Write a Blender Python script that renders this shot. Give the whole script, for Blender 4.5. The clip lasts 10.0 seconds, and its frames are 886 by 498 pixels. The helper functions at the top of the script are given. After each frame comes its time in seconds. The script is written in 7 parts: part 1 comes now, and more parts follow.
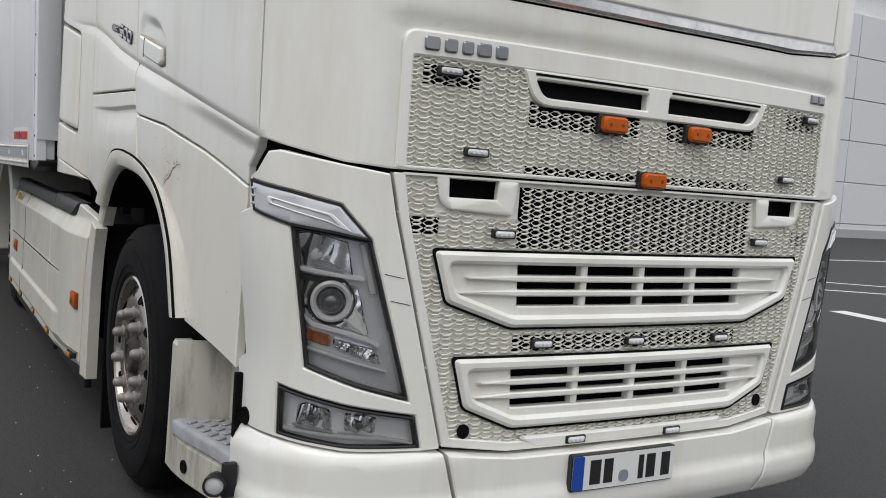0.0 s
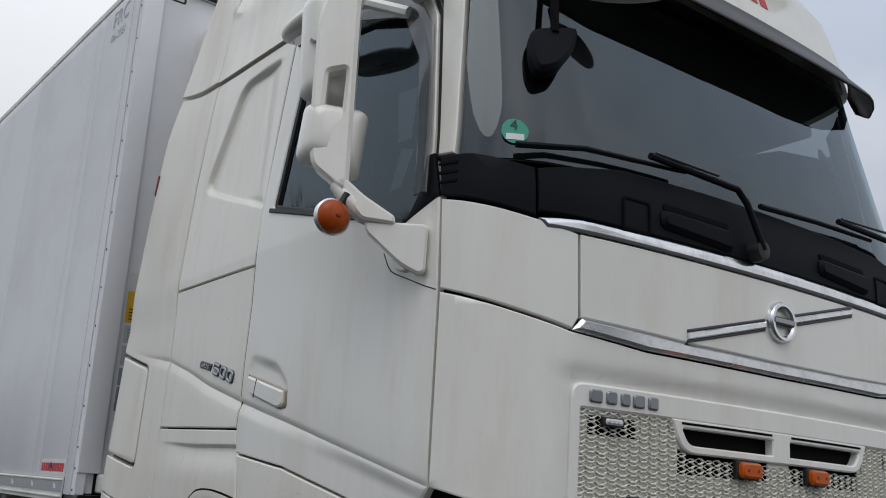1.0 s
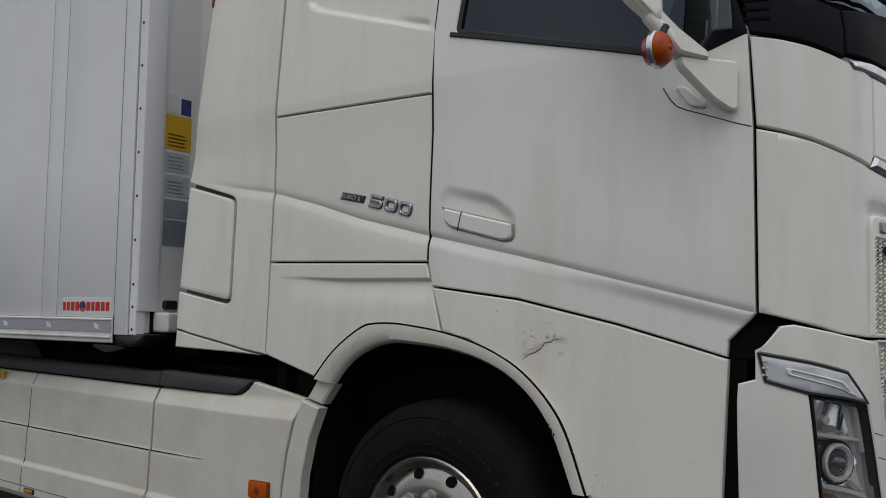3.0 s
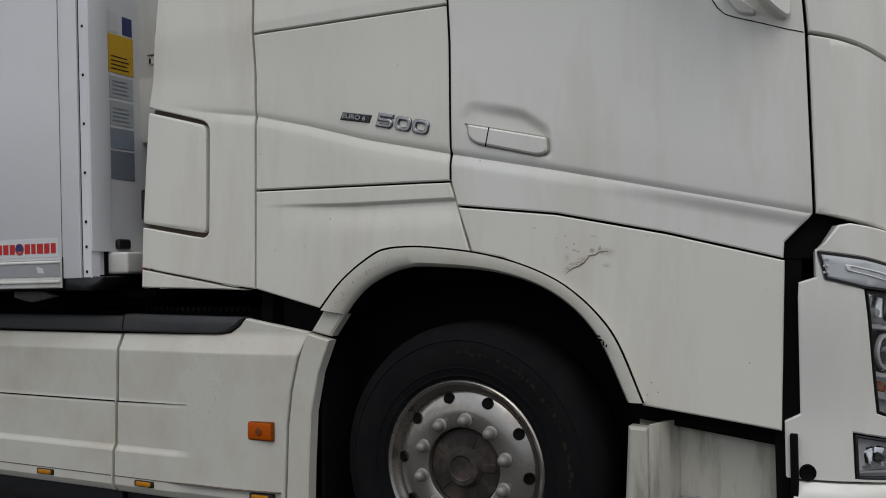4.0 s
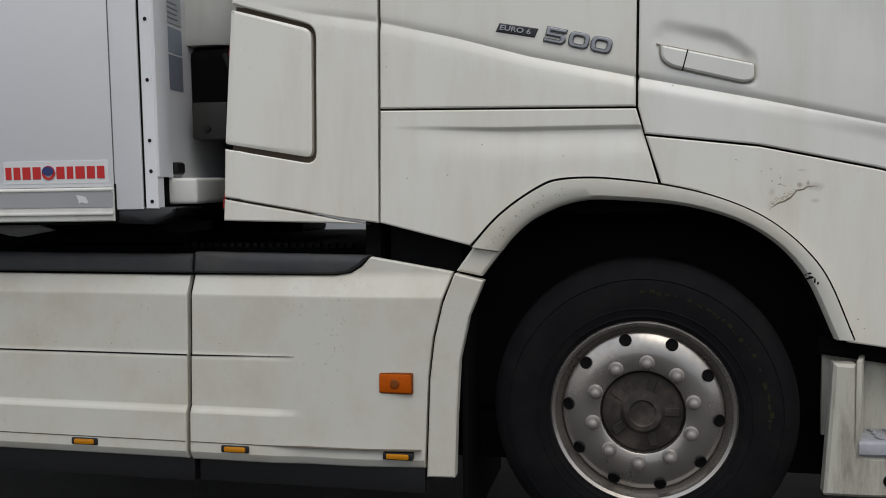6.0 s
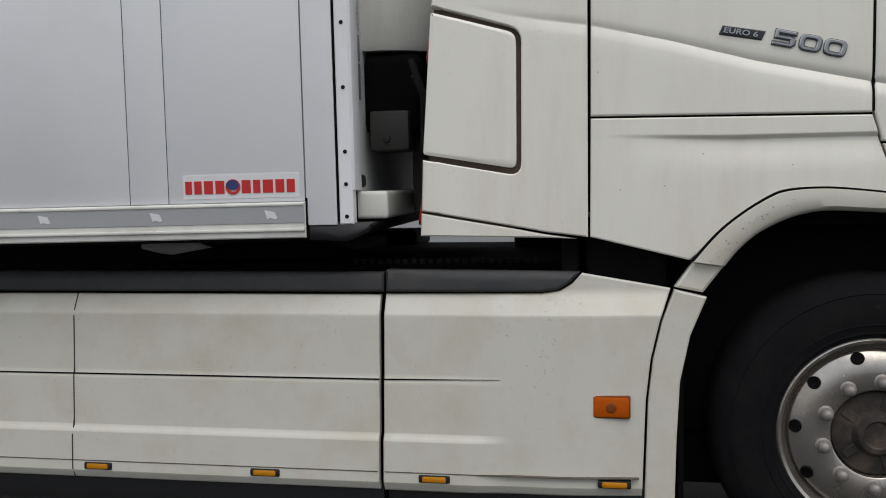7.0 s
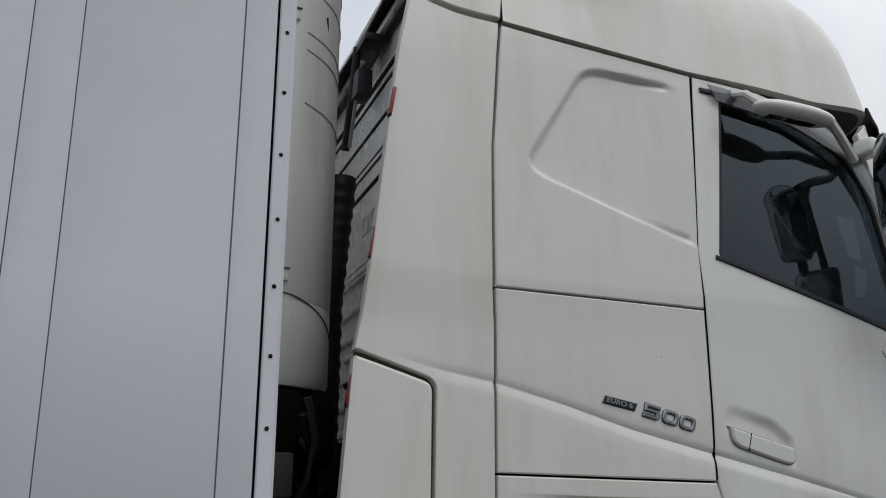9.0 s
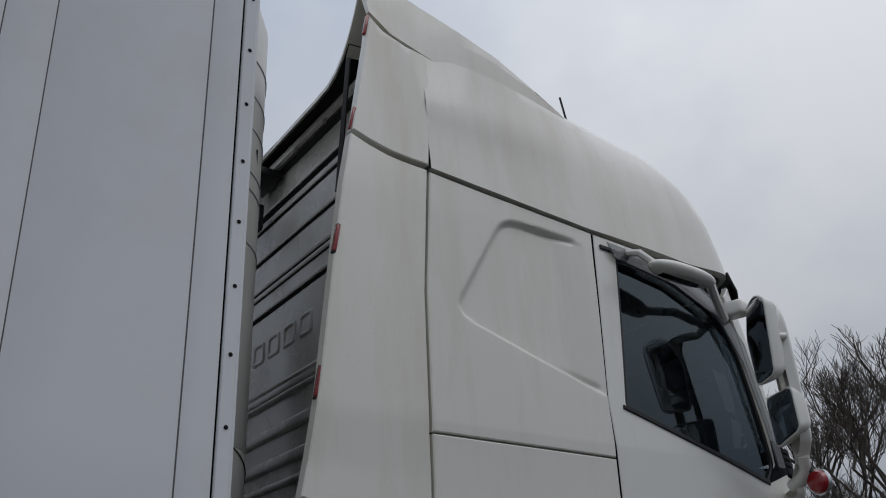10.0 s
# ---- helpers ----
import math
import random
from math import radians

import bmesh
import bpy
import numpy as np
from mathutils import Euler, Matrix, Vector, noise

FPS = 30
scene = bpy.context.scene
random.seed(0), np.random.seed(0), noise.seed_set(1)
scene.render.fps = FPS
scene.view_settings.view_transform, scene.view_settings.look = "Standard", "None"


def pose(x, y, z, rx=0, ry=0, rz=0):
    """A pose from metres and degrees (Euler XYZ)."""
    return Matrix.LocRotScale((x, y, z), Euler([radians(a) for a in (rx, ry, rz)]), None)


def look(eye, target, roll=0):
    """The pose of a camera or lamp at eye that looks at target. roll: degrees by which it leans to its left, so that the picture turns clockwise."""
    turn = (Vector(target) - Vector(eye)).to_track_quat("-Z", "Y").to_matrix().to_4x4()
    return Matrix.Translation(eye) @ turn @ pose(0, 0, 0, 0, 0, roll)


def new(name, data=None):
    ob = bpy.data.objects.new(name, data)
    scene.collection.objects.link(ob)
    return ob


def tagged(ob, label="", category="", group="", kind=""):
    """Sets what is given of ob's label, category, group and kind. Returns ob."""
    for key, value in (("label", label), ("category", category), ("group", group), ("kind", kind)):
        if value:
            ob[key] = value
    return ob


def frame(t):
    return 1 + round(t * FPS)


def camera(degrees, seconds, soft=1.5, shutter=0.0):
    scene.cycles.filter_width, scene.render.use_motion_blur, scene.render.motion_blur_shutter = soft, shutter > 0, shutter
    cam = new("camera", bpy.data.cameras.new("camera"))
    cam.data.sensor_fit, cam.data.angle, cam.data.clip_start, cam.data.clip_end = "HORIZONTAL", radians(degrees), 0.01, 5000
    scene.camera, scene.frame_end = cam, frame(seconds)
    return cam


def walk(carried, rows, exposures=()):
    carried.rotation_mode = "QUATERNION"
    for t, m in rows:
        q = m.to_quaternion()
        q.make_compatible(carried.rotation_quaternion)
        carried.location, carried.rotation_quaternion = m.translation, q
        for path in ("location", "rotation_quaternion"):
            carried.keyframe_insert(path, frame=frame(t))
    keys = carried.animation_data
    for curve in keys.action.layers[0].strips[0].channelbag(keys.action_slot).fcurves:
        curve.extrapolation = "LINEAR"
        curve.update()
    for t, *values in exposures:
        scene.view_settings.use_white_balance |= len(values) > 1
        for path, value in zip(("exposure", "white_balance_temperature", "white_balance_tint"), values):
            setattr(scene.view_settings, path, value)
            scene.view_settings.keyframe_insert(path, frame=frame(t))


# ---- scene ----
cam = camera(51.8, 10.0, 1.0)
PATH = [
    (0, (-1.978, -3.475, 1.299), (-0.956, -1.765, 1.128), 4.3),
    (0.5, (-2.294, -3.35, 1.362), (-1.224, -1.668, 1.525), 3.5),
    (1, (-2.585, -3.202, 1.355), (-1.502, -1.598, 1.86), 4.1),
    (1.5, (-2.888, -2.993, 1.375), (-1.744, -1.456, 1.948), 4.3),
    (2, (-3.205, -2.722, 1.328), (-1.956, -1.222, 1.767), 4.5),
    (2.5, (-3.514, -2.398, 1.295), (-2.137, -0.966, 1.52), 3.7),
    (3, (-3.789, -2.044, 1.285), (-2.239, -0.791, 1.452), 2.0),
    (4.5, (-4.174, -1.032, 1.138), (-2.317, -0.288, 1.17), -0.4),
    (5, (-4.234, -0.682, 1.135), (-2.314, -0.125, 1.148), 0.5),
    (6.5, (-4.279, 0.506, 1.251), (-2.319, 0.886, 1.129), -0.6),
    (7, (-4.251, 0.897, 1.241), (-2.286, 1.255, 1.15), -0.8),
    (7.5, (-4.244, 1.243, 1.263), (-2.27, 1.564, 1.214), -0.7),
    (8, (-4.292, 1.634, 1.384), (-2.293, 1.687, 1.429), -1.7),
    (8.5, (-4.167, 1.952, 1.432), (-2.218, 1.606, 1.72), -0.5),
    (9, (-4.04, 2.192, 1.413), (-2.238, 1.52, 1.963), 0.3),
    (9.5, (-3.876, 2.466, 1.386), (-2.247, 1.536, 2.08), -1.2),
    (10, (-3.757, 2.659, 1.42), (-2.276, 1.611, 2.261), -2.3),
]
walk(cam, [(t, look(eye, target, roll)) for t, eye, target, roll in PATH],
     [(0.0, 0.54, 6990, 10), (1.0, 0.04, 6690, 10), (1.5, -0.24, 6710, 10), (2.5, -0.17, 6890, 10), (4.5, 0.06, 6890, 10), (6.5, 0.37, 6990, 10), (7.5, 0.41, 7010, 10), (8.5, 0.10, 6890, 10), (9.5, -0.30, 6540, 10), (10.0, -0.54, 6510, 10)])

# ---- world and light ----
world = bpy.data.worlds.new("overcast")
scene.world = world
world.use_nodes = True
wn, wl = world.node_tree.nodes, world.node_tree.links
wn.clear()
w_out = wn.new("ShaderNodeOutputWorld")
w_bg = wn.new("ShaderNodeBackground")
w_sky = wn.new("ShaderNodeTexSky")
w_sky.sky_type, w_sky.sun_disc = "NISHITA", False
w_sky.sun_elevation, w_sky.sun_rotation = radians(48), radians(200)
w_sky.air_density, w_sky.dust_density, w_sky.ozone_density = 1.0, 6.0, 2.0
w_tc = wn.new("ShaderNodeTexCoord")
w_noise = wn.new("ShaderNodeTexNoise")
w_noise.inputs["Scale"].default_value, w_noise.inputs["Detail"].default_value, w_noise.inputs["Roughness"].default_value = 1.6, 5.0, 0.5
w_ramp = wn.new("ShaderNodeValToRGB")
w_ramp.color_ramp.elements[0].position, w_ramp.color_ramp.elements[0].color = 0.38, (4.3, 4.9, 5.95, 1)
w_ramp.color_ramp.elements[1].position, w_ramp.color_ramp.elements[1].color = 0.62, (7.6, 7.9, 8.4, 1)
w_mix = wn.new("ShaderNodeMix")
w_mix.data_type = "RGBA"
w_mix.inputs[0].default_value = 0.93
# an overcast sky is darker towards the horizon and brightest overhead
w_sep, w_up, w_grad = wn.new("ShaderNodeSeparateXYZ"), wn.new("ShaderNodeMath"), wn.new("ShaderNodeMath")
w_up.operation, w_up.inputs[1].default_value = "MAXIMUM", 0.0
w_grad.operation, w_grad.inputs[1].default_value, w_grad.inputs[2].default_value = "MULTIPLY_ADD", 1.15, 0.52
w_even = wn.new("ShaderNodeMix")
w_even.data_type, w_even.blend_type = "RGBA", "MULTIPLY"
w_even.inputs[0].default_value = 1.0
wl.new(w_tc.outputs["Generated"], w_sep.inputs[0])
wl.new(w_sep.outputs["Z"], w_up.inputs[0])
wl.new(w_up.outputs[0], w_grad.inputs[0])
wl.new(w_tc.outputs["Generated"], w_noise.inputs["Vector"])
wl.new(w_noise.outputs["Fac"], w_ramp.inputs["Fac"])
wl.new(w_sky.outputs["Color"], w_mix.inputs[6])
wl.new(w_ramp.outputs["Color"], w_mix.inputs[7])
wl.new(w_mix.outputs[2], w_even.inputs[6])
wl.new(w_grad.outputs[0], w_even.inputs[7])
wl.new(w_even.outputs[2], w_bg.inputs["Color"])
w_bg.inputs["Strength"].default_value = 0.115
wl.new(w_bg.outputs["Background"], w_out.inputs["Surface"])

sun = new("sun", bpy.data.lights.new("sun", "SUN"))
sun.data.energy, sun.data.angle, sun.data.color = 0.45, radians(35), (1.0, 0.97, 0.92)
sun.matrix_world = look((-14, -6, 22), (0, 0, 0))


# ---- materials ----
def mat(name, color, rough=0.5, metal=0.0, vary=0.0, scale=6.0, bump=0.0, bump_scale=60.0, coat=0.0, dirt=None, dirt_amount=0.0, dirt_scale=2.5, spec=0.5, streak=False, specks=0.0):
    """A surface with colour variation at two scales, fine relief and patches of dirt."""
    m = bpy.data.materials.new(name)
    m.use_nodes = True
    n, l = m.node_tree.nodes, m.node_tree.links
    b = n["Principled BSDF"]
    b.inputs["Roughness"].default_value, b.inputs["Metallic"].default_value = rough, metal
    b.inputs["Coat Weight"].default_value, b.inputs["Specular IOR Level"].default_value = coat, spec
    b.inputs["Coat Roughness"].default_value = 0.06
    b.inputs["Base Color"].default_value = (*color, 1)
    tc = n.new("ShaderNodeTexCoord")
    last = None
    if vary:
        a = n.new("ShaderNodeTexNoise")
        a.inputs["Scale"].default_value, a.inputs["Detail"].default_value = scale, 6
        l.new(tc.outputs["Object"], a.inputs["Vector"])
        r = n.new("ShaderNodeMix")
        r.data_type = "RGBA"
        r.inputs[6].default_value = (*[c * (1 - vary) for c in color], 1)
        r.inputs[7].default_value = (*[min(1, c * (1 + vary)) for c in color], 1)
        l.new(a.outputs["Fac"], r.inputs[0])
        last = r.outputs[2]
    if dirt:
        mp = n.new("ShaderNodeMapping")
        mp.inputs["Scale"].default_value = (2.0, 2.0, 0.4) if streak else (1, 1, 1)
        d = n.new("ShaderNodeTexNoise")
        d.inputs["Scale"].default_value, d.inputs["Detail"].default_value, d.inputs["Roughness"].default_value = dirt_scale, 9, 0.68
        l.new(tc.outputs["Object"], mp.inputs["Vector"])
        l.new(mp.outputs["Vector"], d.inputs["Vector"])
        ramp = n.new("ShaderNodeValToRGB")
        ramp.color_ramp.elements[0].position, ramp.color_ramp.elements[1].position = 0.46, 0.78
        ramp.color_ramp.elements[1].color = (dirt_amount,) * 3 + (1,)
        l.new(d.outputs["Fac"], ramp.inputs["Fac"])
        r = n.new("ShaderNodeMix")
        r.data_type = "RGBA"
        r.inputs[6].default_value = (*color, 1)
        if last:
            l.new(last, r.inputs[6])
        r.inputs[7].default_value = (*dirt, 1)
        l.new(ramp.outputs["Color"], r.inputs[0])
        last = r.outputs[2]
        rr = n.new("ShaderNodeMath")
        rr.operation = "MULTIPLY_ADD"
        rr.inputs[1].default_value, rr.inputs[2].default_value = 0.35, rough
        l.new(ramp.outputs["Color"], rr.inputs[0])
        l.new(rr.outputs[0], b.inputs["Roughness"])
    if specks:
        # fine spatter, gathered in patches
        s1, s2 = n.new("ShaderNodeTexNoise"), n.new("ShaderNodeTexNoise")
        s1.inputs["Scale"].default_value, s1.inputs["Detail"].default_value = 75, 2
        s2.inputs["Scale"].default_value, s2.inputs["Detail"].default_value = 3.1, 4
        r1, r2 = n.new("ShaderNodeValToRGB"), n.new("ShaderNodeValToRGB")
        r1.color_ramp.elements[0].position, r1.color_ramp.elements[1].position = 0.655, 0.70
        r2.color_ramp.elements[0].position, r2.color_ramp.elements[1].position = 0.50, 0.66
        for tex, ra in ((s1, r1), (s2, r2)):
            l.new(tc.outputs["Object"], tex.inputs["Vector"])
            l.new(tex.outputs["Fac"], ra.inputs["Fac"])
        both_n = n.new("ShaderNodeMath")
        both_n.operation = "MULTIPLY"
        l.new(r1.outputs["Color"], both_n.inputs[0])
        l.new(r2.outputs["Color"], both_n.inputs[1])
        amount = n.new("ShaderNodeMath")
        amount.operation = "MULTIPLY"
        amount.inputs[1].default_value = specks
        l.new(both_n.outputs[0], amount.inputs[0])
        r = n.new("ShaderNodeMix")
        r.data_type = "RGBA"
        r.inputs[6].default_value = (*color, 1)
        if last:
            l.new(last, r.inputs[6])
        r.inputs[7].default_value = (0.17, 0.13, 0.085, 1)
        l.new(amount.outputs[0], r.inputs[0])
        last = r.outputs[2]
    if last:
        l.new(last, b.inputs["Base Color"])
    if bump:
        e = n.new("ShaderNodeTexNoise")
        e.inputs["Scale"].default_value, e.inputs["Detail"].default_value = bump_scale, 4
        l.new(tc.outputs["Object"], e.inputs["Vector"])
        bb = n.new("ShaderNodeBump")
        bb.inputs["Strength"].default_value, bb.inputs["Distance"].default_value = bump, 0.01
        l.new(e.outputs["Fac"], bb.inputs["Height"])
        l.new(bb.outputs["Normal"], b.inputs["Normal"])
    return m


WHITE = (0.80, 0.796, 0.75)
M_PAINT = mat("white_paint", WHITE, 0.30, vary=0.025, scale=2.2, coat=0.6, dirt=(0.54, 0.48, 0.36), dirt_amount=0.48, dirt_scale=1.6, bump=0.015, bump_scale=9, streak=True)
M_CREAM = mat("cream_white_paint", (0.788, 0.772, 0.705), 0.32, vary=0.03, scale=2.4, coat=0.45, dirt=(0.54, 0.46, 0.33), dirt_amount=0.5, dirt_scale=1.7, bump=0.015, bump_scale=9, streak=True, specks=0.12)
# base darker than WHITE: road dirt, and the low panels' dimmer light painted in
M_FENDER = mat("white_paint_low_dimmed", (0.635, 0.622, 0.56), 0.36, vary=0.04, scale=3, coat=0.2, dirt=(0.46, 0.38, 0.25), dirt_amount=0.55, dirt_scale=2.6, bump=0.02, bump_scale=30, specks=0.28)
M_STEPWHITE = mat("scuffed_white", (0.50, 0.485, 0.42), 0.5, vary=0.05, scale=5, dirt=(0.13, 0.105, 0.075), dirt_amount=0.95, dirt_scale=6, bump=0.05, bump_scale=40, streak=True)
M_MESHWHITE = mat("white_mesh_plastic", (0.78, 0.77, 0.70), 0.38, vary=0.03, scale=10, dirt=(0.42, 0.38, 0.3), dirt_amount=0.2, dirt_scale=9)
M_TRAILER = mat("trailer_white", (0.78, 0.79, 0.815), 0.55, vary=0.02, scale=0.9, dirt=(0.44, 0.41, 0.33), dirt_amount=0.22, dirt_scale=1.1, spec=0.22)
M_RAIL = mat("white_aluminium_rail", (0.70, 0.70, 0.66), 0.38, vary=0.05, scale=5, dirt=(0.25, 0.23, 0.19), dirt_amount=0.45, dirt_scale=5)
M_TAPE = mat("reflective_grey_tape", (0.36, 0.37, 0.385), 0.35, vary=0.06, scale=14)
M_BLACK = mat("black_plastic", (0.008, 0.008, 0.009), 0.5, vary=0.25, scale=12, bump=0.08, bump_scale=260)
# near-black for joints and black parts; also shade painted into gaps and hollows
M_DARKGAP = mat("joint_and_shade_black", (0.004, 0.004, 0.0045), 0.9, vary=0.3, scale=5, spec=0.1)
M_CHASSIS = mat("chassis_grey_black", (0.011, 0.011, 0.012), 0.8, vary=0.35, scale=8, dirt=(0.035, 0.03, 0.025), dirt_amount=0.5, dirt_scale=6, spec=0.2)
M_COWL = mat("anthracite_cowl_plastic", (0.006, 0.007, 0.010), 0.6, spec=0.09, vary=0.12, scale=8, bump=0.05, bump_scale=300)
M_GREYSTRIP = mat("grey_skirt_strip", (0.022, 0.023, 0.026), 0.55, vary=0.12, scale=6, dirt=(0.12, 0.11, 0.09), dirt_amount=0.25, dirt_scale=5)
M_STEP = mat("grey_step_plate", (0.33, 0.34, 0.37), 0.45, vary=0.1, scale=12, dirt=(0.12, 0.1, 0.08), dirt_amount=0.5, dirt_scale=9)
M_CHROME = mat("worn_chrome", (0.70, 0.71, 0.73), 0.20, metal=1.0, vary=0.14, scale=9, dirt=(0.22, 0.23, 0.25), dirt_amount=0.4, dirt_scale=14, bump=0.012, bump_scale=30)
M_BADGE = mat("badge_silver", (0.30, 0.31, 0.33), 0.28, metal=0.9, vary=0.1, scale=30)
M_BADGEDARK = mat("badge_dark", (0.03, 0.03, 0.035), 0.4)
M_RIM = mat("brushed_aluminium_rim", (0.42, 0.395, 0.365), 0.20, metal=0.85, vary=0.10, scale=7, dirt=(0.17, 0.125, 0.09), dirt_amount=0.6, dirt_scale=4, bump=0.012, bump_scale=60)
M_HUB = mat("rusty_hub", (0.026, 0.021, 0.018), 0.75, metal=0.1, vary=0.35, scale=16, bump=0.15, bump_scale=50, dirt=(0.15, 0.115, 0.095), dirt_amount=0.8, dirt_scale=11)
M_NUT = mat("nut_cover_grey", (0.27, 0.25, 0.235), 0.5, metal=0.4, vary=0.2, scale=30)
M_TYRE = mat("tyre_rubber", (0.0036, 0.0037, 0.0048), 0.85, vary=0.3, scale=9, bump=0.12, bump_scale=70, dirt=(0.020, 0.019, 0.018), dirt_amount=0.5, dirt_scale=9, spec=0.18)
M_TYREMARK = mat("faded_tyre_chalk", (0.022, 0.0205, 0.012), 0.85, vary=0.4, scale=40, dirt=(0.0038, 0.0038, 0.0043), dirt_amount=1.0, dirt_scale=38, spec=0.1)
M_AMBER = mat("yellow_amber_lens", (0.52, 0.20, 0.008), 0.3, vary=0.2, scale=60, coat=0.12, spec=0.25)
M_BOSS = mat("brown_reflector_boss", (0.20, 0.055, 0.012), 0.55, vary=0.2, scale=60, spec=0.12)
M_ORANGE = mat("amber_lens", (0.50, 0.088, 0.002), 0.3, vary=0.2, scale=60, coat=0.12, spec=0.25)
M_FLASHER = mat("deep_amber_lens", (0.36, 0.058, 0.002), 0.35, vary=0.35, scale=45, coat=0.1, spec=0.25)
M_ORANGEDIM = mat("amber_reflector", (0.47, 0.085, 0.003), 0.5, vary=0.15, scale=80, spec=0.12)
M_RED = mat("red_marker_lens", (0.27, 0.008, 0.010), 0.2, coat=0.6, vary=0.1, scale=50)
M_SILVER = mat("silver_reflector", (0.86, 0.87, 0.88), 0.12, metal=1.0, vary=0.12, scale=22, bump=0.12, bump_scale=30)
M_LAMPBOWL = mat("lamp_bowl_grey", (0.74, 0.76, 0.79), 0.16, metal=0.35, vary=0.12, scale=14)
M_POST = mat("dull_radiator_post", (0.10, 0.085, 0.085), 0.7, vary=0.3, scale=14)
M_GREYLAMP = mat("lamp_housing_grey", (0.74, 0.75, 0.77), 0.22, metal=0.1, vary=0.12, scale=14)
M_DARKLAMP = mat("lamp_housing_dark", (0.40, 0.41, 0.43), 0.3, metal=0.45, vary=0.1, scale=14)
M_LAMPWHITE = mat("clear_marker_lens", (0.56, 0.57, 0.57), 0.2, coat=0.6, vary=0.1, scale=70)
M_YELLOW = mat("yellow_label", (0.72, 0.42, 0.02), 0.5, vary=0.05, scale=20)
M_BLUE = mat("plate_blue", (0.01, 0.06, 0.33), 0.4)
M_PLATE = mat("plate_white", (0.72, 0.73, 0.72), 0.35, vary=0.03, scale=20)
M_INK = mat("black_ink", (0.012, 0.012, 0.013), 0.5)
M_REDINK = mat("red_ink", (0.55, 0.02, 0.02), 0.45)
M_BLUEINK = mat("dark_blue_ink", (0.03, 0.04, 0.16), 0.45)
M_LABELGREY = mat("grey_label", (0.22, 0.25, 0.30), 0.5, vary=0.1, scale=30)
M_LABELWHITE = mat("white_label", (0.70, 0.71, 0.72), 0.5, vary=0.05, scale=30)
M_LABELLIGHT = mat("pale_grey_label", (0.48, 0.51, 0.53), 0.5, vary=0.06, scale=30)
M_GREEN = mat("green_sticker", (0.02, 0.30, 0.20), 0.5)
M_BACKWALL = mat("bare_grey_primer", (0.60, 0.59, 0.56), 0.24, vary=0.06, scale=3, dirt=(0.14, 0.12, 0.1), dirt_amount=0.4, dirt_scale=4)
M_FRIDGE = mat("fridge_cover_white", (0.70, 0.70, 0.665), 0.34, vary=0.03, scale=2, dirt=(0.3, 0.27, 0.2), dirt_amount=0.4, dirt_scale=2.6, streak=True)
M_MIRROR = mat("mirror_glass", (0.60, 0.61, 0.63), 0.03, metal=1.0)
M_SEAT = mat("dark_seat_cloth", (0.02, 0.02, 0.023), 0.9, vary=0.2, scale=30)
M_BUILDING = mat("pale_facade_panel", (0.62, 0.64, 0.66), 0.5, vary=0.03, scale=0.5)
M_LINE = mat("white_road_paint", (0.60, 0.60, 0.58), 0.6, vary=0.12, scale=8)
M_BARK = mat("bare_tree_bark", (0.075, 0.062, 0.05), 0.85, vary=0.3, scale=6)
M_SCRATCH = mat("dark_scuff", (0.20, 0.165, 0.12), 0.7, vary=0.4, scale=60)
M_RUST = mat("brown_stain", (0.47, 0.38, 0.27), 0.6, vary=0.3, scale=50)


def asphalt():
    m = mat("wet_grey_asphalt", (0.023, 0.0222, 0.020), 0.78, vary=0.3, scale=0.7, bump=0.5, bump_scale=160)
    n, l = m.node_tree.nodes, m.node_tree.links
    b = n["Principled BSDF"]
    tc = [k for k in n if k.type == "TEX_COORD"][0]
    v = n.new("ShaderNodeTexVoronoi")
    v.inputs["Scale"].default_value = 110
    l.new(tc.outputs["Object"], v.inputs["Vector"])
    ramp = n.new("ShaderNodeValToRGB")
    ramp.color_ramp.elements[0].color, ramp.color_ramp.elements[1].color = (0.008, 0.008, 0.008, 1), (0.050, 0.049, 0.046, 1)
    l.new(v.outputs["Color"], ramp.inputs["Fac"])
    mixer = n.new("ShaderNodeMix")
    mixer.data_type = "RGBA"
    mixer.inputs[0].default_value = 0.5
    old = b.inputs["Base Color"].links[0].from_socket
    l.new(old, mixer.inputs[6])
    l.new(ramp.outputs["Color"], mixer.inputs[7])
    l.new(mixer.outputs[2], b.inputs["Base Color"])
    return m


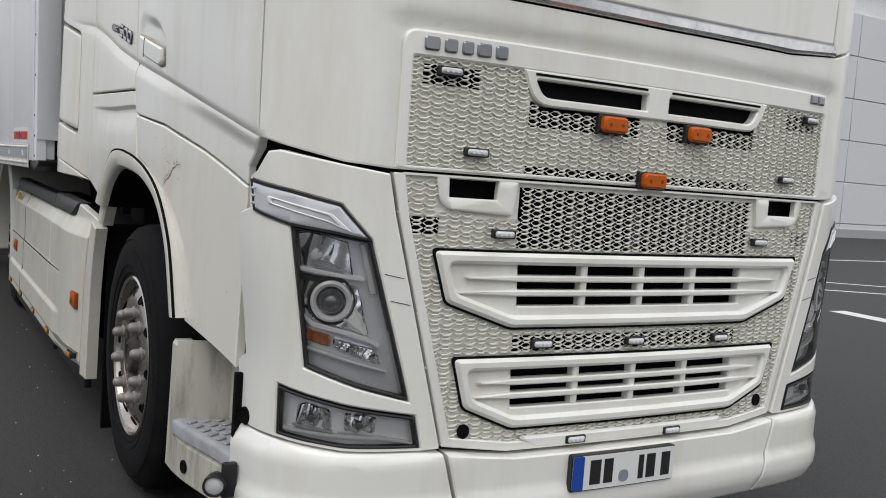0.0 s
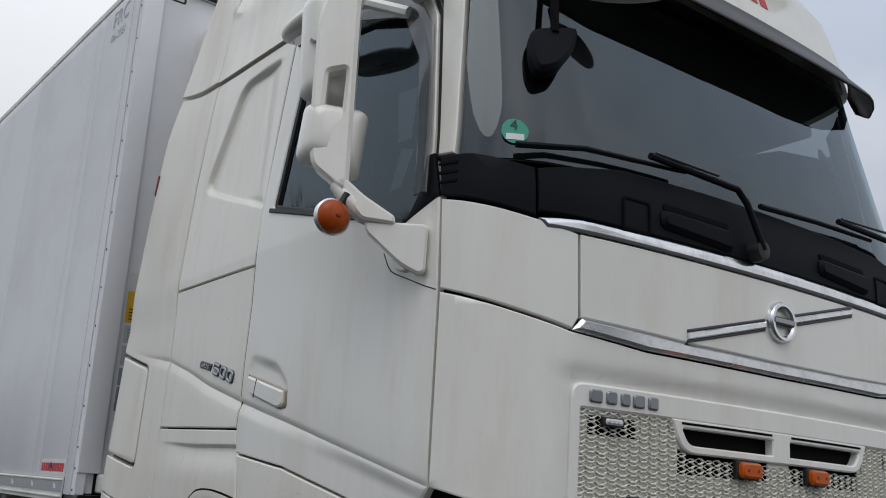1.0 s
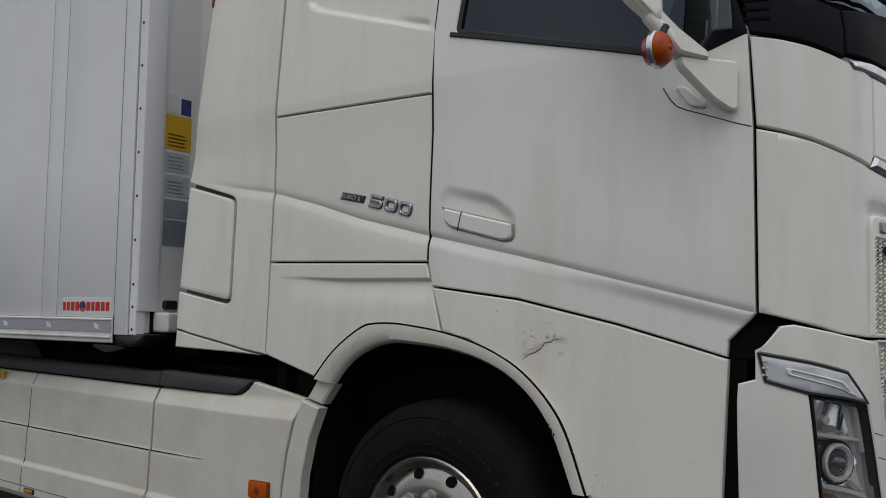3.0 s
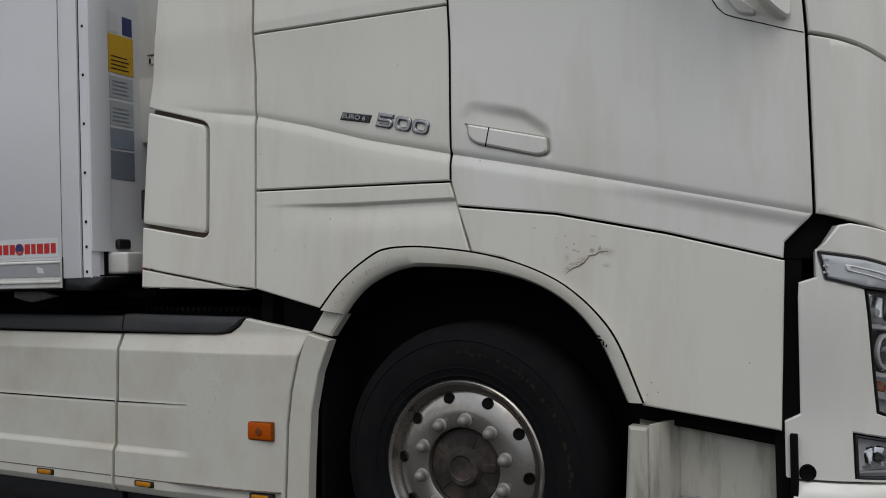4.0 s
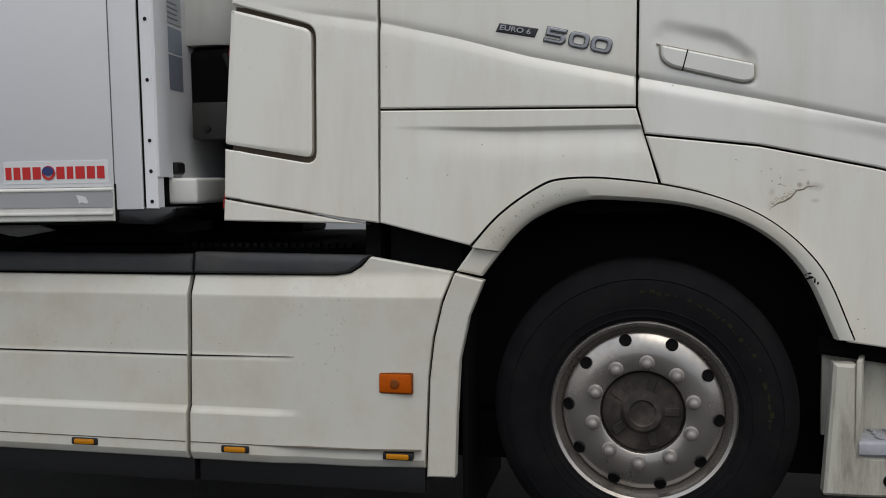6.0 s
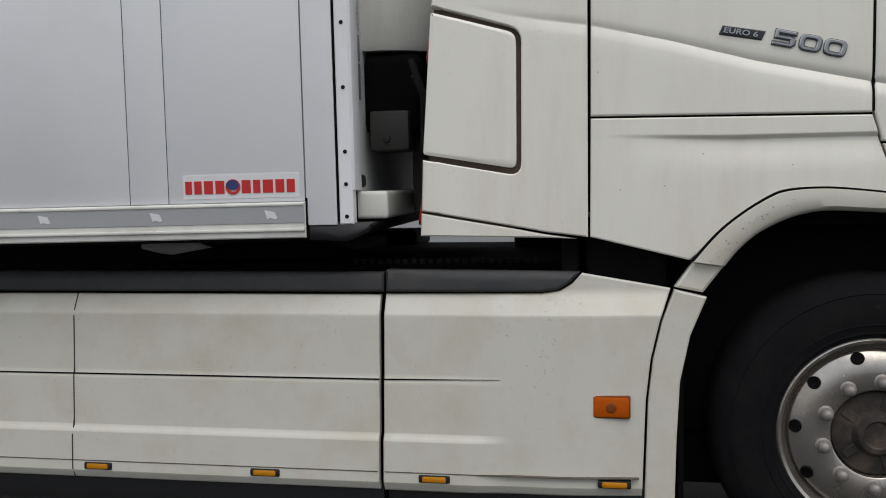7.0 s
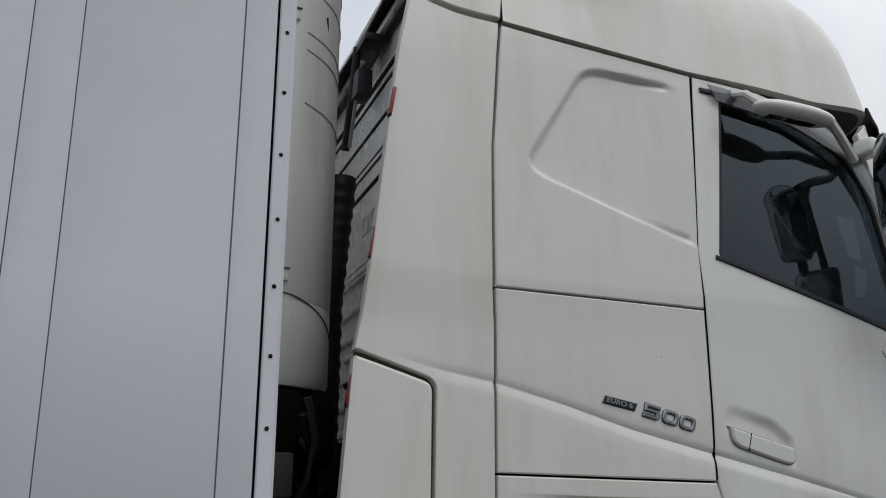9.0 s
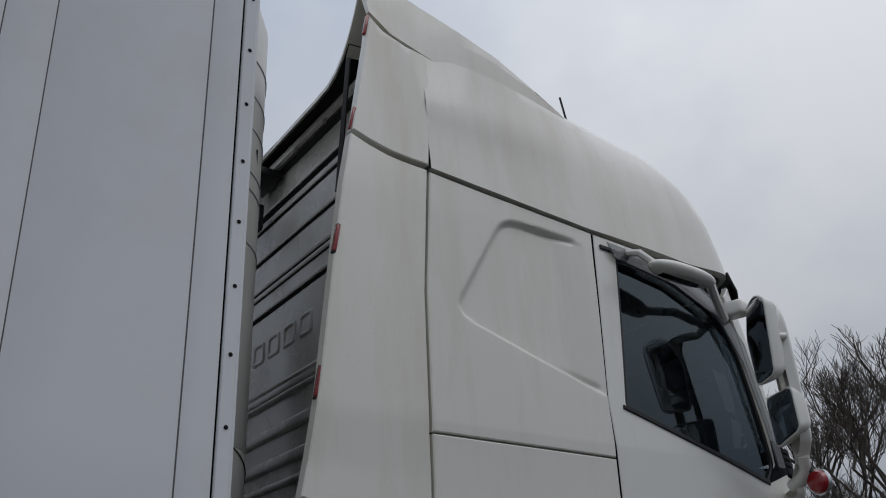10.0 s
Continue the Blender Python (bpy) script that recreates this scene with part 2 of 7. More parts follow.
def glass(name, tint, through_share, rough=0.02, veil=0.0, ior=1.5, sheen=(1, 1, 1)):
    """Tinted sheet glass: a glossy face over a dark, part-transparent body."""
    m = bpy.data.materials.new(name)
    m.use_nodes = True
    n, l = m.node_tree.nodes, m.node_tree.links
    n.clear()
    out = n.new("ShaderNodeOutputMaterial")
    tr = n.new("ShaderNodeBsdfTransparent")
    tr.inputs["Color"].default_value = (*[through_share * c for c in tint], 1)
    gl = n.new("ShaderNodeBsdfGlossy")
    gl.inputs["Roughness"].default_value = rough
    gl.inputs["Color"].default_value = (*sheen, 1)
    fr = n.new("ShaderNodeFresnel")
    fr.inputs["IOR"].default_value = ior
    mx = n.new("ShaderNodeMixShader")
    # pale diffuse film that stands in for part of the reflected sky
    df = n.new("ShaderNodeBsdfDiffuse")
    df.inputs["Color"].default_value = (0.55, 0.58, 0.62, 1)
    film = n.new("ShaderNodeMixShader")
    film.inputs["Fac"].default_value = veil
    l.new(tr.outputs["BSDF"], film.inputs[1])
    l.new(df.outputs["BSDF"], film.inputs[2])
    l.new(fr.outputs["Fac"], mx.inputs["Fac"])
    l.new(film.outputs["Shader"], mx.inputs[1])
    l.new(gl.outputs["BSDF"], mx.inputs[2])
    l.new(mx.outputs["Shader"], out.inputs["Surface"])
    return m


M_ASPHALT = asphalt()
M_GLASS = glass("tinted_window_glass", (0.82, 0.95, 1.0), 0.36, 0.01, 0.003, 1.58, (0.74, 0.90, 1.0))
M_SCREEN = glass("tinted_windscreen_glass", (0.80, 0.93, 1.0), 0.20, 0.01, 0.006, 1.66, (0.80, 0.92, 1.0))
# strong pale film here: the sky's reflection is put into the colour
M_SMOKE = glass("smoked_wind_deflector", (0.8, 0.85, 0.9), 0.4, 0.06, 0.10)
M_LENS = glass("clear_lamp_cover", (1, 1, 1), 0.98)


# ---- builders ----
def part(name, bm, material, parent=None, label="", flat=False):
    """Links a bmesh as one mesh object under a thing or a part."""
    me = bpy.data.meshes.new(name)
    bm.to_mesh(me)
    bm.free()
    for p in me.polygons:
        p.use_smooth = not flat
    if not flat:
        me.set_sharp_from_angle(angle=radians(38))
    me.materials.append(material)
    ob = new(name, me)
    ob.parent = parent
    return tagged(ob, label)


def thing(name, label, category, at=(0, 0, 0), turn=0.0, group="", kind=""):
    ob = new(name)
    ob.matrix_world = pose(*at, 0, 0, turn)
    return tagged(ob, label, category, group, kind)


def box(x0, x1, y0, y1, z0, z1, bevel=0.0, seg=2, bm=None):
    own = bmesh.new()
    bmesh.ops.create_cube(own, size=1, matrix=Matrix.Translation(((x0 + x1) / 2, (y0 + y1) / 2, (z0 + z1) / 2)) @ Matrix.Diagonal((abs(x1 - x0), abs(y1 - y0), abs(z1 - z0), 1)))
    if bevel:
        bmesh.ops.bevel(own, geom=own.edges[:], offset=bevel, segments=seg, affect="EDGES", profile=0.6)
    return own if bm is None else merge(bm, own)


def merge(bm, other):
    tmp = bpy.data.meshes.new("tmp")
    other.to_mesh(tmp)
    other.free()
    bm.from_mesh(tmp)
    bpy.data.meshes.remove(tmp)
    return bm


def turned(bm, m):
    bmesh.ops.transform(bm, matrix=m, verts=bm.verts[:])
    return bm


def lathe(profile, n=64, close=False):
    """Turns (radius, height) pairs about the x axis; height runs towards -x."""
    bm = bmesh.new()
    rings = []
    for r, h in profile:
        if r < 1e-5:
            rings.append([bm.verts.new((-h, 0, 0))] * n)
        else:
            rings.append([bm.verts.new((-h, r * math.cos(2 * math.pi * k / n), r * math.sin(2 * math.pi * k / n))) for k in range(n)])
    for a, b in zip(rings, rings[1:]):
        for k in range(n):
            q = []
            for v in (a[k], a[(k + 1) % n], b[(k + 1) % n], b[k]):
                if v not in q:
                    q.append(v)
            if len(q) > 2:
                bm.faces.new(q)
    bmesh.ops.recalc_face_normals(bm, faces=bm.faces[:])
    return bm


def tube(points, radius, n=8, taper=None):
    """A round rod along a line of points."""
    bm = bmesh.new()
    pts = [Vector(p) for p in points]
    rings = []
    for i, p in enumerate(pts):
        d = (pts[min(i + 1, len(pts) - 1)] - pts[max(i - 1, 0)]).normalized()
        side = d.cross(Vector((0, 0, 1)))
        side = side.normalized() if side.length > 0.05 else d.cross(Vector((1, 0, 0))).normalized()
        up = side.cross(d)
        r = radius if taper is None else radius + (taper - radius) * i / (len(pts) - 1)
        rings.append([bm.verts.new(p + r * (math.cos(2 * math.pi * k / n) * side + math.sin(2 * math.pi * k / n) * up)) for k in range(n)])
    for a, b in zip(rings, rings[1:]):
        for k in range(n):
            bm.faces.new((a[k], a[(k + 1) % n], b[(k + 1) % n], b[k]))
    bm.faces.new(rings[0][::-1])
    bm.faces.new(rings[-1])
    bmesh.ops.recalc_face_normals(bm, faces=bm.faces[:])
    return bm


def area2(poly):
    return 0.5 * sum(a[0] * b[1] - b[0] * a[1] for a, b in zip(poly, poly[1:] + poly[:1]))


def inset2(poly, g):
    """The outline drawn in by g on all sides (out where g is negative)."""
    sign = 1 if area2(poly) > 0 else -1
    out = []
    for i, p in enumerate(poly):
        p, a, b = Vector(p), Vector(poly[i - 1]), Vector(poly[(i + 1) % len(poly)])
        u, v = (p - a).normalized(), (b - p).normalized()
        n1, n2 = Vector((-u.y, u.x)) * sign, Vector((-v.y, v.x)) * sign
        q = p + (n1 + n2) * (g / max(0.3, 1 + n1.dot(n2)))
        out.append((q.x, q.y))
    return out


def rnd(poly, r, k=4):
    """The outline with rounded corners; r is one radius or one for each corner."""
    out = []
    for i, p in enumerate(poly):
        ri = r[i] if isinstance(r, (list, tuple)) else r
        p, a, b = Vector(p), Vector(poly[i - 1]), Vector(poly[(i + 1) % len(poly)])
        d = min(ri, 0.48 * (a - p).length, 0.48 * (b - p).length)
        if d < 1e-4:
            out.append((p.x, p.y))
            continue
        s, e = p + (a - p).normalized() * d, p + (b - p).normalized() * d
        for j in range(k + 1):
            t = j / k
            q = s * (1 - t) ** 2 + p * 2 * t * (1 - t) + e * t * t
            out.append((q.x, q.y))
    return out


def rect(a0, a1, b0, b1):
    return [(a0, b0), (a1, b0), (a1, b1), (a0, b1)]


def sheet(poly, fn, holes=(), step=0.08, edge=0.0045, lip=0.004, depth=0.03, warp=None, cuts=()):
    """A panel: an outline in two coordinates, with holes, laid on a surface fn(a, b, out), with rounded rim and returned edges."""
    bm = bmesh.new()
    if warp:
        flat_fn, poly, holes = fn, unwarp(poly, warp), [unwarp(h, warp) for h in holes]
        fn = lambda a, b, o: flat_fn(a, b + warp(a), o)
    for loop in (poly, *holes):
        vs = [bm.verts.new((a, b, 0)) for a, b in loop]
        for i in range(len(vs)):
            bm.edges.new((vs[i - 1], vs[i]))
    bmesh.ops.triangle_fill(bm, use_beauty=True, use_dissolve=False, edges=bm.edges[:], normal=(0, 0, 1))
    for f in bm.faces:
        f.normal_update()
        if f.normal.z < 0:
            f.normal_flip()
    if edge:
        bmesh.ops.inset_region(bm, faces=bm.faces[:], thickness=edge, use_boundary=True, use_even_offset=True)
    rim = [e for e in bm.edges if e.is_boundary]
    for e in rim:
        for v in e.verts:
            v.co.z = -lip if edge else 0
    if depth:
        grown = bmesh.ops.extrude_edge_only(bm, edges=rim)
        for v in [g for g in grown["geom"] if isinstance(g, bmesh.types.BMVert)]:
            v.co.z = -depth
    sa, sb = step if isinstance(step, tuple) else (step, step)
    for axis, st in ((0, sa), (1, sb)):
        vals = [p[axis] for p in poly]
        lo, hi = min(vals), max(vals)
        k = math.floor(lo / st) + 1
        while st and k * st < hi - 1e-4:
            co, no = [0, 0, 0], [0, 0, 0]
            co[axis], no[axis] = k * st, 1
            bmesh.ops.bisect_plane(bm, geom=bm.verts[:] + bm.edges[:] + bm.faces[:], dist=1e-5, plane_co=co, plane_no=no)
            k += 1
    for b in cuts:
        bmesh.ops.bisect_plane(bm, geom=bm.verts[:] + bm.edges[:] + bm.faces[:], dist=1e-5, plane_co=(0, b, 0), plane_no=(0, 1, 0))
    big = max(bm.faces, key=lambda f: f.calc_area())
    c = big.calc_center_median()
    want = Vector(fn(c.x, c.y, 0.05)) - Vector(fn(c.x, c.y, 0))
    for v in bm.verts:
        v.co = fn(*v.co)
    bmesh.ops.recalc_face_normals(bm, faces=bm.faces[:])
    big.normal_update()
    if big.normal.dot(want) < 0:
        bmesh.ops.reverse_faces(bm, faces=bm.faces[:])
    return bm


def unwarp(poly, warp, most=0.045):
    """The outline in heights above the line warp(a), with its edges cut short enough to follow that line."""
    out = []
    for p, q in zip(poly, poly[1:] + poly[:1]):
        n = max(1, math.ceil(abs(q[0] - p[0]) / most))
        for k in range(n):
            a, b = p[0] + (q[0] - p[0]) * k / n, p[1] + (q[1] - p[1]) * k / n
            out.append((a, b - warp(a)))
    return out


def lettering(body, size, fn, extrude=0.004, shear=0.0, bold=0.0):
    """A word as a mesh, its lower left corner at the origin of fn(a, b, out)."""
    cu = bpy.data.curves.new("word", "FONT")
    cu.body, cu.size, cu.extrude, cu.shear, cu.offset, cu.resolution_u = body, size, extrude, shear, bold, 3
    ob = bpy.data.objects.new("word", cu)
    scene.collection.objects.link(ob)
    me = bpy.data.meshes.new_from_object(ob.evaluated_get(bpy.context.evaluated_depsgraph_get()))
    bm = bmesh.new()
    bm.from_mesh(me)
    bpy.data.objects.remove(ob)
    bpy.data.curves.remove(cu)
    bpy.data.meshes.remove(me)
    for v in bm.verts:
        v.co = fn(*v.co)
    bmesh.ops.recalc_face_normals(bm, faces=bm.faces[:])
    return bm


# ---- the cab's skin: a plan outline from the rear of one side round the front, drawn in towards the roof ----
OUTLINE = [(-1.255, 1.6), (-1.242, 0.95), (-1.236, 0.1), (-1.213, -0.4), (-1.186, -0.8), (-1.162, -1.087), (-1.105, -1.205), (-0.99, -1.285), (-0.85, -1.335), (-0.5, -1.368), (0, -1.382)]


def smooth_line(pts, n=24):
    p = [Vector(pts[0]) * 2 - Vector(pts[1])] + [Vector(q) for q in pts] + [Vector(pts[-1]) * 2 - Vector(pts[-2])]
    out = []
    for a, b, c, d in zip(p, p[1:], p[2:], p[3:]):
        for k in range(n):
            u = k / n
            out.append(0.5 * (2 * b + (c - a) * u + (2 * a - 5 * b + 4 * c - d) * u * u + (3 * b - a - 3 * c + d) * u ** 3))
    return out + [p[-2]]


PLAN = np.array([tuple(v) for v in smooth_line(OUTLINE + [(-x, y) for x, y in OUTLINE[-2::-1]])])
RUN = np.r_[0, np.cumsum(np.hypot(*np.diff(PLAN, axis=0).T))]
ZERO = int(np.argmin(np.where(PLAN[:, 0] < 0, abs(PLAN[:, 1]), 9)))
RUN = RUN - RUN[ZERO] - PLAN[ZERO, 1]
MID = -float(RUN[len(RUN) // 2])
DRAW_Z = [0, 2.2, 3.2, 3.45, 3.65, 3.8, 3.9, 3.95, 3.96]
DRAW_X = [1, 1, 0.945, 0.923, 0.89, 0.838, 0.775, 0.68, 0.5]
BACK_Z = [0, 2.2, 2.4, 3.05, 3.3, 3.5, 3.66, 3.8, 3.9, 3.95, 3.96]
BACK_Y = [0, 0, 0.03, 0.19, 0.24, 0.30, 0.40, 0.575, 0.84, 1.1, 1.4]


def swell(y, z):
    """How much the upper body widens towards the rear."""
    return float(np.interp(y, [-1.0, -0.3, 0.1, 0.9, 1.25], [0, 0.5, 0.85, 1.0, 2.2]) * np.interp(z, [2.0, 3.1], [0, 1]))


def widened(x, y, z):
    k = swell(y, z) * x / 1.25
    return (x + 0.040 * k, y + 0.042 * abs(k), z - 0.048 * abs(k))


def skin(s, z, out=0.0):
    """A point of the cab's skin: s along the outline (on the right side it is y), z up, moved out along the normal."""
    def at(s, z):
        x, y = np.interp(-s, RUN, PLAN[:, 0]), np.interp(-s, RUN, PLAN[:, 1])
        w = max(0.0, (0.95 - y) / 2.31) ** 2
        return np.array(widened(x * np.interp(z, DRAW_Z, DRAW_X), y + w * np.interp(z, BACK_Z, BACK_Y), z))
    p = at(s, z)
    if out:
        n = np.cross(at(s - 0.02, z) - at(s + 0.02, z), at(s, z + 0.02) - at(s, z - 0.02))
        p = p + n / np.linalg.norm(n) * out
    return Vector(p)


def ease(t):
    t = min(1.0, max(0.0, t))
    return t * t * (3 - 2 * t)


def on_skin(lift=0.0, shape=None, left=False):
    def fn(s, z, o):
        p = skin(s, z, o + lift + (shape(s, z) if shape else 0.0))
        return Vector((-p.x, p.y, p.z)) if left else p
    return fn


def front(points):
    """Points given as metres from the middle of the front, towards the right side of the truck, as skin coordinates."""
    return [(MID + a, b) for a, b in points]


def both(points):
    """A half outline, from the right side to the middle, closed by its mirror image."""
    return front(points + [(-a, b) for a, b in points[::-1]])


def side(X):
    """A plane that faces the right side: a along y, b up."""
    return lambda a, b, o: Vector((X - o, a, b))


CREASE_S = [-1.08, -0.655, -0.29, 0.08, 0.443, 0.7, 0.96, 1.21, 1.45]
CREASE_Z = [1.355, 1.45, 1.531, 1.608, 1.689, 1.762, 1.824, 1.86, 1.912]


CREASE_CUTS = (0.040, 0.026, 0.014, 0.006, 0.0, -0.003, -0.012, -0.020, -0.028, -0.034, -0.040)


def crease(s):
    return float(np.interp(s, CREASE_S, CREASE_Z))


def shoulder(s, z):
    """The body crease that runs down towards the front: the side is hollowed above it, and the lower body draws in forwards."""
    d = crease(s) - z
    deep = 0.0135 - 0.005 * ease((s - 0.1) / 0.9) - 0.002 * ease((-0.3 - s) / 0.6)
    if d < 0:
        return -0.4 * deep * (1 - min(1.0, -d / 0.17)) ** 2 - 0.6 * deep * (1 - min(1.0, -d / 0.022)) ** 1.5
    low = 0.022 * ease((-0.15 - s) / 0.75) * ease(d / 0.05)
    return -deep * (1 - min(1.0, d / 0.042)) ** 1.4 - low


def corner_in(s, z):
    """How far the lamp and bumper corners lie behind the cab's outline."""
    return 0.001 + 0.042 * ease((1.13 - z) / 0.45) * ease((s + 1.42) / 0.30)


# ---- ground ----
def ground():
    bm = bmesh.new()
    bmesh.ops.create_grid(bm, x_segments=2, y_segments=2, size=400)
    ob = part("ground", bm, M_ASPHALT, None, flat=True)
    tagged(ob, "dark grey asphalt of a lorry park", "ground", kind="structure")


ground()

# ---- the tractor ----
truck = thing("truck_tractor", "white long-haul tractor unit, parked, coupled to a box trailer", "truck")


def cab_core():
    """The dark inner body that shows in the joints, with an open cabin behind the glass."""
    bm = bmesh.new()
    def loft(zs, s0, s1, out, n=60):
        rings = [[bm.verts.new(skin(s0 + (s1 - s0) * k / n, z, out)) for k in range(n + 1)] for z in zs]
        for a, b in zip(rings, rings[1:]):
            for k in range(n):
                bm.faces.new((a[k], a[k + 1], b[k + 1], b[k]))
            bm.faces.new((a[n], a[0], b[0], b[n]))
        bm.faces.new(rings[0][::-1])
        bm.faces.new(rings[-1])
    loft((1.22, 1.6, 1.95, 2.1), 0.98, 2 * MID - 0.98, -0.045)
    loft((1.22, 2.1, 2.6, 3.0, 3.2), 0.98, 0.16, -0.04, 12)
    bmesh.ops.recalc_face_normals(bm, faces=bm.faces[:])
    part("inner_body", bm, M_DARKGAP, truck)
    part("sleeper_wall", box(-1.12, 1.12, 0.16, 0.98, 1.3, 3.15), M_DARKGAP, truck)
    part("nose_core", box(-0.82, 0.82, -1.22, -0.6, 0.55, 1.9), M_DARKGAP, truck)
    # plain near-black box: the shade under the cab is put into its colour
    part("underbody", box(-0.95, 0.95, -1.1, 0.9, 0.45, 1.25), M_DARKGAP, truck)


cab_core()


def panel(name, poly, parent, fn, material=None, label="", gap=0.004, **kw):
    return part(name, sheet(inset2(poly, gap), fn, **kw), material or M_PAINT, parent, label)


def inside_by(poly, s, z):
    """How far a point lies inside a convex outline (negative: outside)."""
    sign = 1 if area2(poly) > 0 else -1
    best = 9
    for a, b in zip(poly, poly[1:] + poly[:1]):
        dx, dy = b[0] - a[0], b[1] - a[1]
        best = min(best, sign * (dx * (z - a[1]) - dy * (s - a[0])) / math.hypot(dx, dy))
    return best


PRESS_IN = rnd([(0.822, 2.640), (0.515, 3.128), (-0.1, 3.100), (0.02, 2.370)], [0.10, 0.09, 0.02, 0.02])


def sleeper_shape(s, z):
    d = inside_by(PRESS_IN, s, z)
    fade = ease((s - 0.03) / 0.24)
    dip = 0.0
    if s > 0.02:      # the upper edge runs on as a soft groove
        below = 3.1035 + 0.0407 * s - z
        dip = 0.009 * math.exp(-((below - 0.012) / 0.011) ** 2) * ease((s - 0.105) / 0.02) * ease((0.45 - s) / 0.15)
    low = 2.3815 + 0.336 * s - z
    lip = 0.010 * math.exp(-((low + 0.012) / 0.012) ** 2) * ease((0.34 - s) / 0.2) * ease((s - 0.1) / 0.03)
    return -0.023 * ease(d / (0.026 if z > 2.62 else 0.020)) * fade - max(dip, lip)


def side_lower_shape(s, z):
    fade = ease((0.95 - s) / 0.5)
    t = (1.470 - 0.012 * fade - z) / 0.11
    return shoulder(s, z) - (0.014 * fade * ease(t / 0.14) * (1 - ease((t - 0.14) / 0.86)) if t > 0 else 0.0)


def build_side(left):
    """Doors, sleeper sides and mudguard panels of one side."""
    tag = "left" if left else "right"
    fn = lambda shape=None, lift=0.0: on_skin(lift, shape, left)
    # sleeper side above the badge, with its pressed window shape
    panel("sleeper_panel", [(0.953, 2.158), (0.09, 2.147), (0.08, 2.385), (-0.02, 3.172), (0.3, 3.193), (0.6, 3.215), (0.866, 3.24), (0.925, 2.7)], truck, fn(sleeper_shape), M_CREAM, step=(0.010, 0.0075) if not left else 0.1,
          label="white sleeper side panel with a pressed window shape")
    panel("badge_panel", [(0.957, 1.526), (0.093, 1.513), (0.09, 2.147), (0.953, 2.158)], truck, fn(shoulder), M_CREAM, step=(0.06, 0.08), warp=crease, cuts=CREASE_CUTS)
    arch_top = [(0.643, 1.057), (0.553, 1.136), (0.478, 1.198), (0.395, 1.249), (0.343, 1.266), (0.261, 1.272), (0.171, 1.268), (0.016, 1.254)]
    panel("rear_mudguard_panel", [(0.961, 1.135), (0.643, 1.057)] + arch_top[1:] + [(0.07, 1.44), (0.093, 1.513), (0.957, 1.526)], truck, fn(side_lower_shape), M_CREAM, step=(0.06, 0.03) if not left else 0.1, warp=lambda s: 1.470 - 0.012 * ease((0.95 - s) / 0.5), cuts=(0.002, -0.002, -0.006, -0.010, -0.014, -0.018, -0.025))
    low = [(0.016, 1.262), (-0.1, 1.238), (-0.228, 1.188), (-0.33, 1.127), (-0.414, 1.05), (-0.49, 0.93), (-0.56, 0.765), (-0.57, 0.752), (-0.992, 0.692), (-1.012, 1.217), (-0.655, 1.308), (-0.293, 1.383), (0.069, 1.424)]
    panel("front_mudguard_panel", low, truck, fn(shoulder), M_CREAM, step=0.05 if not left else 0.1)
    # door
    window = rnd([(-0.012, 2.372), (-0.905, 2.128), (-0.975, 2.22), (-0.985, 2.72), (-0.92, 2.93), (-0.62, 3.06), (-0.165, 3.108)], [0.02, 0.02, 0.04, 0.06, 0.1, 0.15, 0.03])
    outline = [(-1.008, 1.217), (-0.655, 1.308), (-0.293, 1.383), (0.069, 1.424), (0.093, 1.516), (0.088, 2.385), (-0.025, 3.172), (-0.4, 3.158), (-0.75, 3.09), (-0.975, 2.98), (-1.03, 2.86), (-1.025, 2.33), (-1.068, 2.183), (-1.085, 1.90), (-1.096, 1.352), (-1.012, 1.268)]
    def door_shape(s, z):
        d = inside_by(HANDLE_DISH, s, z)
        return shoulder(s, z) - (0.006 + 0.013 * ease((0.05 - s) / 0.22)) * ease(d / (0.045 - 0.010 * ease((0.0 - s) / 0.2)))
    door = panel("door", outline, truck, fn(door_shape), step=(0.012, 0.010) if not left else 0.1, warp=crease, cuts=CREASE_CUTS, holes=[window], label="closed white cab door")
    part("window", sheet(inset2(window, -0.004), fn(None, -0.018), step=0.12, edge=0, depth=0.004), M_SCREEN if left else M_GLASS, door, "dark tinted side window").visible_shadow = False
    seal = inset2(window, -0.006)
    part("window_seal", sheet(seal, fn(None, -0.006), holes=[inset2(window, 0.016)], step=0.1, edge=0.003, lip=0.002, depth=0.012), M_BLACK, door)
    if left:
        return
    for strip in ([(-0.762, 2.655), (-0.874, 2.644), (-0.846, 2.454), (-0.772, 2.459)], [(-0.795, 2.432), (-0.86, 2.41), (-0.808, 2.292), (-0.746, 2.28)]):
        part("window_paper", sheet(strip, fn(None, -0.04), step=0.1, edge=0, depth=0.001), M_LABELLIGHT, door, "pale paper strip behind the window")
    part("mirror_rail", sheet([(-0.055, 3.120), (-0.40, 3.102), (-0.40, 3.086), (-0.055, 3.100)], fn(None, 0.010), step=0.1, edge=0.003, lip=0.002, depth=0.02), M_BLACK, door)
    part("door_blind", sheet(rnd([(-0.28, 3.06), (-0.33, 2.93), (-0.42, 2.865), (-0.57, 2.865), (-0.60, 2.97), (-0.55, 3.06)], 0.03), fn(None, -0.10), step=0.1, edge=0.006, lip=0.005, depth=0.05), M_SEAT, door, "dark blind behind the side window")
    part("sill_strip", sheet(inset2([(0.01, 2.358), (0.006, 2.376), (-0.90, 2.146), (-0.90, 2.122)], 0), fn(None, 0.008), step=0.1, edge=0.003, depth=0.014), M_BLACK, door, "black rubber strip at the window sill")
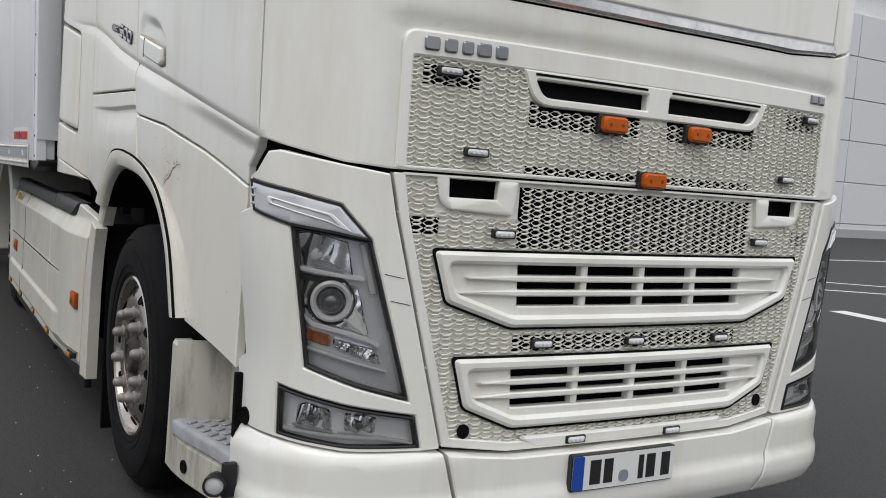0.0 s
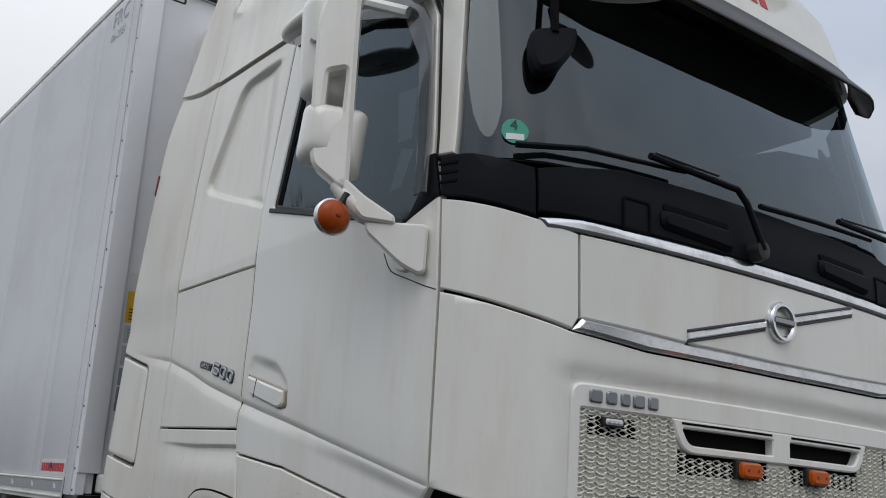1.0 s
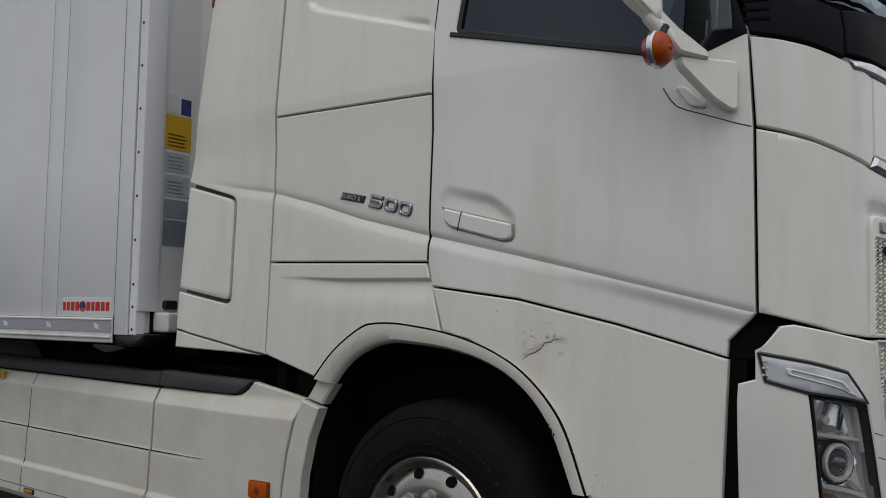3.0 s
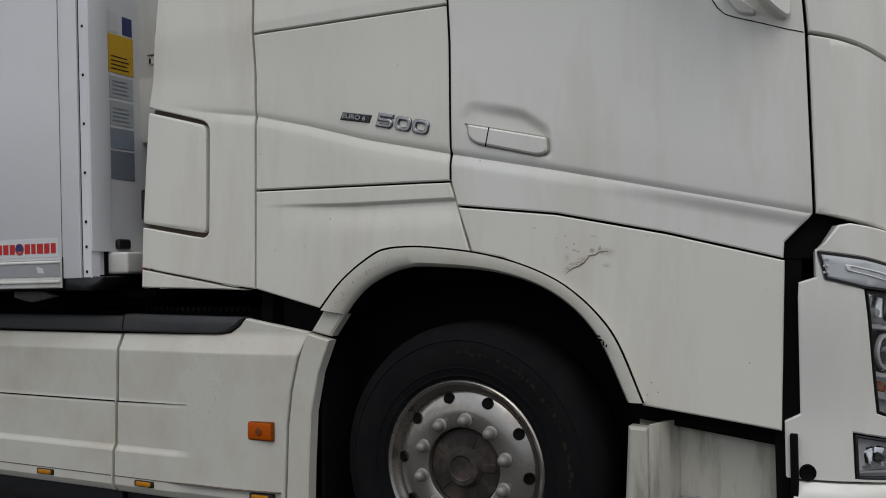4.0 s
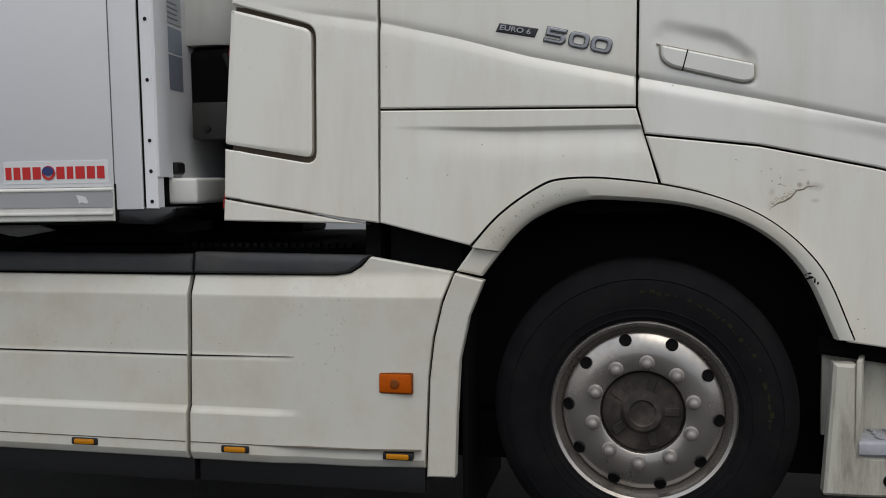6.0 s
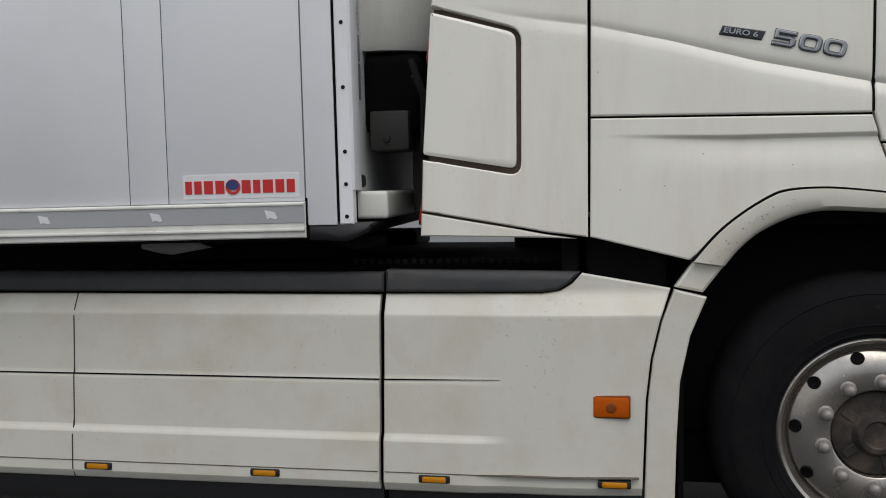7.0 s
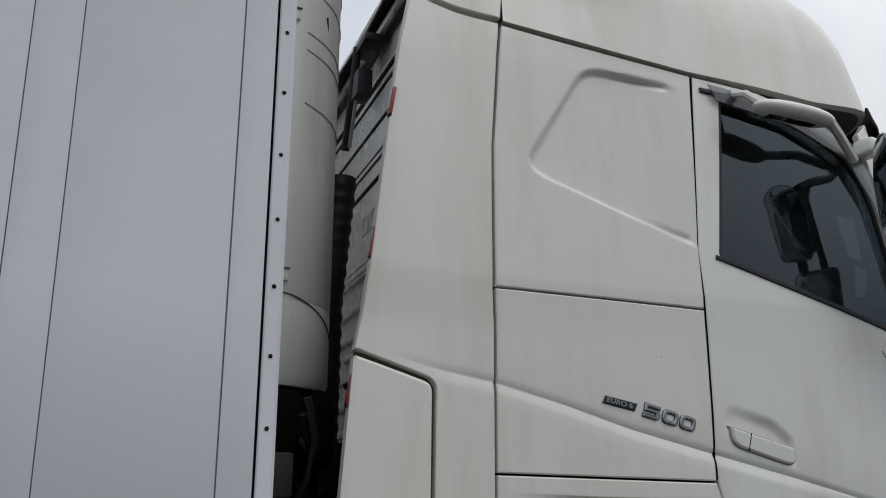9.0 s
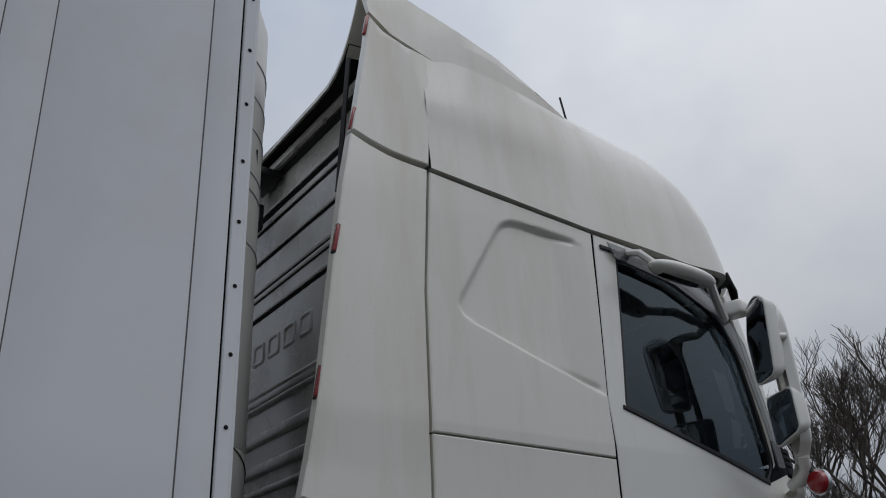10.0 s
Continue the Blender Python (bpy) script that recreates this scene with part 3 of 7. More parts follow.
    part("door_joint", sheet([(0.0965, 1.52), (0.0865, 1.52), (0.0815, 2.387), (-0.0305, 3.165), (-0.0205, 3.165), (0.0915, 2.387)], fn(shoulder, -0.0035), step=(0.05, 0.02), edge=0, depth=0.006), M_DARKGAP, door)
    part("corner_cover", sheet([(-0.905, 2.132), (-1.064, 2.186), (-1.030, 2.335), (-0.992, 2.335), (-0.975, 2.222)], fn(None, 0.003), step=0.1, edge=0.003, lip=0.002, depth=0.012), M_COWL, door, "black cover at the foot of the door frame")
    # smoked wind deflector over the upper window edge
    wind = [(-0.09, 3.135), (-0.12, 3.06), (-0.55, 3.01), (-0.86, 2.90), (-0.955, 2.7), (-0.965, 2.2), (-1.025, 2.2), (-1.03, 2.8), (-0.93, 2.99), (-0.6, 3.11)]
    part("wind_deflector", sheet(wind, fn(None, 0.022), step=0.08, edge=0.004, lip=0.004, depth=0.006), M_SMOKE, door, "smoked plastic wind deflector").visible_shadow = False
    # handle
    handle = rnd([(0.018, 1.707), (0.018, 1.665), (-0.012, 1.640), (-0.238, 1.583), (-0.270, 1.590), (-0.268, 1.640)], [0.006, 0.03, 0.03, 0.03, 0.03, 0.006], 4)
    part("handle_joint", sheet(inset2(handle, -0.005), fn(shoulder, 0.0035), step=0.05, edge=0.002, lip=0.002, depth=0.012), M_RUSTJOINT, door)
    part("door_handle", sheet(handle, fn(shoulder, 0.014), step=0.05, edge=0.006, lip=0.006, depth=0.035), M_PAINT, door, "white pull handle in a shallow dish")
    part("handle_gap", sheet([(-0.066, 1.69), (-0.062, 1.69), (-0.046, 1.624), (-0.05, 1.624)], fn(shoulder, 0.0148), step=0.05, edge=0, depth=0.002), M_DARKGAP, door)
    # thin dark strip at the handle's rear end, painted as its shadow
    part("handle_shadow_lip", sheet([(0.034, 1.715), (0.03, 1.708), (0.012, 1.704), (0.012, 1.709)], fn(shoulder, 0.001), step=0.05, edge=0, depth=0.003), M_SCRATCH, door)


HANDLE_DISH = rnd([(0.07, 1.735), (0.02, 1.80), (-0.19, 1.745), (-0.285, 1.672), (-0.29, 1.585), (-0.27, 1.568), (0.02, 1.628)], 0.03, 3)
M_RUSTJOINT = mat("dusty_joint", (0.36, 0.33, 0.28), 0.8, vary=0.3, scale=30)
build_side(False)
build_side(True)


M_BADGEFACE = mat("badge_bright_silver", (0.40, 0.41, 0.43), 0.25, metal=0.85, vary=0.1, scale=40)


def badges():
    def word(s0, z0, ds, dz):
        def fn(a, b, o):
            s, z = s0 - a * ds, z0 - a * dz + b
            return skin(s, z, max(0.0, o) + 0.004 + shoulder(s, z))
        return fn
    def stroke(points, lift, grow, k):
        """A digit's outline, sheared and laid along the badge line."""
        out = []
        for a, b in points:
            a = k + a + 0.24 * b
            out.append((0.395 - a * 0.973, 1.736 - a * 0.2316 + b))
        return inset2(out, -grow)
    nought = rnd(rect(0.0, 0.066, 0.0, 0.050), 0.019)
    core = rnd(rect(0.0145, 0.0515, 0.0115, 0.0385), 0.010)
    five = [(0.0, 0.0), (0.058, 0.0), (0.069, 0.010), (0.069, 0.024), (0.058, 0.033), (0.016, 0.033), (0.016, 0.0385), (0.068, 0.0385), (0.068, 0.05), (0.003, 0.05), (0.003, 0.0215), (0.052, 0.0215), (0.054, 0.0115), (0.0, 0.0115)]
    for k, shape_out, holes in ((0.0, five, []), (0.080, nought, [core]), (0.154, nought, [core])):
        edge = part("number_badge", sheet(stroke(shape_out, 0, 0.0016, k), on_skin(0.005, shoulder), holes=[stroke(h, 0, -0.0014, k) for h in holes], step=0.1, edge=0.001, lip=0.001, depth=0.008), M_BADGEDARK, truck, "raised silver digit of the number 500")
        part("digit_face", sheet(stroke(shape_out, 0, 0.0, k), on_skin(0.008, shoulder), holes=[stroke(h, 0, 0.0, k) for h in holes], step=0.1, edge=0.003, lip=0.003, depth=0.005), M_BADGEFACE, edge)
    base = [(0.541, 1.801), (0.554, 1.773), (0.424, 1.7485), (0.411, 1.777)]
    part("emission_badge", sheet(base, on_skin(0.004, shoulder), step=0.05, edge=0.003, lip=0.003, depth=0.006), M_BADGEDARK, truck, "small dark emission class badge")
    g = word(0.5415, 1.7790, 0.97, 0.19)
    part("emission_badge_word", lettering("EURO 6", 0.0235, lambda a, b, o: g(a * 1.34, b, o + 0.003), 0.002, 0.2, 0.0006), M_BADGEFACE, truck, "silver letters EURO 6")


badges()


def pillars_and_glass():
    for left in (False, True):
        f = on_skin(-0.004, None, left)
        panel("pillar", [(-1.036, 2.325), (-1.112, 2.318), (-1.175, 3.14), (-1.045, 3.06), (-1.045, 2.86)], truck, f, step=0.08, gap=0.003)
        panel("pillar_seal", [(-1.015, 2.32), (-1.042, 2.32), (-1.050, 2.86), (-0.99, 3.02), (-0.98, 2.98), (-1.022, 2.84)], truck, on_skin(-0.012, None, left), M_BLACK, step=0.08, gap=0)
    screen = both([(1.245, 2.30), (1.175, 3.15)])
    part("windscreen", sheet(screen, on_skin(-0.016), step=0.1, edge=0, depth=0.006), M_SCREEN, truck, "wide dark windscreen").visible_shadow = False
    # black screen border
    border = both([(1.245, 2.30), (1.175, 3.15)])
    inner = both([(1.165, 2.36), (1.11, 3.08)])
    part("screen_border", sheet(border, on_skin(-0.028), holes=[inner], step=0.1, edge=0, depth=0.003), M_BLACK, truck)
    # cowl below the screen
    for left in (False, True):
        f = on_skin(0.0, None, left)
        panel("corner_cowl", front([(1.30, 2.186), (0.99, 2.118), (0.995, 2.272), (1.19, 2.312), (1.315, 2.322)]), truck, f, M_COWL, step=0.05, gap=0.003)
        for k in range(3):
            z = 2.225 + 0.03 * k
            part("cowl_slot", sheet(front([(1.31, z), (1.235, z - 0.004), (1.235, z + 0.004), (1.31, z + 0.009)]), on_skin(0.003, None, left), step=0.05, edge=0, depth=0.003), M_DARKGAP, truck)
    panel("cowl", both([(0.99, 2.132), (0.995, 2.272), (0.7, 2.325), (0.3, 2.335)]), truck, on_skin(0.0), M_COWL, step=0.06, gap=0.003, label="anthracite plastic cowl below the windscreen")
    for c in (0.65, -0.68):
        part("cowl_hatch", sheet(rnd(front([(c + 0.055, 2.13), (c - 0.055, 2.13), (c - 0.055, 2.235), (c + 0.055, 2.235)]), 0.01), on_skin(0.004), holes=[rnd(front([(c + 0.048, 2.137), (c - 0.048, 2.137), (c - 0.048, 2.228), (c + 0.048, 2.228)]), 0.01)], step=0.1, edge=0, depth=0.006), M_DARKGAP, truck)
    for c in (0.39, -0.4):
        part("cowl_grip", sheet(rnd(front([(c + 0.165, 2.225), (c + 0.165, 2.165), (c - 0.16, 2.145), (c - 0.16, 2.22)]), 0.03), on_skin(0.018), step=0.06, edge=0.015, lip=0.014, depth=0.02), M_COWL, truck)
        part("cowl_grip_recess", sheet(rnd(front([(c + 0.15, 2.245), (c + 0.15, 2.226), (c - 0.14, 2.222), (c - 0.14, 2.24)]), 0.006), on_skin(0.004), step=0.06, edge=0, depth=0.006), M_DARKGAP, truck)


pillars_and_glass()


def wipers():
    for pts, arm in (([(1.06, 2.325), (0.85, 2.345), (0.45, 2.368)], [(0.62, 2.37), (0.23, 2.352), (0.19, 2.31), (0.13, 2.17)]),
                     ([(0.09, 2.335), (-0.25, 2.355), (-0.62, 2.37)], [(-0.35, 2.375), (-0.84, 2.39), (-0.9, 2.34), (-1.0, 2.20)])):
        w = part("wiper", tube([skin(MID + a, z, 0.045) for a, z in arm], 0.011, 8), M_COWL, truck, "black wiper arm and blade")
        part("blade", tube([skin(MID + a, z, 0.022) for a, z in pts], 0.010, 6, 0.007), M_COWL, w)
        part("spring", tube([skin(MID + arm[0][0] - 0.02, arm[0][1] + 0.012, 0.05), skin(MID + arm[1][0] + 0.1, arm[1][1] + 0.02, 0.055)], 0.005, 6), M_BADGEDARK, w)
        part("pivot", turned(lathe([(0, 0.03), (0.03, 0.025), (0.035, 0), (0.035, -0.05)], 20), Matrix.Translation(skin(MID + arm[-1][0], arm[-1][1], 0.02)) @ Euler((0, 0, radians(90))).to_matrix().to_4x4()), M_BLACK, w)


wipers()


def front_face():
    # emblem panel between the chrome strips
    panel("emblem_panel", both([(0.855, 2.088), (0.845, 1.840), (0.4, 1.823), (0.02, 1.819)]), truck, on_skin(0.0), step=(0.08, 0.08), gap=0.003, label="white front panel with a round emblem")
    for left in (False, True):
        panel("upper_corner_panel", [(-1.070, 2.178), (-1.38, 2.113), (-1.508, 2.085), (-1.517, 1.842), (-1.495, 1.806), (-1.09, 1.902)], truck, on_skin(0.0, None, left), step=0.04, gap=0.002)
    part("upper_chrome_strip", sheet(front([(0.985, 2.116), (0.96, 2.09), (0.5, 2.09), (-0.5, 2.09), (-0.96, 2.09), (-0.985, 2.116), (-0.85, 2.126), (-0.3, 2.132), (0.3, 2.132), (0.85, 2.126)]), on_skin(0.006), step=0.06, edge=0.008, lip=0.006, depth=0.02), M_CHROME, truck, "narrow chrome strip below the windscreen")
    part("lower_chrome_strip", sheet(front([(0.872, 1.805), (0.838, 1.842), (0.4, 1.824), (0, 1.82), (-0.4, 1.824), (-0.838, 1.842), (-0.872, 1.805), (-0.6, 1.782), (0, 1.777), (0.6, 1.782)]), on_skin(0.010), step=0.05, edge=0.010, lip=0.012, depth=0.03), M_CHROME, truck, "wide worn chrome strip above the grille")
    # emblem ring and its diagonal bar
    ring = turned(lathe([(0.046, -0.012), (0.046, 0.010), (0.052, 0.016), (0.062, 0.016), (0.068, 0.008), (0.068, -0.012)], 40), Matrix.Translation(skin(MID, 1.957, 0.006)) @ Euler((0, 0, radians(90))).to_matrix().to_4x4())
    emblem = part("emblem", ring, M_CHROME, truck, "round silver ring emblem")
    part("emblem_band", sheet(front([(0.062, 1.945), (-0.062, 1.945), (-0.062, 1.972), (0.062, 1.972)]), on_skin(0.022), step=0.1, edge=0.002, depth=0.012), M_BADGEDARK, emblem)
    part("emblem_band_mark", sheet(front([(0.052, 1.951), (-0.052, 1.951), (-0.052, 1.966), (0.052, 1.966)]), on_skin(0.0255), step=0.1, edge=0, depth=0.003), M_BADGE, emblem)
    for a0, a1, k in ((0.44, 0.075, 0.25), (-0.075, -0.44, 0.25)):
        for off, material, lift in ((0.0, M_CHROME, 0.008), (0.016, M_BADGEDARK, 0.005), (-0.016, M_BADGEDARK, 0.005)):
            z = lambda a: 1.957 - a * k + off
            h = 0.010 if material is M_CHROME else 0.005
            part("emblem_bar", sheet(front([(a0, z(a0) - h), (a1, z(a1) - h), (a1, z(a1) + h), (a0, z(a0) + h)]), on_skin(lift), step=0.08, edge=0.003, lip=0.003, depth=0.012), material, emblem)
    # big lower front lid with its window for the mesh hatch
    hatch = rnd(both([(0.868, 1.294), (0.868, 1.668)]), [0, 0.045, 0.045, 0], 5)
    lid = [(-1.099, 1.352), (MID + 1.0, 1.30), (MID + 0.87, 1.291), (MID - 0.87, 1.291), (MID - 1.0, 1.30), (2 * MID + 1.099, 1.352), (2 * MID + 1.088, 1.898), (MID - 0.874, 1.803), (MID - 0.6, 1.778), (MID, 1.773), (MID + 0.6, 1.778), (MID + 0.874, 1.803), (-1.088, 1.898)]
    def lid_shape(s, z):
        d = inside_by(HATCH_EDGE, s, z)
        return -0.014 * ease((d + 0.05) / 0.05)
    panel("front_lid", lid, truck, on_skin(0.0, lid_shape), holes=[rnd(both([(0.85, 1.303), (0.85, 1.65)]), 0.03, 3)], step=(0.05, 0.025), gap=0.003, label="large white front lid")
    return hatch


HATCH_EDGE = both([(0.868, 1.2), (0.868, 1.668)])
HATCH = front_face()
HEX_A, HEX_B = 0.0755, 0.0273


def hexmesh(name, keep, lift, parent, material, drop=0.009, bar=0.0021):
    """A mesh of wide six-sided holes with narrow ones between them, over all cells whose middle passes keep(a, z); a runs from the middle of the front."""
    bm = bmesh.new()
    wide, flat, tall = 0.0215, 0.0082, 0.0085
    low = HEX_B / 2 - tall
    large = [(-wide, 0), (-flat, tall), (flat, tall), (wide, 0), (flat, -tall), (-flat, -tall)]
    half = HEX_A / 2 - wide
    small = [(-half, 0), (-flat, low), (flat, low), (half, 0), (flat, -low), (-flat, -low)]
    rows = int(1.2 / (HEX_B / 2))
    for r in range(rows):
        z = 0.5 + r * HEX_B / 2
        for c in range(-42, 43):
            a = c * HEX_A / 2
            if not keep(a, z):
                continue
            outer = large if (c + r) % 2 == 0 else small
            inner = inset2(outer, bar)
            rings = []
            for pts, o in ((outer, 0.0), (inner, -0.0008), (inset2(inner, 0.0007), -drop)):
                rings.append([bm.verts.new(skin(MID + a + x, z + y, lift + o)) for x, y in pts])
            for p, q in zip(rings, rings[1:]):
                for k in range(6):
                    bm.faces.new((p[k], p[(k + 1) % 6], q[(k + 1) % 6], q[k]))
    bmesh.ops.recalc_face_normals(bm, faces=bm.faces[:])
    return tagged(part(name, bm, material, parent, "cream-white honeycomb grille mesh", flat=True), kind="stuff")


def inside(poly, a, z):
    hit = False
    for (x0, y0), (x1, y1) in zip(poly, poly[1:] + poly[:1]):
        if (y0 > z) != (y1 > z) and a < (x1 - x0) * (z - y0) / (y1 - y0) + x0:
            hit = not hit
    return hit


UPPER_OPEN = [(0.80, 0.625, 1.525, 1.578), (-0.80, -0.625, 1.525, 1.578), (0.462, 0.055, 1.44, 1.512), (-0.055, -0.462, 1.44, 1.512), (0.462, -0.462, 1.303, 1.33)]
SLOT = [(0.485, 1.592), (0.447, 1.505), (-0.447, 1.505), (-0.485, 1.592)]
LOWER_OPEN = [(0.812, 0.722, 1.125, 1.172), (-0.812, -0.722, 1.125, 1.172), (0.475, -0.475, 1.095, 1.268), (0.46, -0.46, 0.795, 0.842)]
UPPER_INSERT = [(0.735, 1.082), (0.69, 0.94), (0.48, 0.868), (-0.48, 0.868), (-0.69, 0.94), (-0.735, 1.082)]
LOWER_INSERT = [(0.652, 0.780), (0.612, 0.640), (0.45, 0.573), (-0.45, 0.573), (-0.612, 0.640), (-0.652, 0.780)]
SURROUND = [(0.872, 1.288), (0.846, 1.167), (0.672, 0.53), (0.46, 0.502), (-0.46, 0.502), (-0.672, 0.53), (-0.846, 1.167), (-0.872, 1.288)]


def rects_holes(rects):
    return [front(rect(r[1], r[0], r[2], r[3])) for r in rects]


def hatch():
    lid = part("mesh_hatch", sheet(inset2(HATCH, 0.004), on_skin(-0.002), holes=[rnd(both([(0.832, 1.306), (0.832, 1.594)]), 0.004, 2)], step=(0.06, 0.06), edge=0.006, lip=0.005, depth=0.03), M_PAINT, truck, "white hinged hatch with a honeycomb grille")
    part("hatch_backing", sheet(both([(0.84, 1.30), (0.84, 1.598)]), on_skin(-0.0165), holes=rects_holes(UPPER_OPEN) + [front([(0.478, 1.586), (0.445, 1.514), (-0.445, 1.514), (-0.478, 1.586)])], step=0.1, edge=0, depth=0.004), M_MESHWHITE, lid)
    # near-black sheet that stands for the shade behind the hatch openings
    part("hatch_shade_sheet", sheet(both([(0.84, 1.30), (0.84, 1.60)]), on_skin(-0.034), step=0.1, edge=0, depth=0.002), M_DARKGAP, lid)
    hexmesh("hatch_mesh", lambda a, z: abs(a) < 0.845 and 1.300 < z < 1.600 and not inside(SLOT, a, z - 0.008) and not inside(SLOT, a, z + 0.012), -0.006, lid, M_MESHWHITE)
    # air slots
    frame_outer = rnd(front([(0.50, 1.598), (0.455, 1.50), (-0.455, 1.50), (-0.50, 1.598)]), [0.0, 0.05, 0.05, 0.0])
    h1 = rnd(front([(0.455, 1.572), (0.425, 1.524), (0.045, 1.524), (0.045, 1.572)]), [0.01, 0.025, 0.004, 0.004])
    h2 = rnd(front([(-0.045, 1.572), (-0.045, 1.524), (-0.425, 1.524), (-0.455, 1.572)]), [0.004, 0.004, 0.025, 0.01])
    part("air_slot_frame", sheet(frame_outer, on_skin(0.0), holes=[h1, h2], step=0.08, edge=0.005, lip=0.005, depth=0.03), M_PAINT, lid, "white frame round two dark air slots")
    for a0, a1 in ((0.46, 0.05), (-0.05, -0.46)):
        part("air_slot_groove", sheet(front([(a0, 1.590), (a1, 1.590), (a1, 1.583), (a0, 1.583)]), on_skin(0.0015), step=0.1, edge=0, depth=0.003), M_DARKGAP, lid)


hatch()


def letters_as_bars():
    """The maker's lettering as a row of plain silver bars."""
    for a, w in ((0.785, 0.044), (0.730, 0.038), (0.680, 0.034), (0.630, 0.044), (0.575, 0.038)):
        part("nameplate_bar", sheet(rnd(front(rect(a - w / 2, a + w / 2, 1.612, 1.648)), 0.008), on_skin(0.006), step=0.1, edge=0.004, lip=0.004, depth=0.012), M_BADGE, truck)
    for k in range(2):
        a = -0.735 - k * 0.046
        part("model_block", sheet(front([(a, 1.626), (a - 0.036, 1.626), (a - 0.036, 1.655), (a, 1.655)]), on_skin(0.006), step=0.1, edge=0.004, lip=0.004, depth=0.012), M_BADGE, truck)


letters_as_bars()


def small_lamp(parent, a, z, material, w=0.034, h=0.011, lift=0.004, name="marker_lamp", label="", thick=0.022):
    """A small clip-on lamp on the front mesh."""
    body = part(name, sheet(rnd(front(rect(a - w - 0.006, a + w + 0.006, z - h - 0.004, z + h + 0.004)), 0.006), on_skin(lift + 0.008), step=0.1, edge=0.003, lip=0.003, depth=0.016), M_BLACK, parent, label)
    part("lens", sheet(rnd(front(rect(a - w, a + w, z - h, z + h)), min(0.016, h * 0.9)), on_skin(lift + thick), step=0.03, edge=0.006, lip=0.006, depth=thick), material, body)
    for k in ((-1, 1) if material is M_ORANGE else (-1, 0, 1)):
        part("lens_dot", sheet(rnd(front(rect(a + k * w * 0.5 - 0.004, a + k * w * 0.5 + 0.004, z - min(h * 0.5, 0.005), z + min(h * 0.5, 0.005))), 0.003), on_skin(lift + thick + 0.0015), step=0.1, edge=0, depth=0.002), M_GREYLAMP if material is M_LAMPWHITE else M_BOSS, body)


for a, z in ((0.183, 1.469), (-0.166, 1.469), (0.010, 1.314)):
    small_lamp(truck, a, z, M_ORANGE, 0.046, 0.023, name="amber_flasher", label="amber flasher lamp on the grille", thick=0.028)
for a, z in ((0.728, 1.563), (0.632, 1.354), (-0.742, 1.566), (-0.635, 1.353), (0.526, 1.134), (-0.522, 1.136), (0.366, 0.819), (0.014, 0.819), (-0.367, 0.817), (0.215, 0.524), (-0.18, 0.520)):
    small_lamp(truck, a, z, M_LAMPWHITE, 0.031, 0.0085, name="white_marker_lamp", label="small clear marker lamp on the grille", thick=0.015)


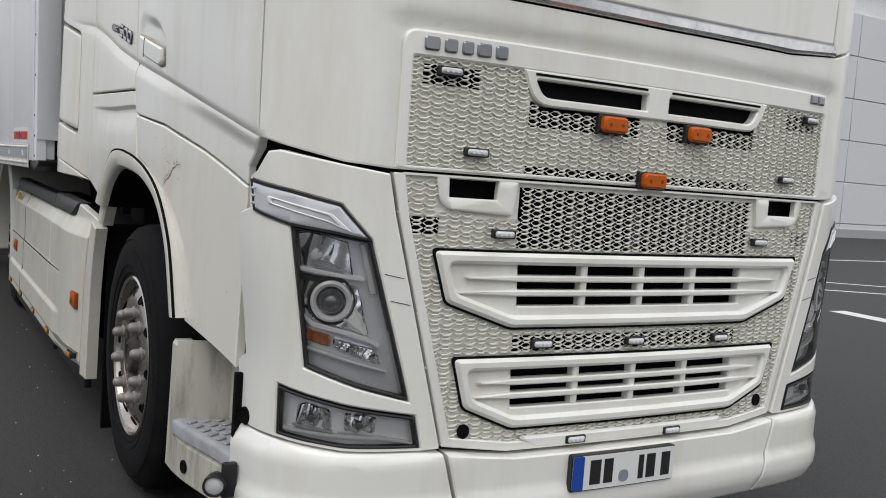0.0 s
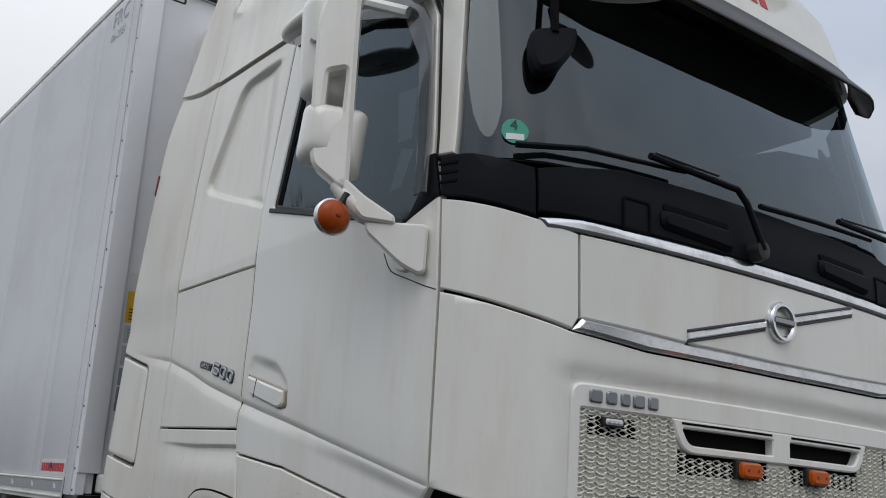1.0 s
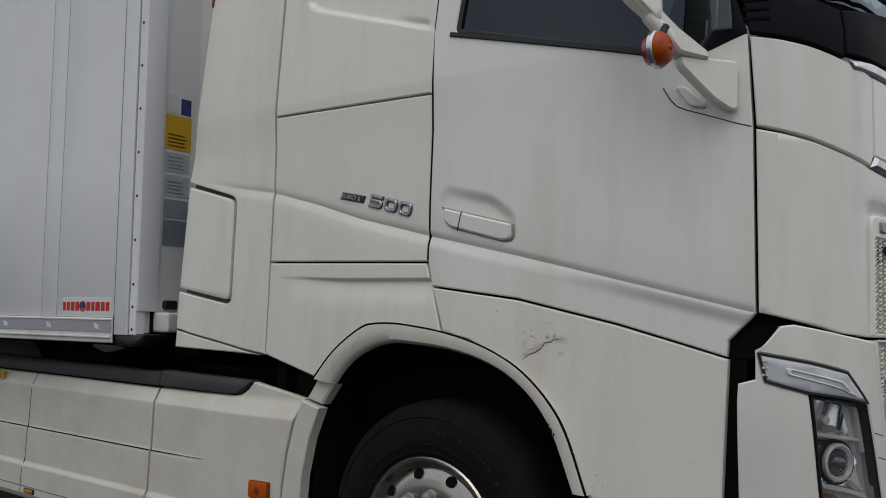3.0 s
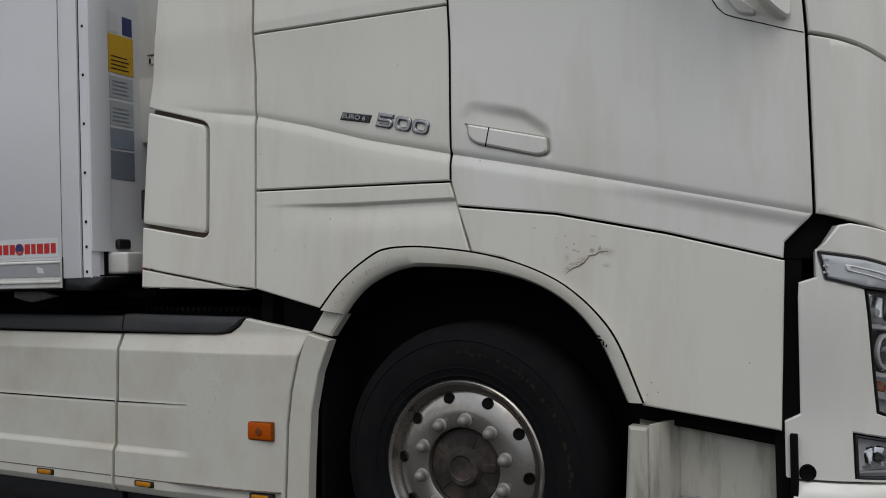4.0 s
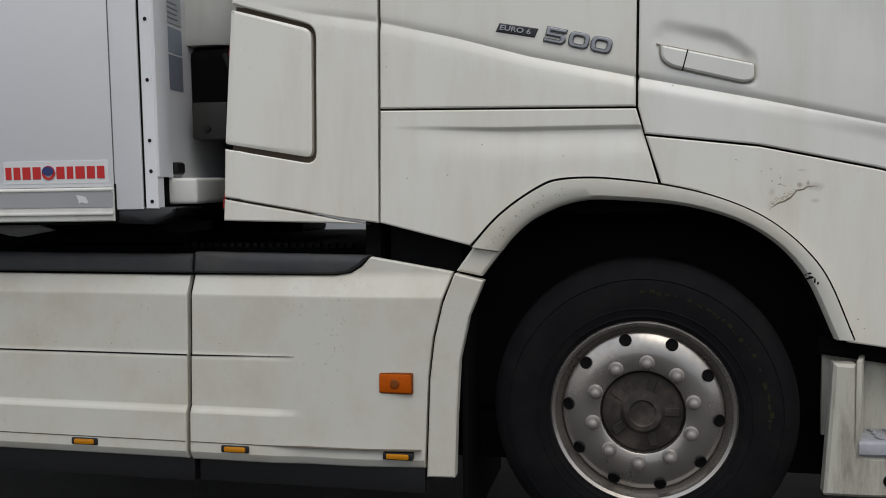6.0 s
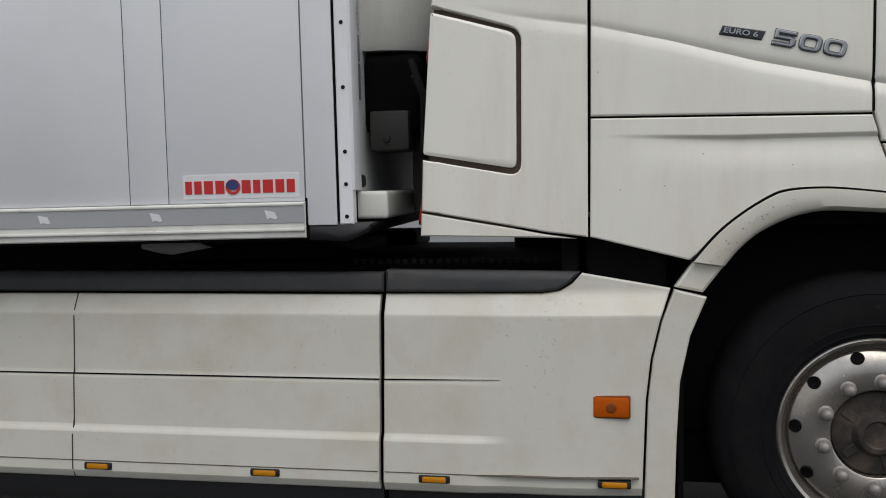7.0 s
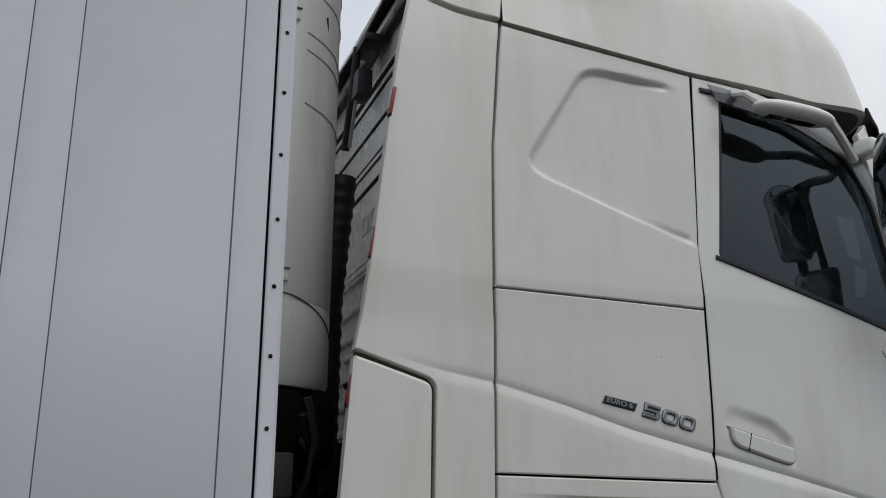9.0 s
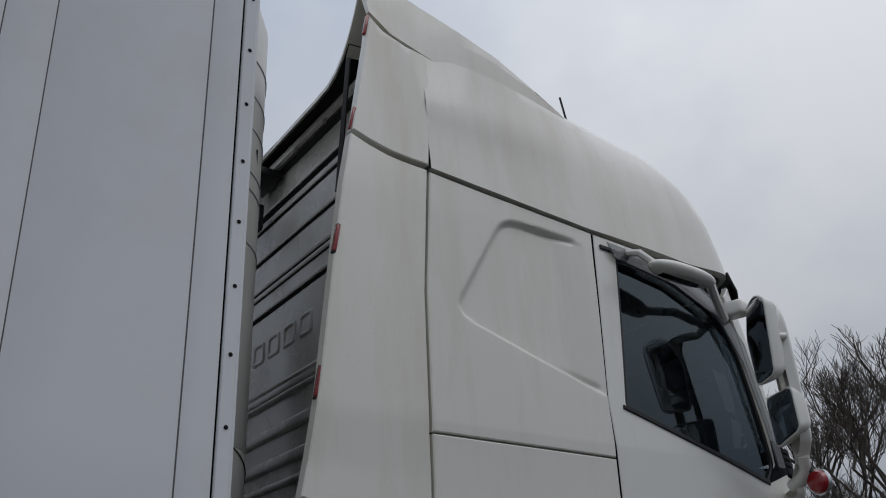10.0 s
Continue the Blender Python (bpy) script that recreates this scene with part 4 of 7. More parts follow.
def lower_grille():
    g = part("lower_grille", sheet(front(inset2(SURROUND, 0.003)), on_skin(0.004), holes=[front([(a, 1.284 if z > 1.2 else z) for a, z in inset2(SURROUND, 0.030)])], step=0.05, edge=0.0035, lip=0.003, depth=0.04), M_PAINT, truck, "white lower front grille")
    openings = rects_holes(LOWER_OPEN) + [front(UPPER_INSERT), front(LOWER_INSERT)]
    boxes = [front(rect(0.545, 0.715, 1.218, 1.278)), front(rect(-0.715, -0.545, 1.218, 1.278))]
    part("grille_backing", sheet(front(inset2(SURROUND, 0.005)), on_skin(-0.0125), holes=openings + boxes, step=0.08, edge=0, depth=0.004), M_MESHWHITE, g)
    # the depth behind the grille is painted as one near-black sheet
    part("grille_shade_sheet", sheet(front(inset2(SURROUND, 0.012)), on_skin(-0.075), step=0.1, edge=0, depth=0.004), M_DARKGAP, g)
    for a in (-0.24, 0.0, 0.24):
        part("radiator_post", sheet(front(rect(a - 0.014, a + 0.014, 1.08, 1.275)), on_skin(-0.055), step=0.2, edge=0.004, lip=0.004, depth=0.02), M_POST, g)
    area, u, l = inset2(SURROUND, 0.016), inset2(UPPER_INSERT, -0.004), inset2(LOWER_INSERT, -0.004)
    plain = [[(0.74, 1.30), (0.73, 1.19), (0.49, 1.175), (0.48, 1.30)], [(-0.74, 1.30), (-0.73, 1.19), (-0.49, 1.175), (-0.48, 1.30)], [(0.40, 0.545), (0.30, 0.50), (-0.30, 0.50), (-0.40, 0.545)]]
    hexmesh("grille_mesh", lambda a, z: inside(area, a, z) and not inside(u, a, z) and not inside(l, a, z) and not any(inside(p, a, z) for p in plain), -0.002, g, M_MESHWHITE)
    # smooth shelves beside the small openings
    for sg in (1, -1):
        shelf = rnd(front([(sg * 0.745, 1.284), (sg * 0.73, 1.215), (sg * 0.70, 1.195), (sg * 0.50, 1.185), (sg * 0.487, 1.284), (sg * 0.553, 1.284), (sg * 0.556, 1.228), (sg * 0.704, 1.228), (sg * 0.707, 1.284)]), [0.004, 0.02, 0.01, 0.01, 0.004, 0.001, 0.002, 0.002, 0.001])
        part("grille_shelf", sheet(shelf, on_skin(0.004), step=0.06, edge=0.004, lip=0.003, depth=0.02), M_PAINT, g)
    part("grille_foot", sheet(rnd(front([(0.42, 0.545), (0.36, 0.507), (-0.36, 0.507), (-0.42, 0.545)]), 0.01), on_skin(0.006), step=0.06, edge=0.008, lip=0.008, depth=0.02), M_PAINT, g)
    # framed slat inserts
    for outline, holes_z, half in ((UPPER_INSERT, (0.925, 1.05), 0.46), (LOWER_INSERT, (0.628, 0.748), 0.455)):
        ins = part("slat_insert", sheet(rnd(front(outline), 0.016), on_skin(0.012), holes=[rnd(front(inset2(outline, 0.034)), 0.02)], step=0.05, edge=0.010, lip=0.010, depth=0.06), M_PAINT, g, "white framed insert with horizontal slats")
        gap = inset2(outline, -0.007)
        part("insert_joint", sheet(rnd(front(gap), 0.016), on_skin(0.0015), holes=[front(inset2(outline, 0.004))], step=0.05, edge=0, depth=0.004), M_DARKGAP, ins)
        z0, z1 = holes_z
        # cheeks left and right of the openings
        inner = inset2(outline, 0.030)
        for sg in (1, -1):
            ch = [(sg * half, z1 + 0.01), (sg * abs(inner[0][0]), inner[0][1]), (sg * abs(inner[1][0]), inner[1][1]), (sg * abs(inner[2][0]), inner[2][1]), (sg * half * 0.98, inner[2][1])]
            part("insert_cheek", sheet(front(ch), on_skin(-0.012), step=0.05, edge=0.004, lip=0.004, depth=0.03), M_PAINT, ins)
        h = (z1 - z0) / 3
        for k in (1, 2):
            z = z0 + k * h
            ends = half + (0.20 if k == 1 else 0.17) * (1 if outline is UPPER_INSERT else 0.65)
            part("slat", sheet(front([(ends, z + 0.002), (half, z + 0.009), (-half, z + 0.009), (-ends, z + 0.002), (-ends, z - 0.002), (-half, z - 0.009), (half, z - 0.009), (ends, z - 0.002)]), on_skin(0.004), step=0.06, edge=0.004, lip=0.004, depth=0.035), M_PAINT, ins)
        part("lower_ledge", sheet(front([(half, z0 + 0.004), (-half, z0 + 0.004), (-half, z0 - 0.03), (half, z0 - 0.03)]), on_skin(-0.002), step=0.06, edge=0.004, lip=0.004, depth=0.03), M_PAINT, ins)
        part("upper_ledge", sheet(front([(half + 0.1, z1 + 0.014), (-half - 0.1, z1 + 0.014), (-half - 0.1, z1 - 0.001), (half + 0.1, z1 - 0.001)]), on_skin(-0.006), step=0.06, edge=0.003, lip=0.003, depth=0.03), M_PAINT, ins)
        for a in (-0.225, 0.0, 0.225):
            part("upright", sheet(front(rect(a - 0.012, a + 0.012, z0 - 0.002, z1 + 0.002)), on_skin(-0.004), step=0.08, edge=0.004, lip=0.004, depth=0.03), M_PAINT, ins)
    for a, z in ((0.605, 0.572), (-0.60, 0.585)):
        part("towing_hole", sheet(front([(a + 0.019 * math.cos(2 * math.pi * k / 20), z + 0.021 * math.sin(2 * math.pi * k / 20)) for k in range(20)]), on_skin(0.0025), step=0.2, edge=0, depth=0.006), M_DARKGAP, g)


lower_grille()

DRL = [(1.262, 1.236), (1.13, 1.216), (1.0, 1.190), (0.918, 1.103), (1.02, 1.118), (1.129, 1.130), (1.243, 1.158)]
LAMP = [(1.124, 1.124), (1.02, 1.114), (0.916, 1.100), (0.785, 0.670), (0.93, 0.708), (1.07, 0.752)]
LAMP_HOLE = [(1.262, 1.236), (1.13, 1.216), (1.0, 1.190), (0.918, 1.103), (0.785, 0.670), (0.93, 0.708), (1.07, 0.752), (1.126, 1.128), (1.243, 1.158)]
FOG = [(1.152, 0.692), (0.95, 0.655), (0.763, 0.625), (0.742, 0.535), (0.95, 0.540), (1.148, 0.556)]


def headlight(left):
    fl = lambda lift=0.0, shape=None: on_skin(lift, lambda s, z: (shape(s, z) if shape else 0.0) - corner_in(s, z), left)
    surround = [(1.275, 1.165), (1.275, 1.240), (1.248, 1.268), (1.208, 1.320), (1.17, 1.326), (1.0, 1.300), (0.876, 1.284), (0.850, 1.167), (0.676, 0.532), (0.742, 0.530), (0.95, 0.535), (1.15, 0.551), (1.372, 0.556), (1.372, 0.728), (1.326, 0.752), (1.325, 1.10), (1.322, 1.150)]
    panel("headlight_surround", front(surround), truck, fl(0.012), step=0.05, gap=0.004, holes=[front(inset2(LAMP_HOLE, -0.003)), front(inset2(FOG, -0.003))], depth=0.05, label="white panel round the headlamp")
    for a0, z0, a1, z1 in ((0.876, 1.014, 0.822, 1.004), (0.855, 0.943, 0.800, 0.932)):
        part("panel_joint", sheet(front([(a0, z0), (a1, z1), (a1, z1 + 0.0016), (a0, z0 + 0.0016)]), fl(0.0135), step=0.1, edge=0, depth=0.002), M_DARKGAP, truck)
    lamp = part("headlamp", sheet(front(inset2(LAMP, 0.002)), fl(0.012), holes=[front(inset2(LAMP, 0.0075))], step=0.05, edge=0.003, lip=0.002, depth=0.03), M_BLACK, truck, "clear headlamp with projector lens")
    part("cover", sheet(front(inset2(LAMP, 0.004)), fl(0.008), step=0.06, edge=0, depth=0.003), M_LENS, lamp).visible_shadow = False
    part("bowl", sheet(front(inset2(LAMP, 0.004)), fl(-0.030), step=0.08, edge=0, depth=0.004), M_LAMPBOWL, lamp)
    def waves(depth, per, tilt=0.0):
        return lambda s, z: depth * math.sin(per * (s + tilt * z)) + depth * 0.6 * math.sin(per * 0.43 * (s * 0.6 + z))
    def P(a, z, o):
        p = skin(MID + a, z, o - corner_in(MID + a, z))
        return Vector((-p.x, p.y, p.z)) if left else p
    def facing(a, z, o):
        d = (P(a, z, o + 0.1) - P(a, z, o)).normalized()
        return Matrix.Translation(P(a, z, o)) @ (-d).to_track_quat("X", "Z").to_matrix().to_4x4()
    # chrome pockets
    part("high_beam_pocket", sheet(rnd(front([(1.117, 1.108), (1.08, 1.113), (0.977, 1.092), (0.957, 1.000), (1.0, 1.010), (1.104, 1.020)]), 0.008), fl(-0.022, waves(0.004, 95, 0.3)), step=0.006, edge=0.003, lip=0.003, depth=0.01), M_SILVER, lamp)
    part("low_beam_pocket", sheet(rnd(front([(1.105, 0.998), (0.985, 0.986), (0.940, 0.972), (0.900, 0.842), (0.985, 0.862), (1.056, 0.872), (1.094, 0.908)]), 0.012), fl(-0.022, waves(0.005, 70, 0.8)), step=0.006, edge=0.003, lip=0.003, depth=0.01), M_SILVER, lamp)
    part("pocket_ring", turned(lathe([(0.058, -0.02), (0.060, 0.002), (0.0635, 0.002), (0.065, -0.02)], 36), facing(1.011, 0.932, -0.012)), M_BLACK, lamp)
    part("projector_ring", turned(lathe([(0.036, -0.03), (0.040, 0.004), (0.048, 0.012), (0.055, 0.008), (0.058, -0.03)], 36), facing(1.011, 0.932, -0.012)), M_GREYLAMP, lamp)
    part("projector", turned(lathe([(0, 0.020), (0.014, 0.018), (0.026, 0.011), (0.036, 0), (0.04, -0.02)], 28), facing(1.011, 0.932, -0.010)), M_MIRRORDARK, lamp)
    part("high_beam_bulb", turned(lathe([(0, 0.02), (0.012, 0.017), (0.016, 0.0), (0.016, -0.03)], 16), facing(1.061, 1.052, -0.02)), M_LAMPWHITE, lamp)
    part("high_beam_shade", sheet(rnd(front([(1.075, 1.045), (1.02, 1.036), (0.985, 1.012), (1.07, 1.022)]), 0.004), fl(-0.012), step=0.03, edge=0.004, lip=0.004, depth=0.02), M_DARKLAMP, lamp)
    part("pocket_shadow", sheet(rnd(front([(1.10, 1.000), (0.99, 0.990), (0.985, 0.978), (1.06, 0.980), (1.10, 0.985)]), 0.004), fl(-0.014), step=0.05, edge=0.002, lip=0.002, depth=0.01), M_BLACK, lamp)
    part("brow", sheet(rnd(front([(1.112, 1.022), (0.997, 1.008), (0.925, 0.998), (0.925, 0.988), (0.997, 0.996), (1.112, 1.008)]), 0.004), fl(-0.006), step=0.05, edge=0.003, lip=0.003, depth=0.025), M_GREYLAMP, lamp)
    part("reflector_wing", sheet(rnd(front([(0.985, 0.885), (0.955, 0.90), (0.945, 0.93), (0.928, 0.90), (0.903, 0.842), (0.94, 0.852)]), 0.008), fl(-0.008), step=0.03, edge=0.010, lip=0.010, depth=0.02), M_PLATE, lamp)
    part("sweep", sheet(front([(1.104, 0.910), (1.058, 0.874), (0.987, 0.860), (0.902, 0.841), (0.870, 0.822), (0.872, 0.808), (0.902, 0.825), (0.987, 0.846), (1.06, 0.858), (1.100, 0.893)]), fl(-0.006), step=0.03, edge=0.003, lip=0.003, depth=0.025), M_GREYLAMP, lamp)
    part("indicator", sheet(rnd(front([(1.079, 0.853), (1.009, 0.838), (1.007, 0.807), (1.077, 0.821)]), 0.008), fl(-0.014, waves(0.003, 300)), step=0.006, edge=0.004, lip=0.004, depth=0.02), M_INDICATOR, lamp, "unlit amber indicator")
    part("indicator_reflector", sheet(rnd(front([(1.001, 0.832), (0.881, 0.807), (0.858, 0.764), (0.922, 0.781), (0.999, 0.805)]), 0.006), fl(-0.016, waves(0.005, 260, 0.5)), step=0.006, edge=0.004, lip=0.004, depth=0.02), M_SILVER, lamp)
    part("light_guide", sheet(rnd(front([(1.076, 0.808), (0.846, 0.750), (0.846, 0.742), (1.076, 0.798)]), 0.003), fl(-0.006), step=0.05, edge=0.003, lip=0.003, depth=0.02), M_LAMPWHITE, lamp)
    part("outer_guide", sheet(rnd(front([(0.948, 1.092), (0.928, 1.090), (0.885, 0.955), (0.905, 0.955)]), 0.004), fl(-0.012), step=0.05, edge=0.004, lip=0.004, depth=0.02), M_LAMPWHITE, lamp)
    part("inner_bezel", sheet(front([(0.918, 1.088), (0.908, 1.086), (0.79, 0.686), (0.80, 0.688)]), fl(-0.004), step=0.05, edge=0.002, lip=0.002, depth=0.03), M_DARKLAMP, lamp)
    # daytime light strip
    drl = part("daytime_light", sheet(front(inset2(DRL, 0.001)), fl(0.018), step=0.04, edge=0.008, lip=0.006, depth=0.05), M_DRL, truck, "grey translucent daytime light strip")
    part("strip_frame", sheet(front(inset2(DRL, -0.003)), fl(0.0165), holes=[front(inset2(DRL, 0.004))], step=0.04, edge=0, depth=0.01), M_BLACK, drl)
    part("light_bar", sheet(rnd(front([(1.195, 1.200), (1.02, 1.165), (0.965, 1.12), (1.02, 1.140), (1.19, 1.180)]), 0.008), fl(0.022), holes=[rnd(front([(1.18, 1.193), (1.03, 1.160), (0.995, 1.132), (1.03, 1.147), (1.18, 1.182)]), 0.006)], step=0.05, edge=0.002, lip=0.002, depth=0.006), M_PLATE, drl)
    for k in range(3):
        for j in range(2):
            part("diode", turned(lathe([(0, 0.003), (0.003, 0.002), (0.004, 0)], 10), facing(1.249 - j * 0.009, 1.176 + k * 0.020, 0.019)), M_LAMPWHITE, drl)
    # fog lamp
    fog = part("fog_lamp", sheet(front(inset2(FOG, 0.002)), fl(0.014), holes=[rnd(front(inset2(FOG, 0.0095)), 0.006)], step=0.05, edge=0.003, lip=0.002, depth=0.02), M_BLACK, truck, "low clear fog lamp in a black frame")
    part("cover", sheet(front(inset2(FOG, 0.006)), fl(0.010), step=0.06, edge=0, depth=0.003), M_LENS, fog).visible_shadow = False
    part("bowl", sheet(front(inset2(FOG, 0.006)), fl(-0.018), step=0.06, edge=0, depth=0.004), M_GREYLAMP, fog)
    part("shelf", sheet(rnd(front([(1.132, 0.572), (0.96, 0.566), (0.855, 0.562), (0.76, 0.545), (0.76, 0.551), (0.855, 0.570), (0.96, 0.574), (1.132, 0.580)]), 0.002), fl(0.0), step=0.05, edge=0, depth=0.02), M_LAMPWHITE, fog)
    for outline, a, z in (([(1.099, 0.640), (1.06, 0.652), (0.995, 0.638), (0.984, 0.582), (1.093, 0.592)], 1.045, 0.613), ([(0.957, 0.632), (0.90, 0.632), (0.862, 0.620), (0.855, 0.575), (0.954, 0.582)], 0.915, 0.602)):
        part("reflector", sheet(rnd(front(outline), 0.010), fl(-0.012, waves(0.006, 150, 0.2)), step=0.006, edge=0.004, lip=0.004, depth=0.02), M_SILVER, fog)
        part("bulb", turned(lathe([(0, 0.012), (0.009, 0.010), (0.014, 0.0), (0.018, -0.008)], 16), facing(a, z, -0.006)), M_MIRRORDARK, fog)
        part("pocket_edge", sheet(front([(a + 0.058, z - 0.022), (a - 0.060, z - 0.032), (a - 0.060, z - 0.037), (a + 0.058, z - 0.028)]), fl(-0.004), step=0.05, edge=0, depth=0.01), M_DARKLAMP, fog)


M_MIRRORDARK = mat("projector_glass", (0.05, 0.055, 0.06), 0.05, spec=0.9, coat=1.0)
M_INDICATOR = mat("indicator_orange", (0.30, 0.09, 0.03), 0.2, vary=0.4, scale=80, coat=0.5)
M_DRL = mat("daytime_grey_lens", (0.53, 0.55, 0.58), 0.18, vary=0.1, scale=18, coat=0.6)
headlight(False)
headlight(True)


def bumper():
    def shape(s, z):
        return 0.022 * ease((0.55 - z) / 0.05) + 0.012 * ease((0.40 - z) / 0.03) - 0.03 * ease((0.33 - z) / 0.08)
    for left in (False, True):
        f = on_skin(0.012, lambda s, z: shape(s, z) - corner_in(s, z), left)
        panel("bumper_corner", front([(0.672, 0.520), (0.742, 0.526), (0.95, 0.530), (1.15, 0.545), (1.335, 0.550), (1.352, 0.535), (1.352, 0.262), (0.60, 0.262)]), truck, f, M_PAINT, step=(0.05, 0.02), gap=0.003, depth=0.06, label="white bumper corner")
    panel("bumper_middle", front([(0.666, 0.520), (0.45, 0.497), (-0.45, 0.497), (-0.666, 0.520), (-0.596, 0.262), (0.596, 0.262)]), truck, on_skin(0.012, shape), M_PAINT, step=(0.06, 0.02), gap=0.003, depth=0.06, label="white middle of the front bumper")
    # plate: a blue end and dark bars for the characters
    pf = on_skin(0.054)
    plate = part("number_plate", sheet(rnd(front(rect(-0.155, 0.256, 0.376, 0.488)), 0.008), pf, step=0.1, edge=0.003, lip=0.002, depth=0.05), M_INK, truck, "white number plate with a blue end")
    part("plate_face", sheet(rnd(front(rect(-0.151, 0.252, 0.380, 0.484)), 0.006), on_skin(0.056), step=0.1, edge=0, depth=0.003), M_PLATE, plate)
    part("plate_end", sheet(rnd(front(rect(0.212, 0.252, 0.380, 0.484)), 0.006), on_skin(0.0575), step=0.1, edge=0, depth=0.003), M_BLUE, plate)
    for a, w in ((0.168, 0.040), (0.118, 0.034), (-0.012, 0.020), (-0.052, 0.036), (-0.115, 0.036)):
        part("plate_bar", sheet(front(rect(a - w / 2, a + w / 2, 0.395, 0.470)), on_skin(0.0575), step=0.1, edge=0, depth=0.003), M_INK, plate)
    part("plate_seal", sheet(rnd(front(rect(0.038, 0.076, 0.392, 0.43)), 0.018), on_skin(0.0575), step=0.1, edge=0, depth=0.003), M_LABELGREY, plate)


bumper()


# ---- wheels ----
def wheel(parent, y, name, label):
    """Tyre, aluminium rim with hand holes, ten nuts with covers and the hub; built round the axle's end."""
    w = new(name)
    w.parent = parent
    w.matrix_world = pose(-1.199, y, 0.507)
    tagged(w, label)
    prof = [(0.292, -0.02), (0.300, 0.010), (0.318, 0.016), (0.321, 0.020), (0.325, 0.0185), (0.33, 0.020), (0.347, 0.0225), (0.349, 0.0255), (0.352, 0.0235), (0.38, 0.026), (0.43, 0.022), (0.444, 0.0168), (0.446, 0.0195), (0.450, 0.0150), (0.468, 0.006), (0.492, -0.015), (0.503, -0.045), (0.507, -0.10), (0.507, -0.23), (0.492, -0.31), (0.43, -0.34), (0.30, -0.33)]
    part("tyre", lathe(prof, 96), M_TYRE, w, "worn black tyre")
    rng = random.Random(19)
    a = 92.0
    while a > -4:      # worn yellow paint marks, broken along the sidewall
        d = rng.uniform(1.2, 4.2)
        r0 = 0.402 + rng.uniform(-0.005, 0.005)
        h = rng.uniform(0.004, 0.009)
        bm = bmesh.new()
        n = 5
        ring = []
        for j in range(n + 1):
            u = radians(a - d * j / n)
            half_w = h * rng.uniform(0.45, 1.1) * (0.4 if j in (0, n) else 1.0)
            ring.append([bm.verts.new((-0.0268, -r * math.cos(u), r * math.sin(u))) for r in (r0 - half_w, r0 + half_w)])
        for p, q in zip(ring, ring[1:]):
            bm.faces.new((p[0], p[1], q[1], q[0]))
        part("chalk_mark", bm, M_TYREMARK, w)
        a -= d + rng.choice((0.3, 0.8, 1.5, 5.0))
    # rim: flange, well, disc with ten hand holes
    part("rim", lathe([(0.302, -0.01), (0.306, 0.012), (0.300, 0.018), (0.290, 0.012), (0.283, -0.012), (0.272, -0.020), (0.268, -0.03), (0.262, -0.012), (0.235, 0.004), (0.212, 0.010), (0.195, 0.012), (0.146, 0.012), (0.140, 0.008), (0.136, -0.03)], 80), M_RIM, w, "silver aluminium rim with ten round holes")
    part("hub", lathe([(0.140, -0.03), (0.132, -0.010), (0.118, -0.004), (0.075, -0.002), (0.066, 0.012), (0.060, 0.022), (0.045, 0.026), (0.040, 0.020), (0, 0.021)], 40), M_HUB, w, "brown dusty hub")
    for k in range(5):
        a = 2 * math.pi * k / 5 + 0.3
        one = turned(box(-0.0005, 0.02, -0.016, 0.016, 0.062, 0.122, 0.004, 1), Matrix.Rotation(a, 4, "X"))
        part("hub_rib", one, M_HUB, w)
    for k in range(10):
        a = 2 * math.pi * (k + 0.12) / 10
        m = Matrix.Rotation(a, 4, "X") @ Matrix.Translation((0, 0, 0.1675))
        nut = turned(lathe([(0, 0.054), (0.010, 0.052), (0.0165, 0.046), (0.0195, 0.036), (0.020, 0.018), (0.0255, 0.014), (0.026, 0.006)], 12), m)
        part("wheel_nut", nut, M_NUT, w)
        m = Matrix.Rotation(a + math.pi / 10, 4, "X") @ Matrix.Translation((-0.001, 0, 0.246)) @ Matrix.Rotation(radians(30), 4, "Y")
        part("hand_hole", turned(lathe([(0, 0.004), (0.0165, 0.004), (0.019, 0.0055), (0.021, 0.002)], 20), m), M_DARKGAP, w)
    return w


wheel(truck, 0.068, "front_wheel", "front wheel with a silver rim and a black tyre")


def soft_line(points, n=5):
    """More points on a soft curve through the given ones."""
    p = [Vector(v) for v in points]
    p = [2 * p[0] - p[1]] + p + [2 * p[-1] - p[-2]]
    out = []
    for a, b, c, d in zip(p, p[1:], p[2:], p[3:]):
        for k in range(n):
            t = k / n
            q = 0.5 * (2 * b + (c - a) * t + (2 * a - 5 * b + 4 * c - d) * t * t + (3 * b - a - 3 * c + d) * t ** 3)
            out.append((q.x, q.y))
    return out + [tuple(points[-1])]


def arch_in(y):
    """How far the arch lip is drawn in towards the front."""
    return float(np.interp(y, [-0.6, -0.3, 0.0, 0.3, 0.65], [0.048, 0.042, 0.030, 0.018, 0.012]))


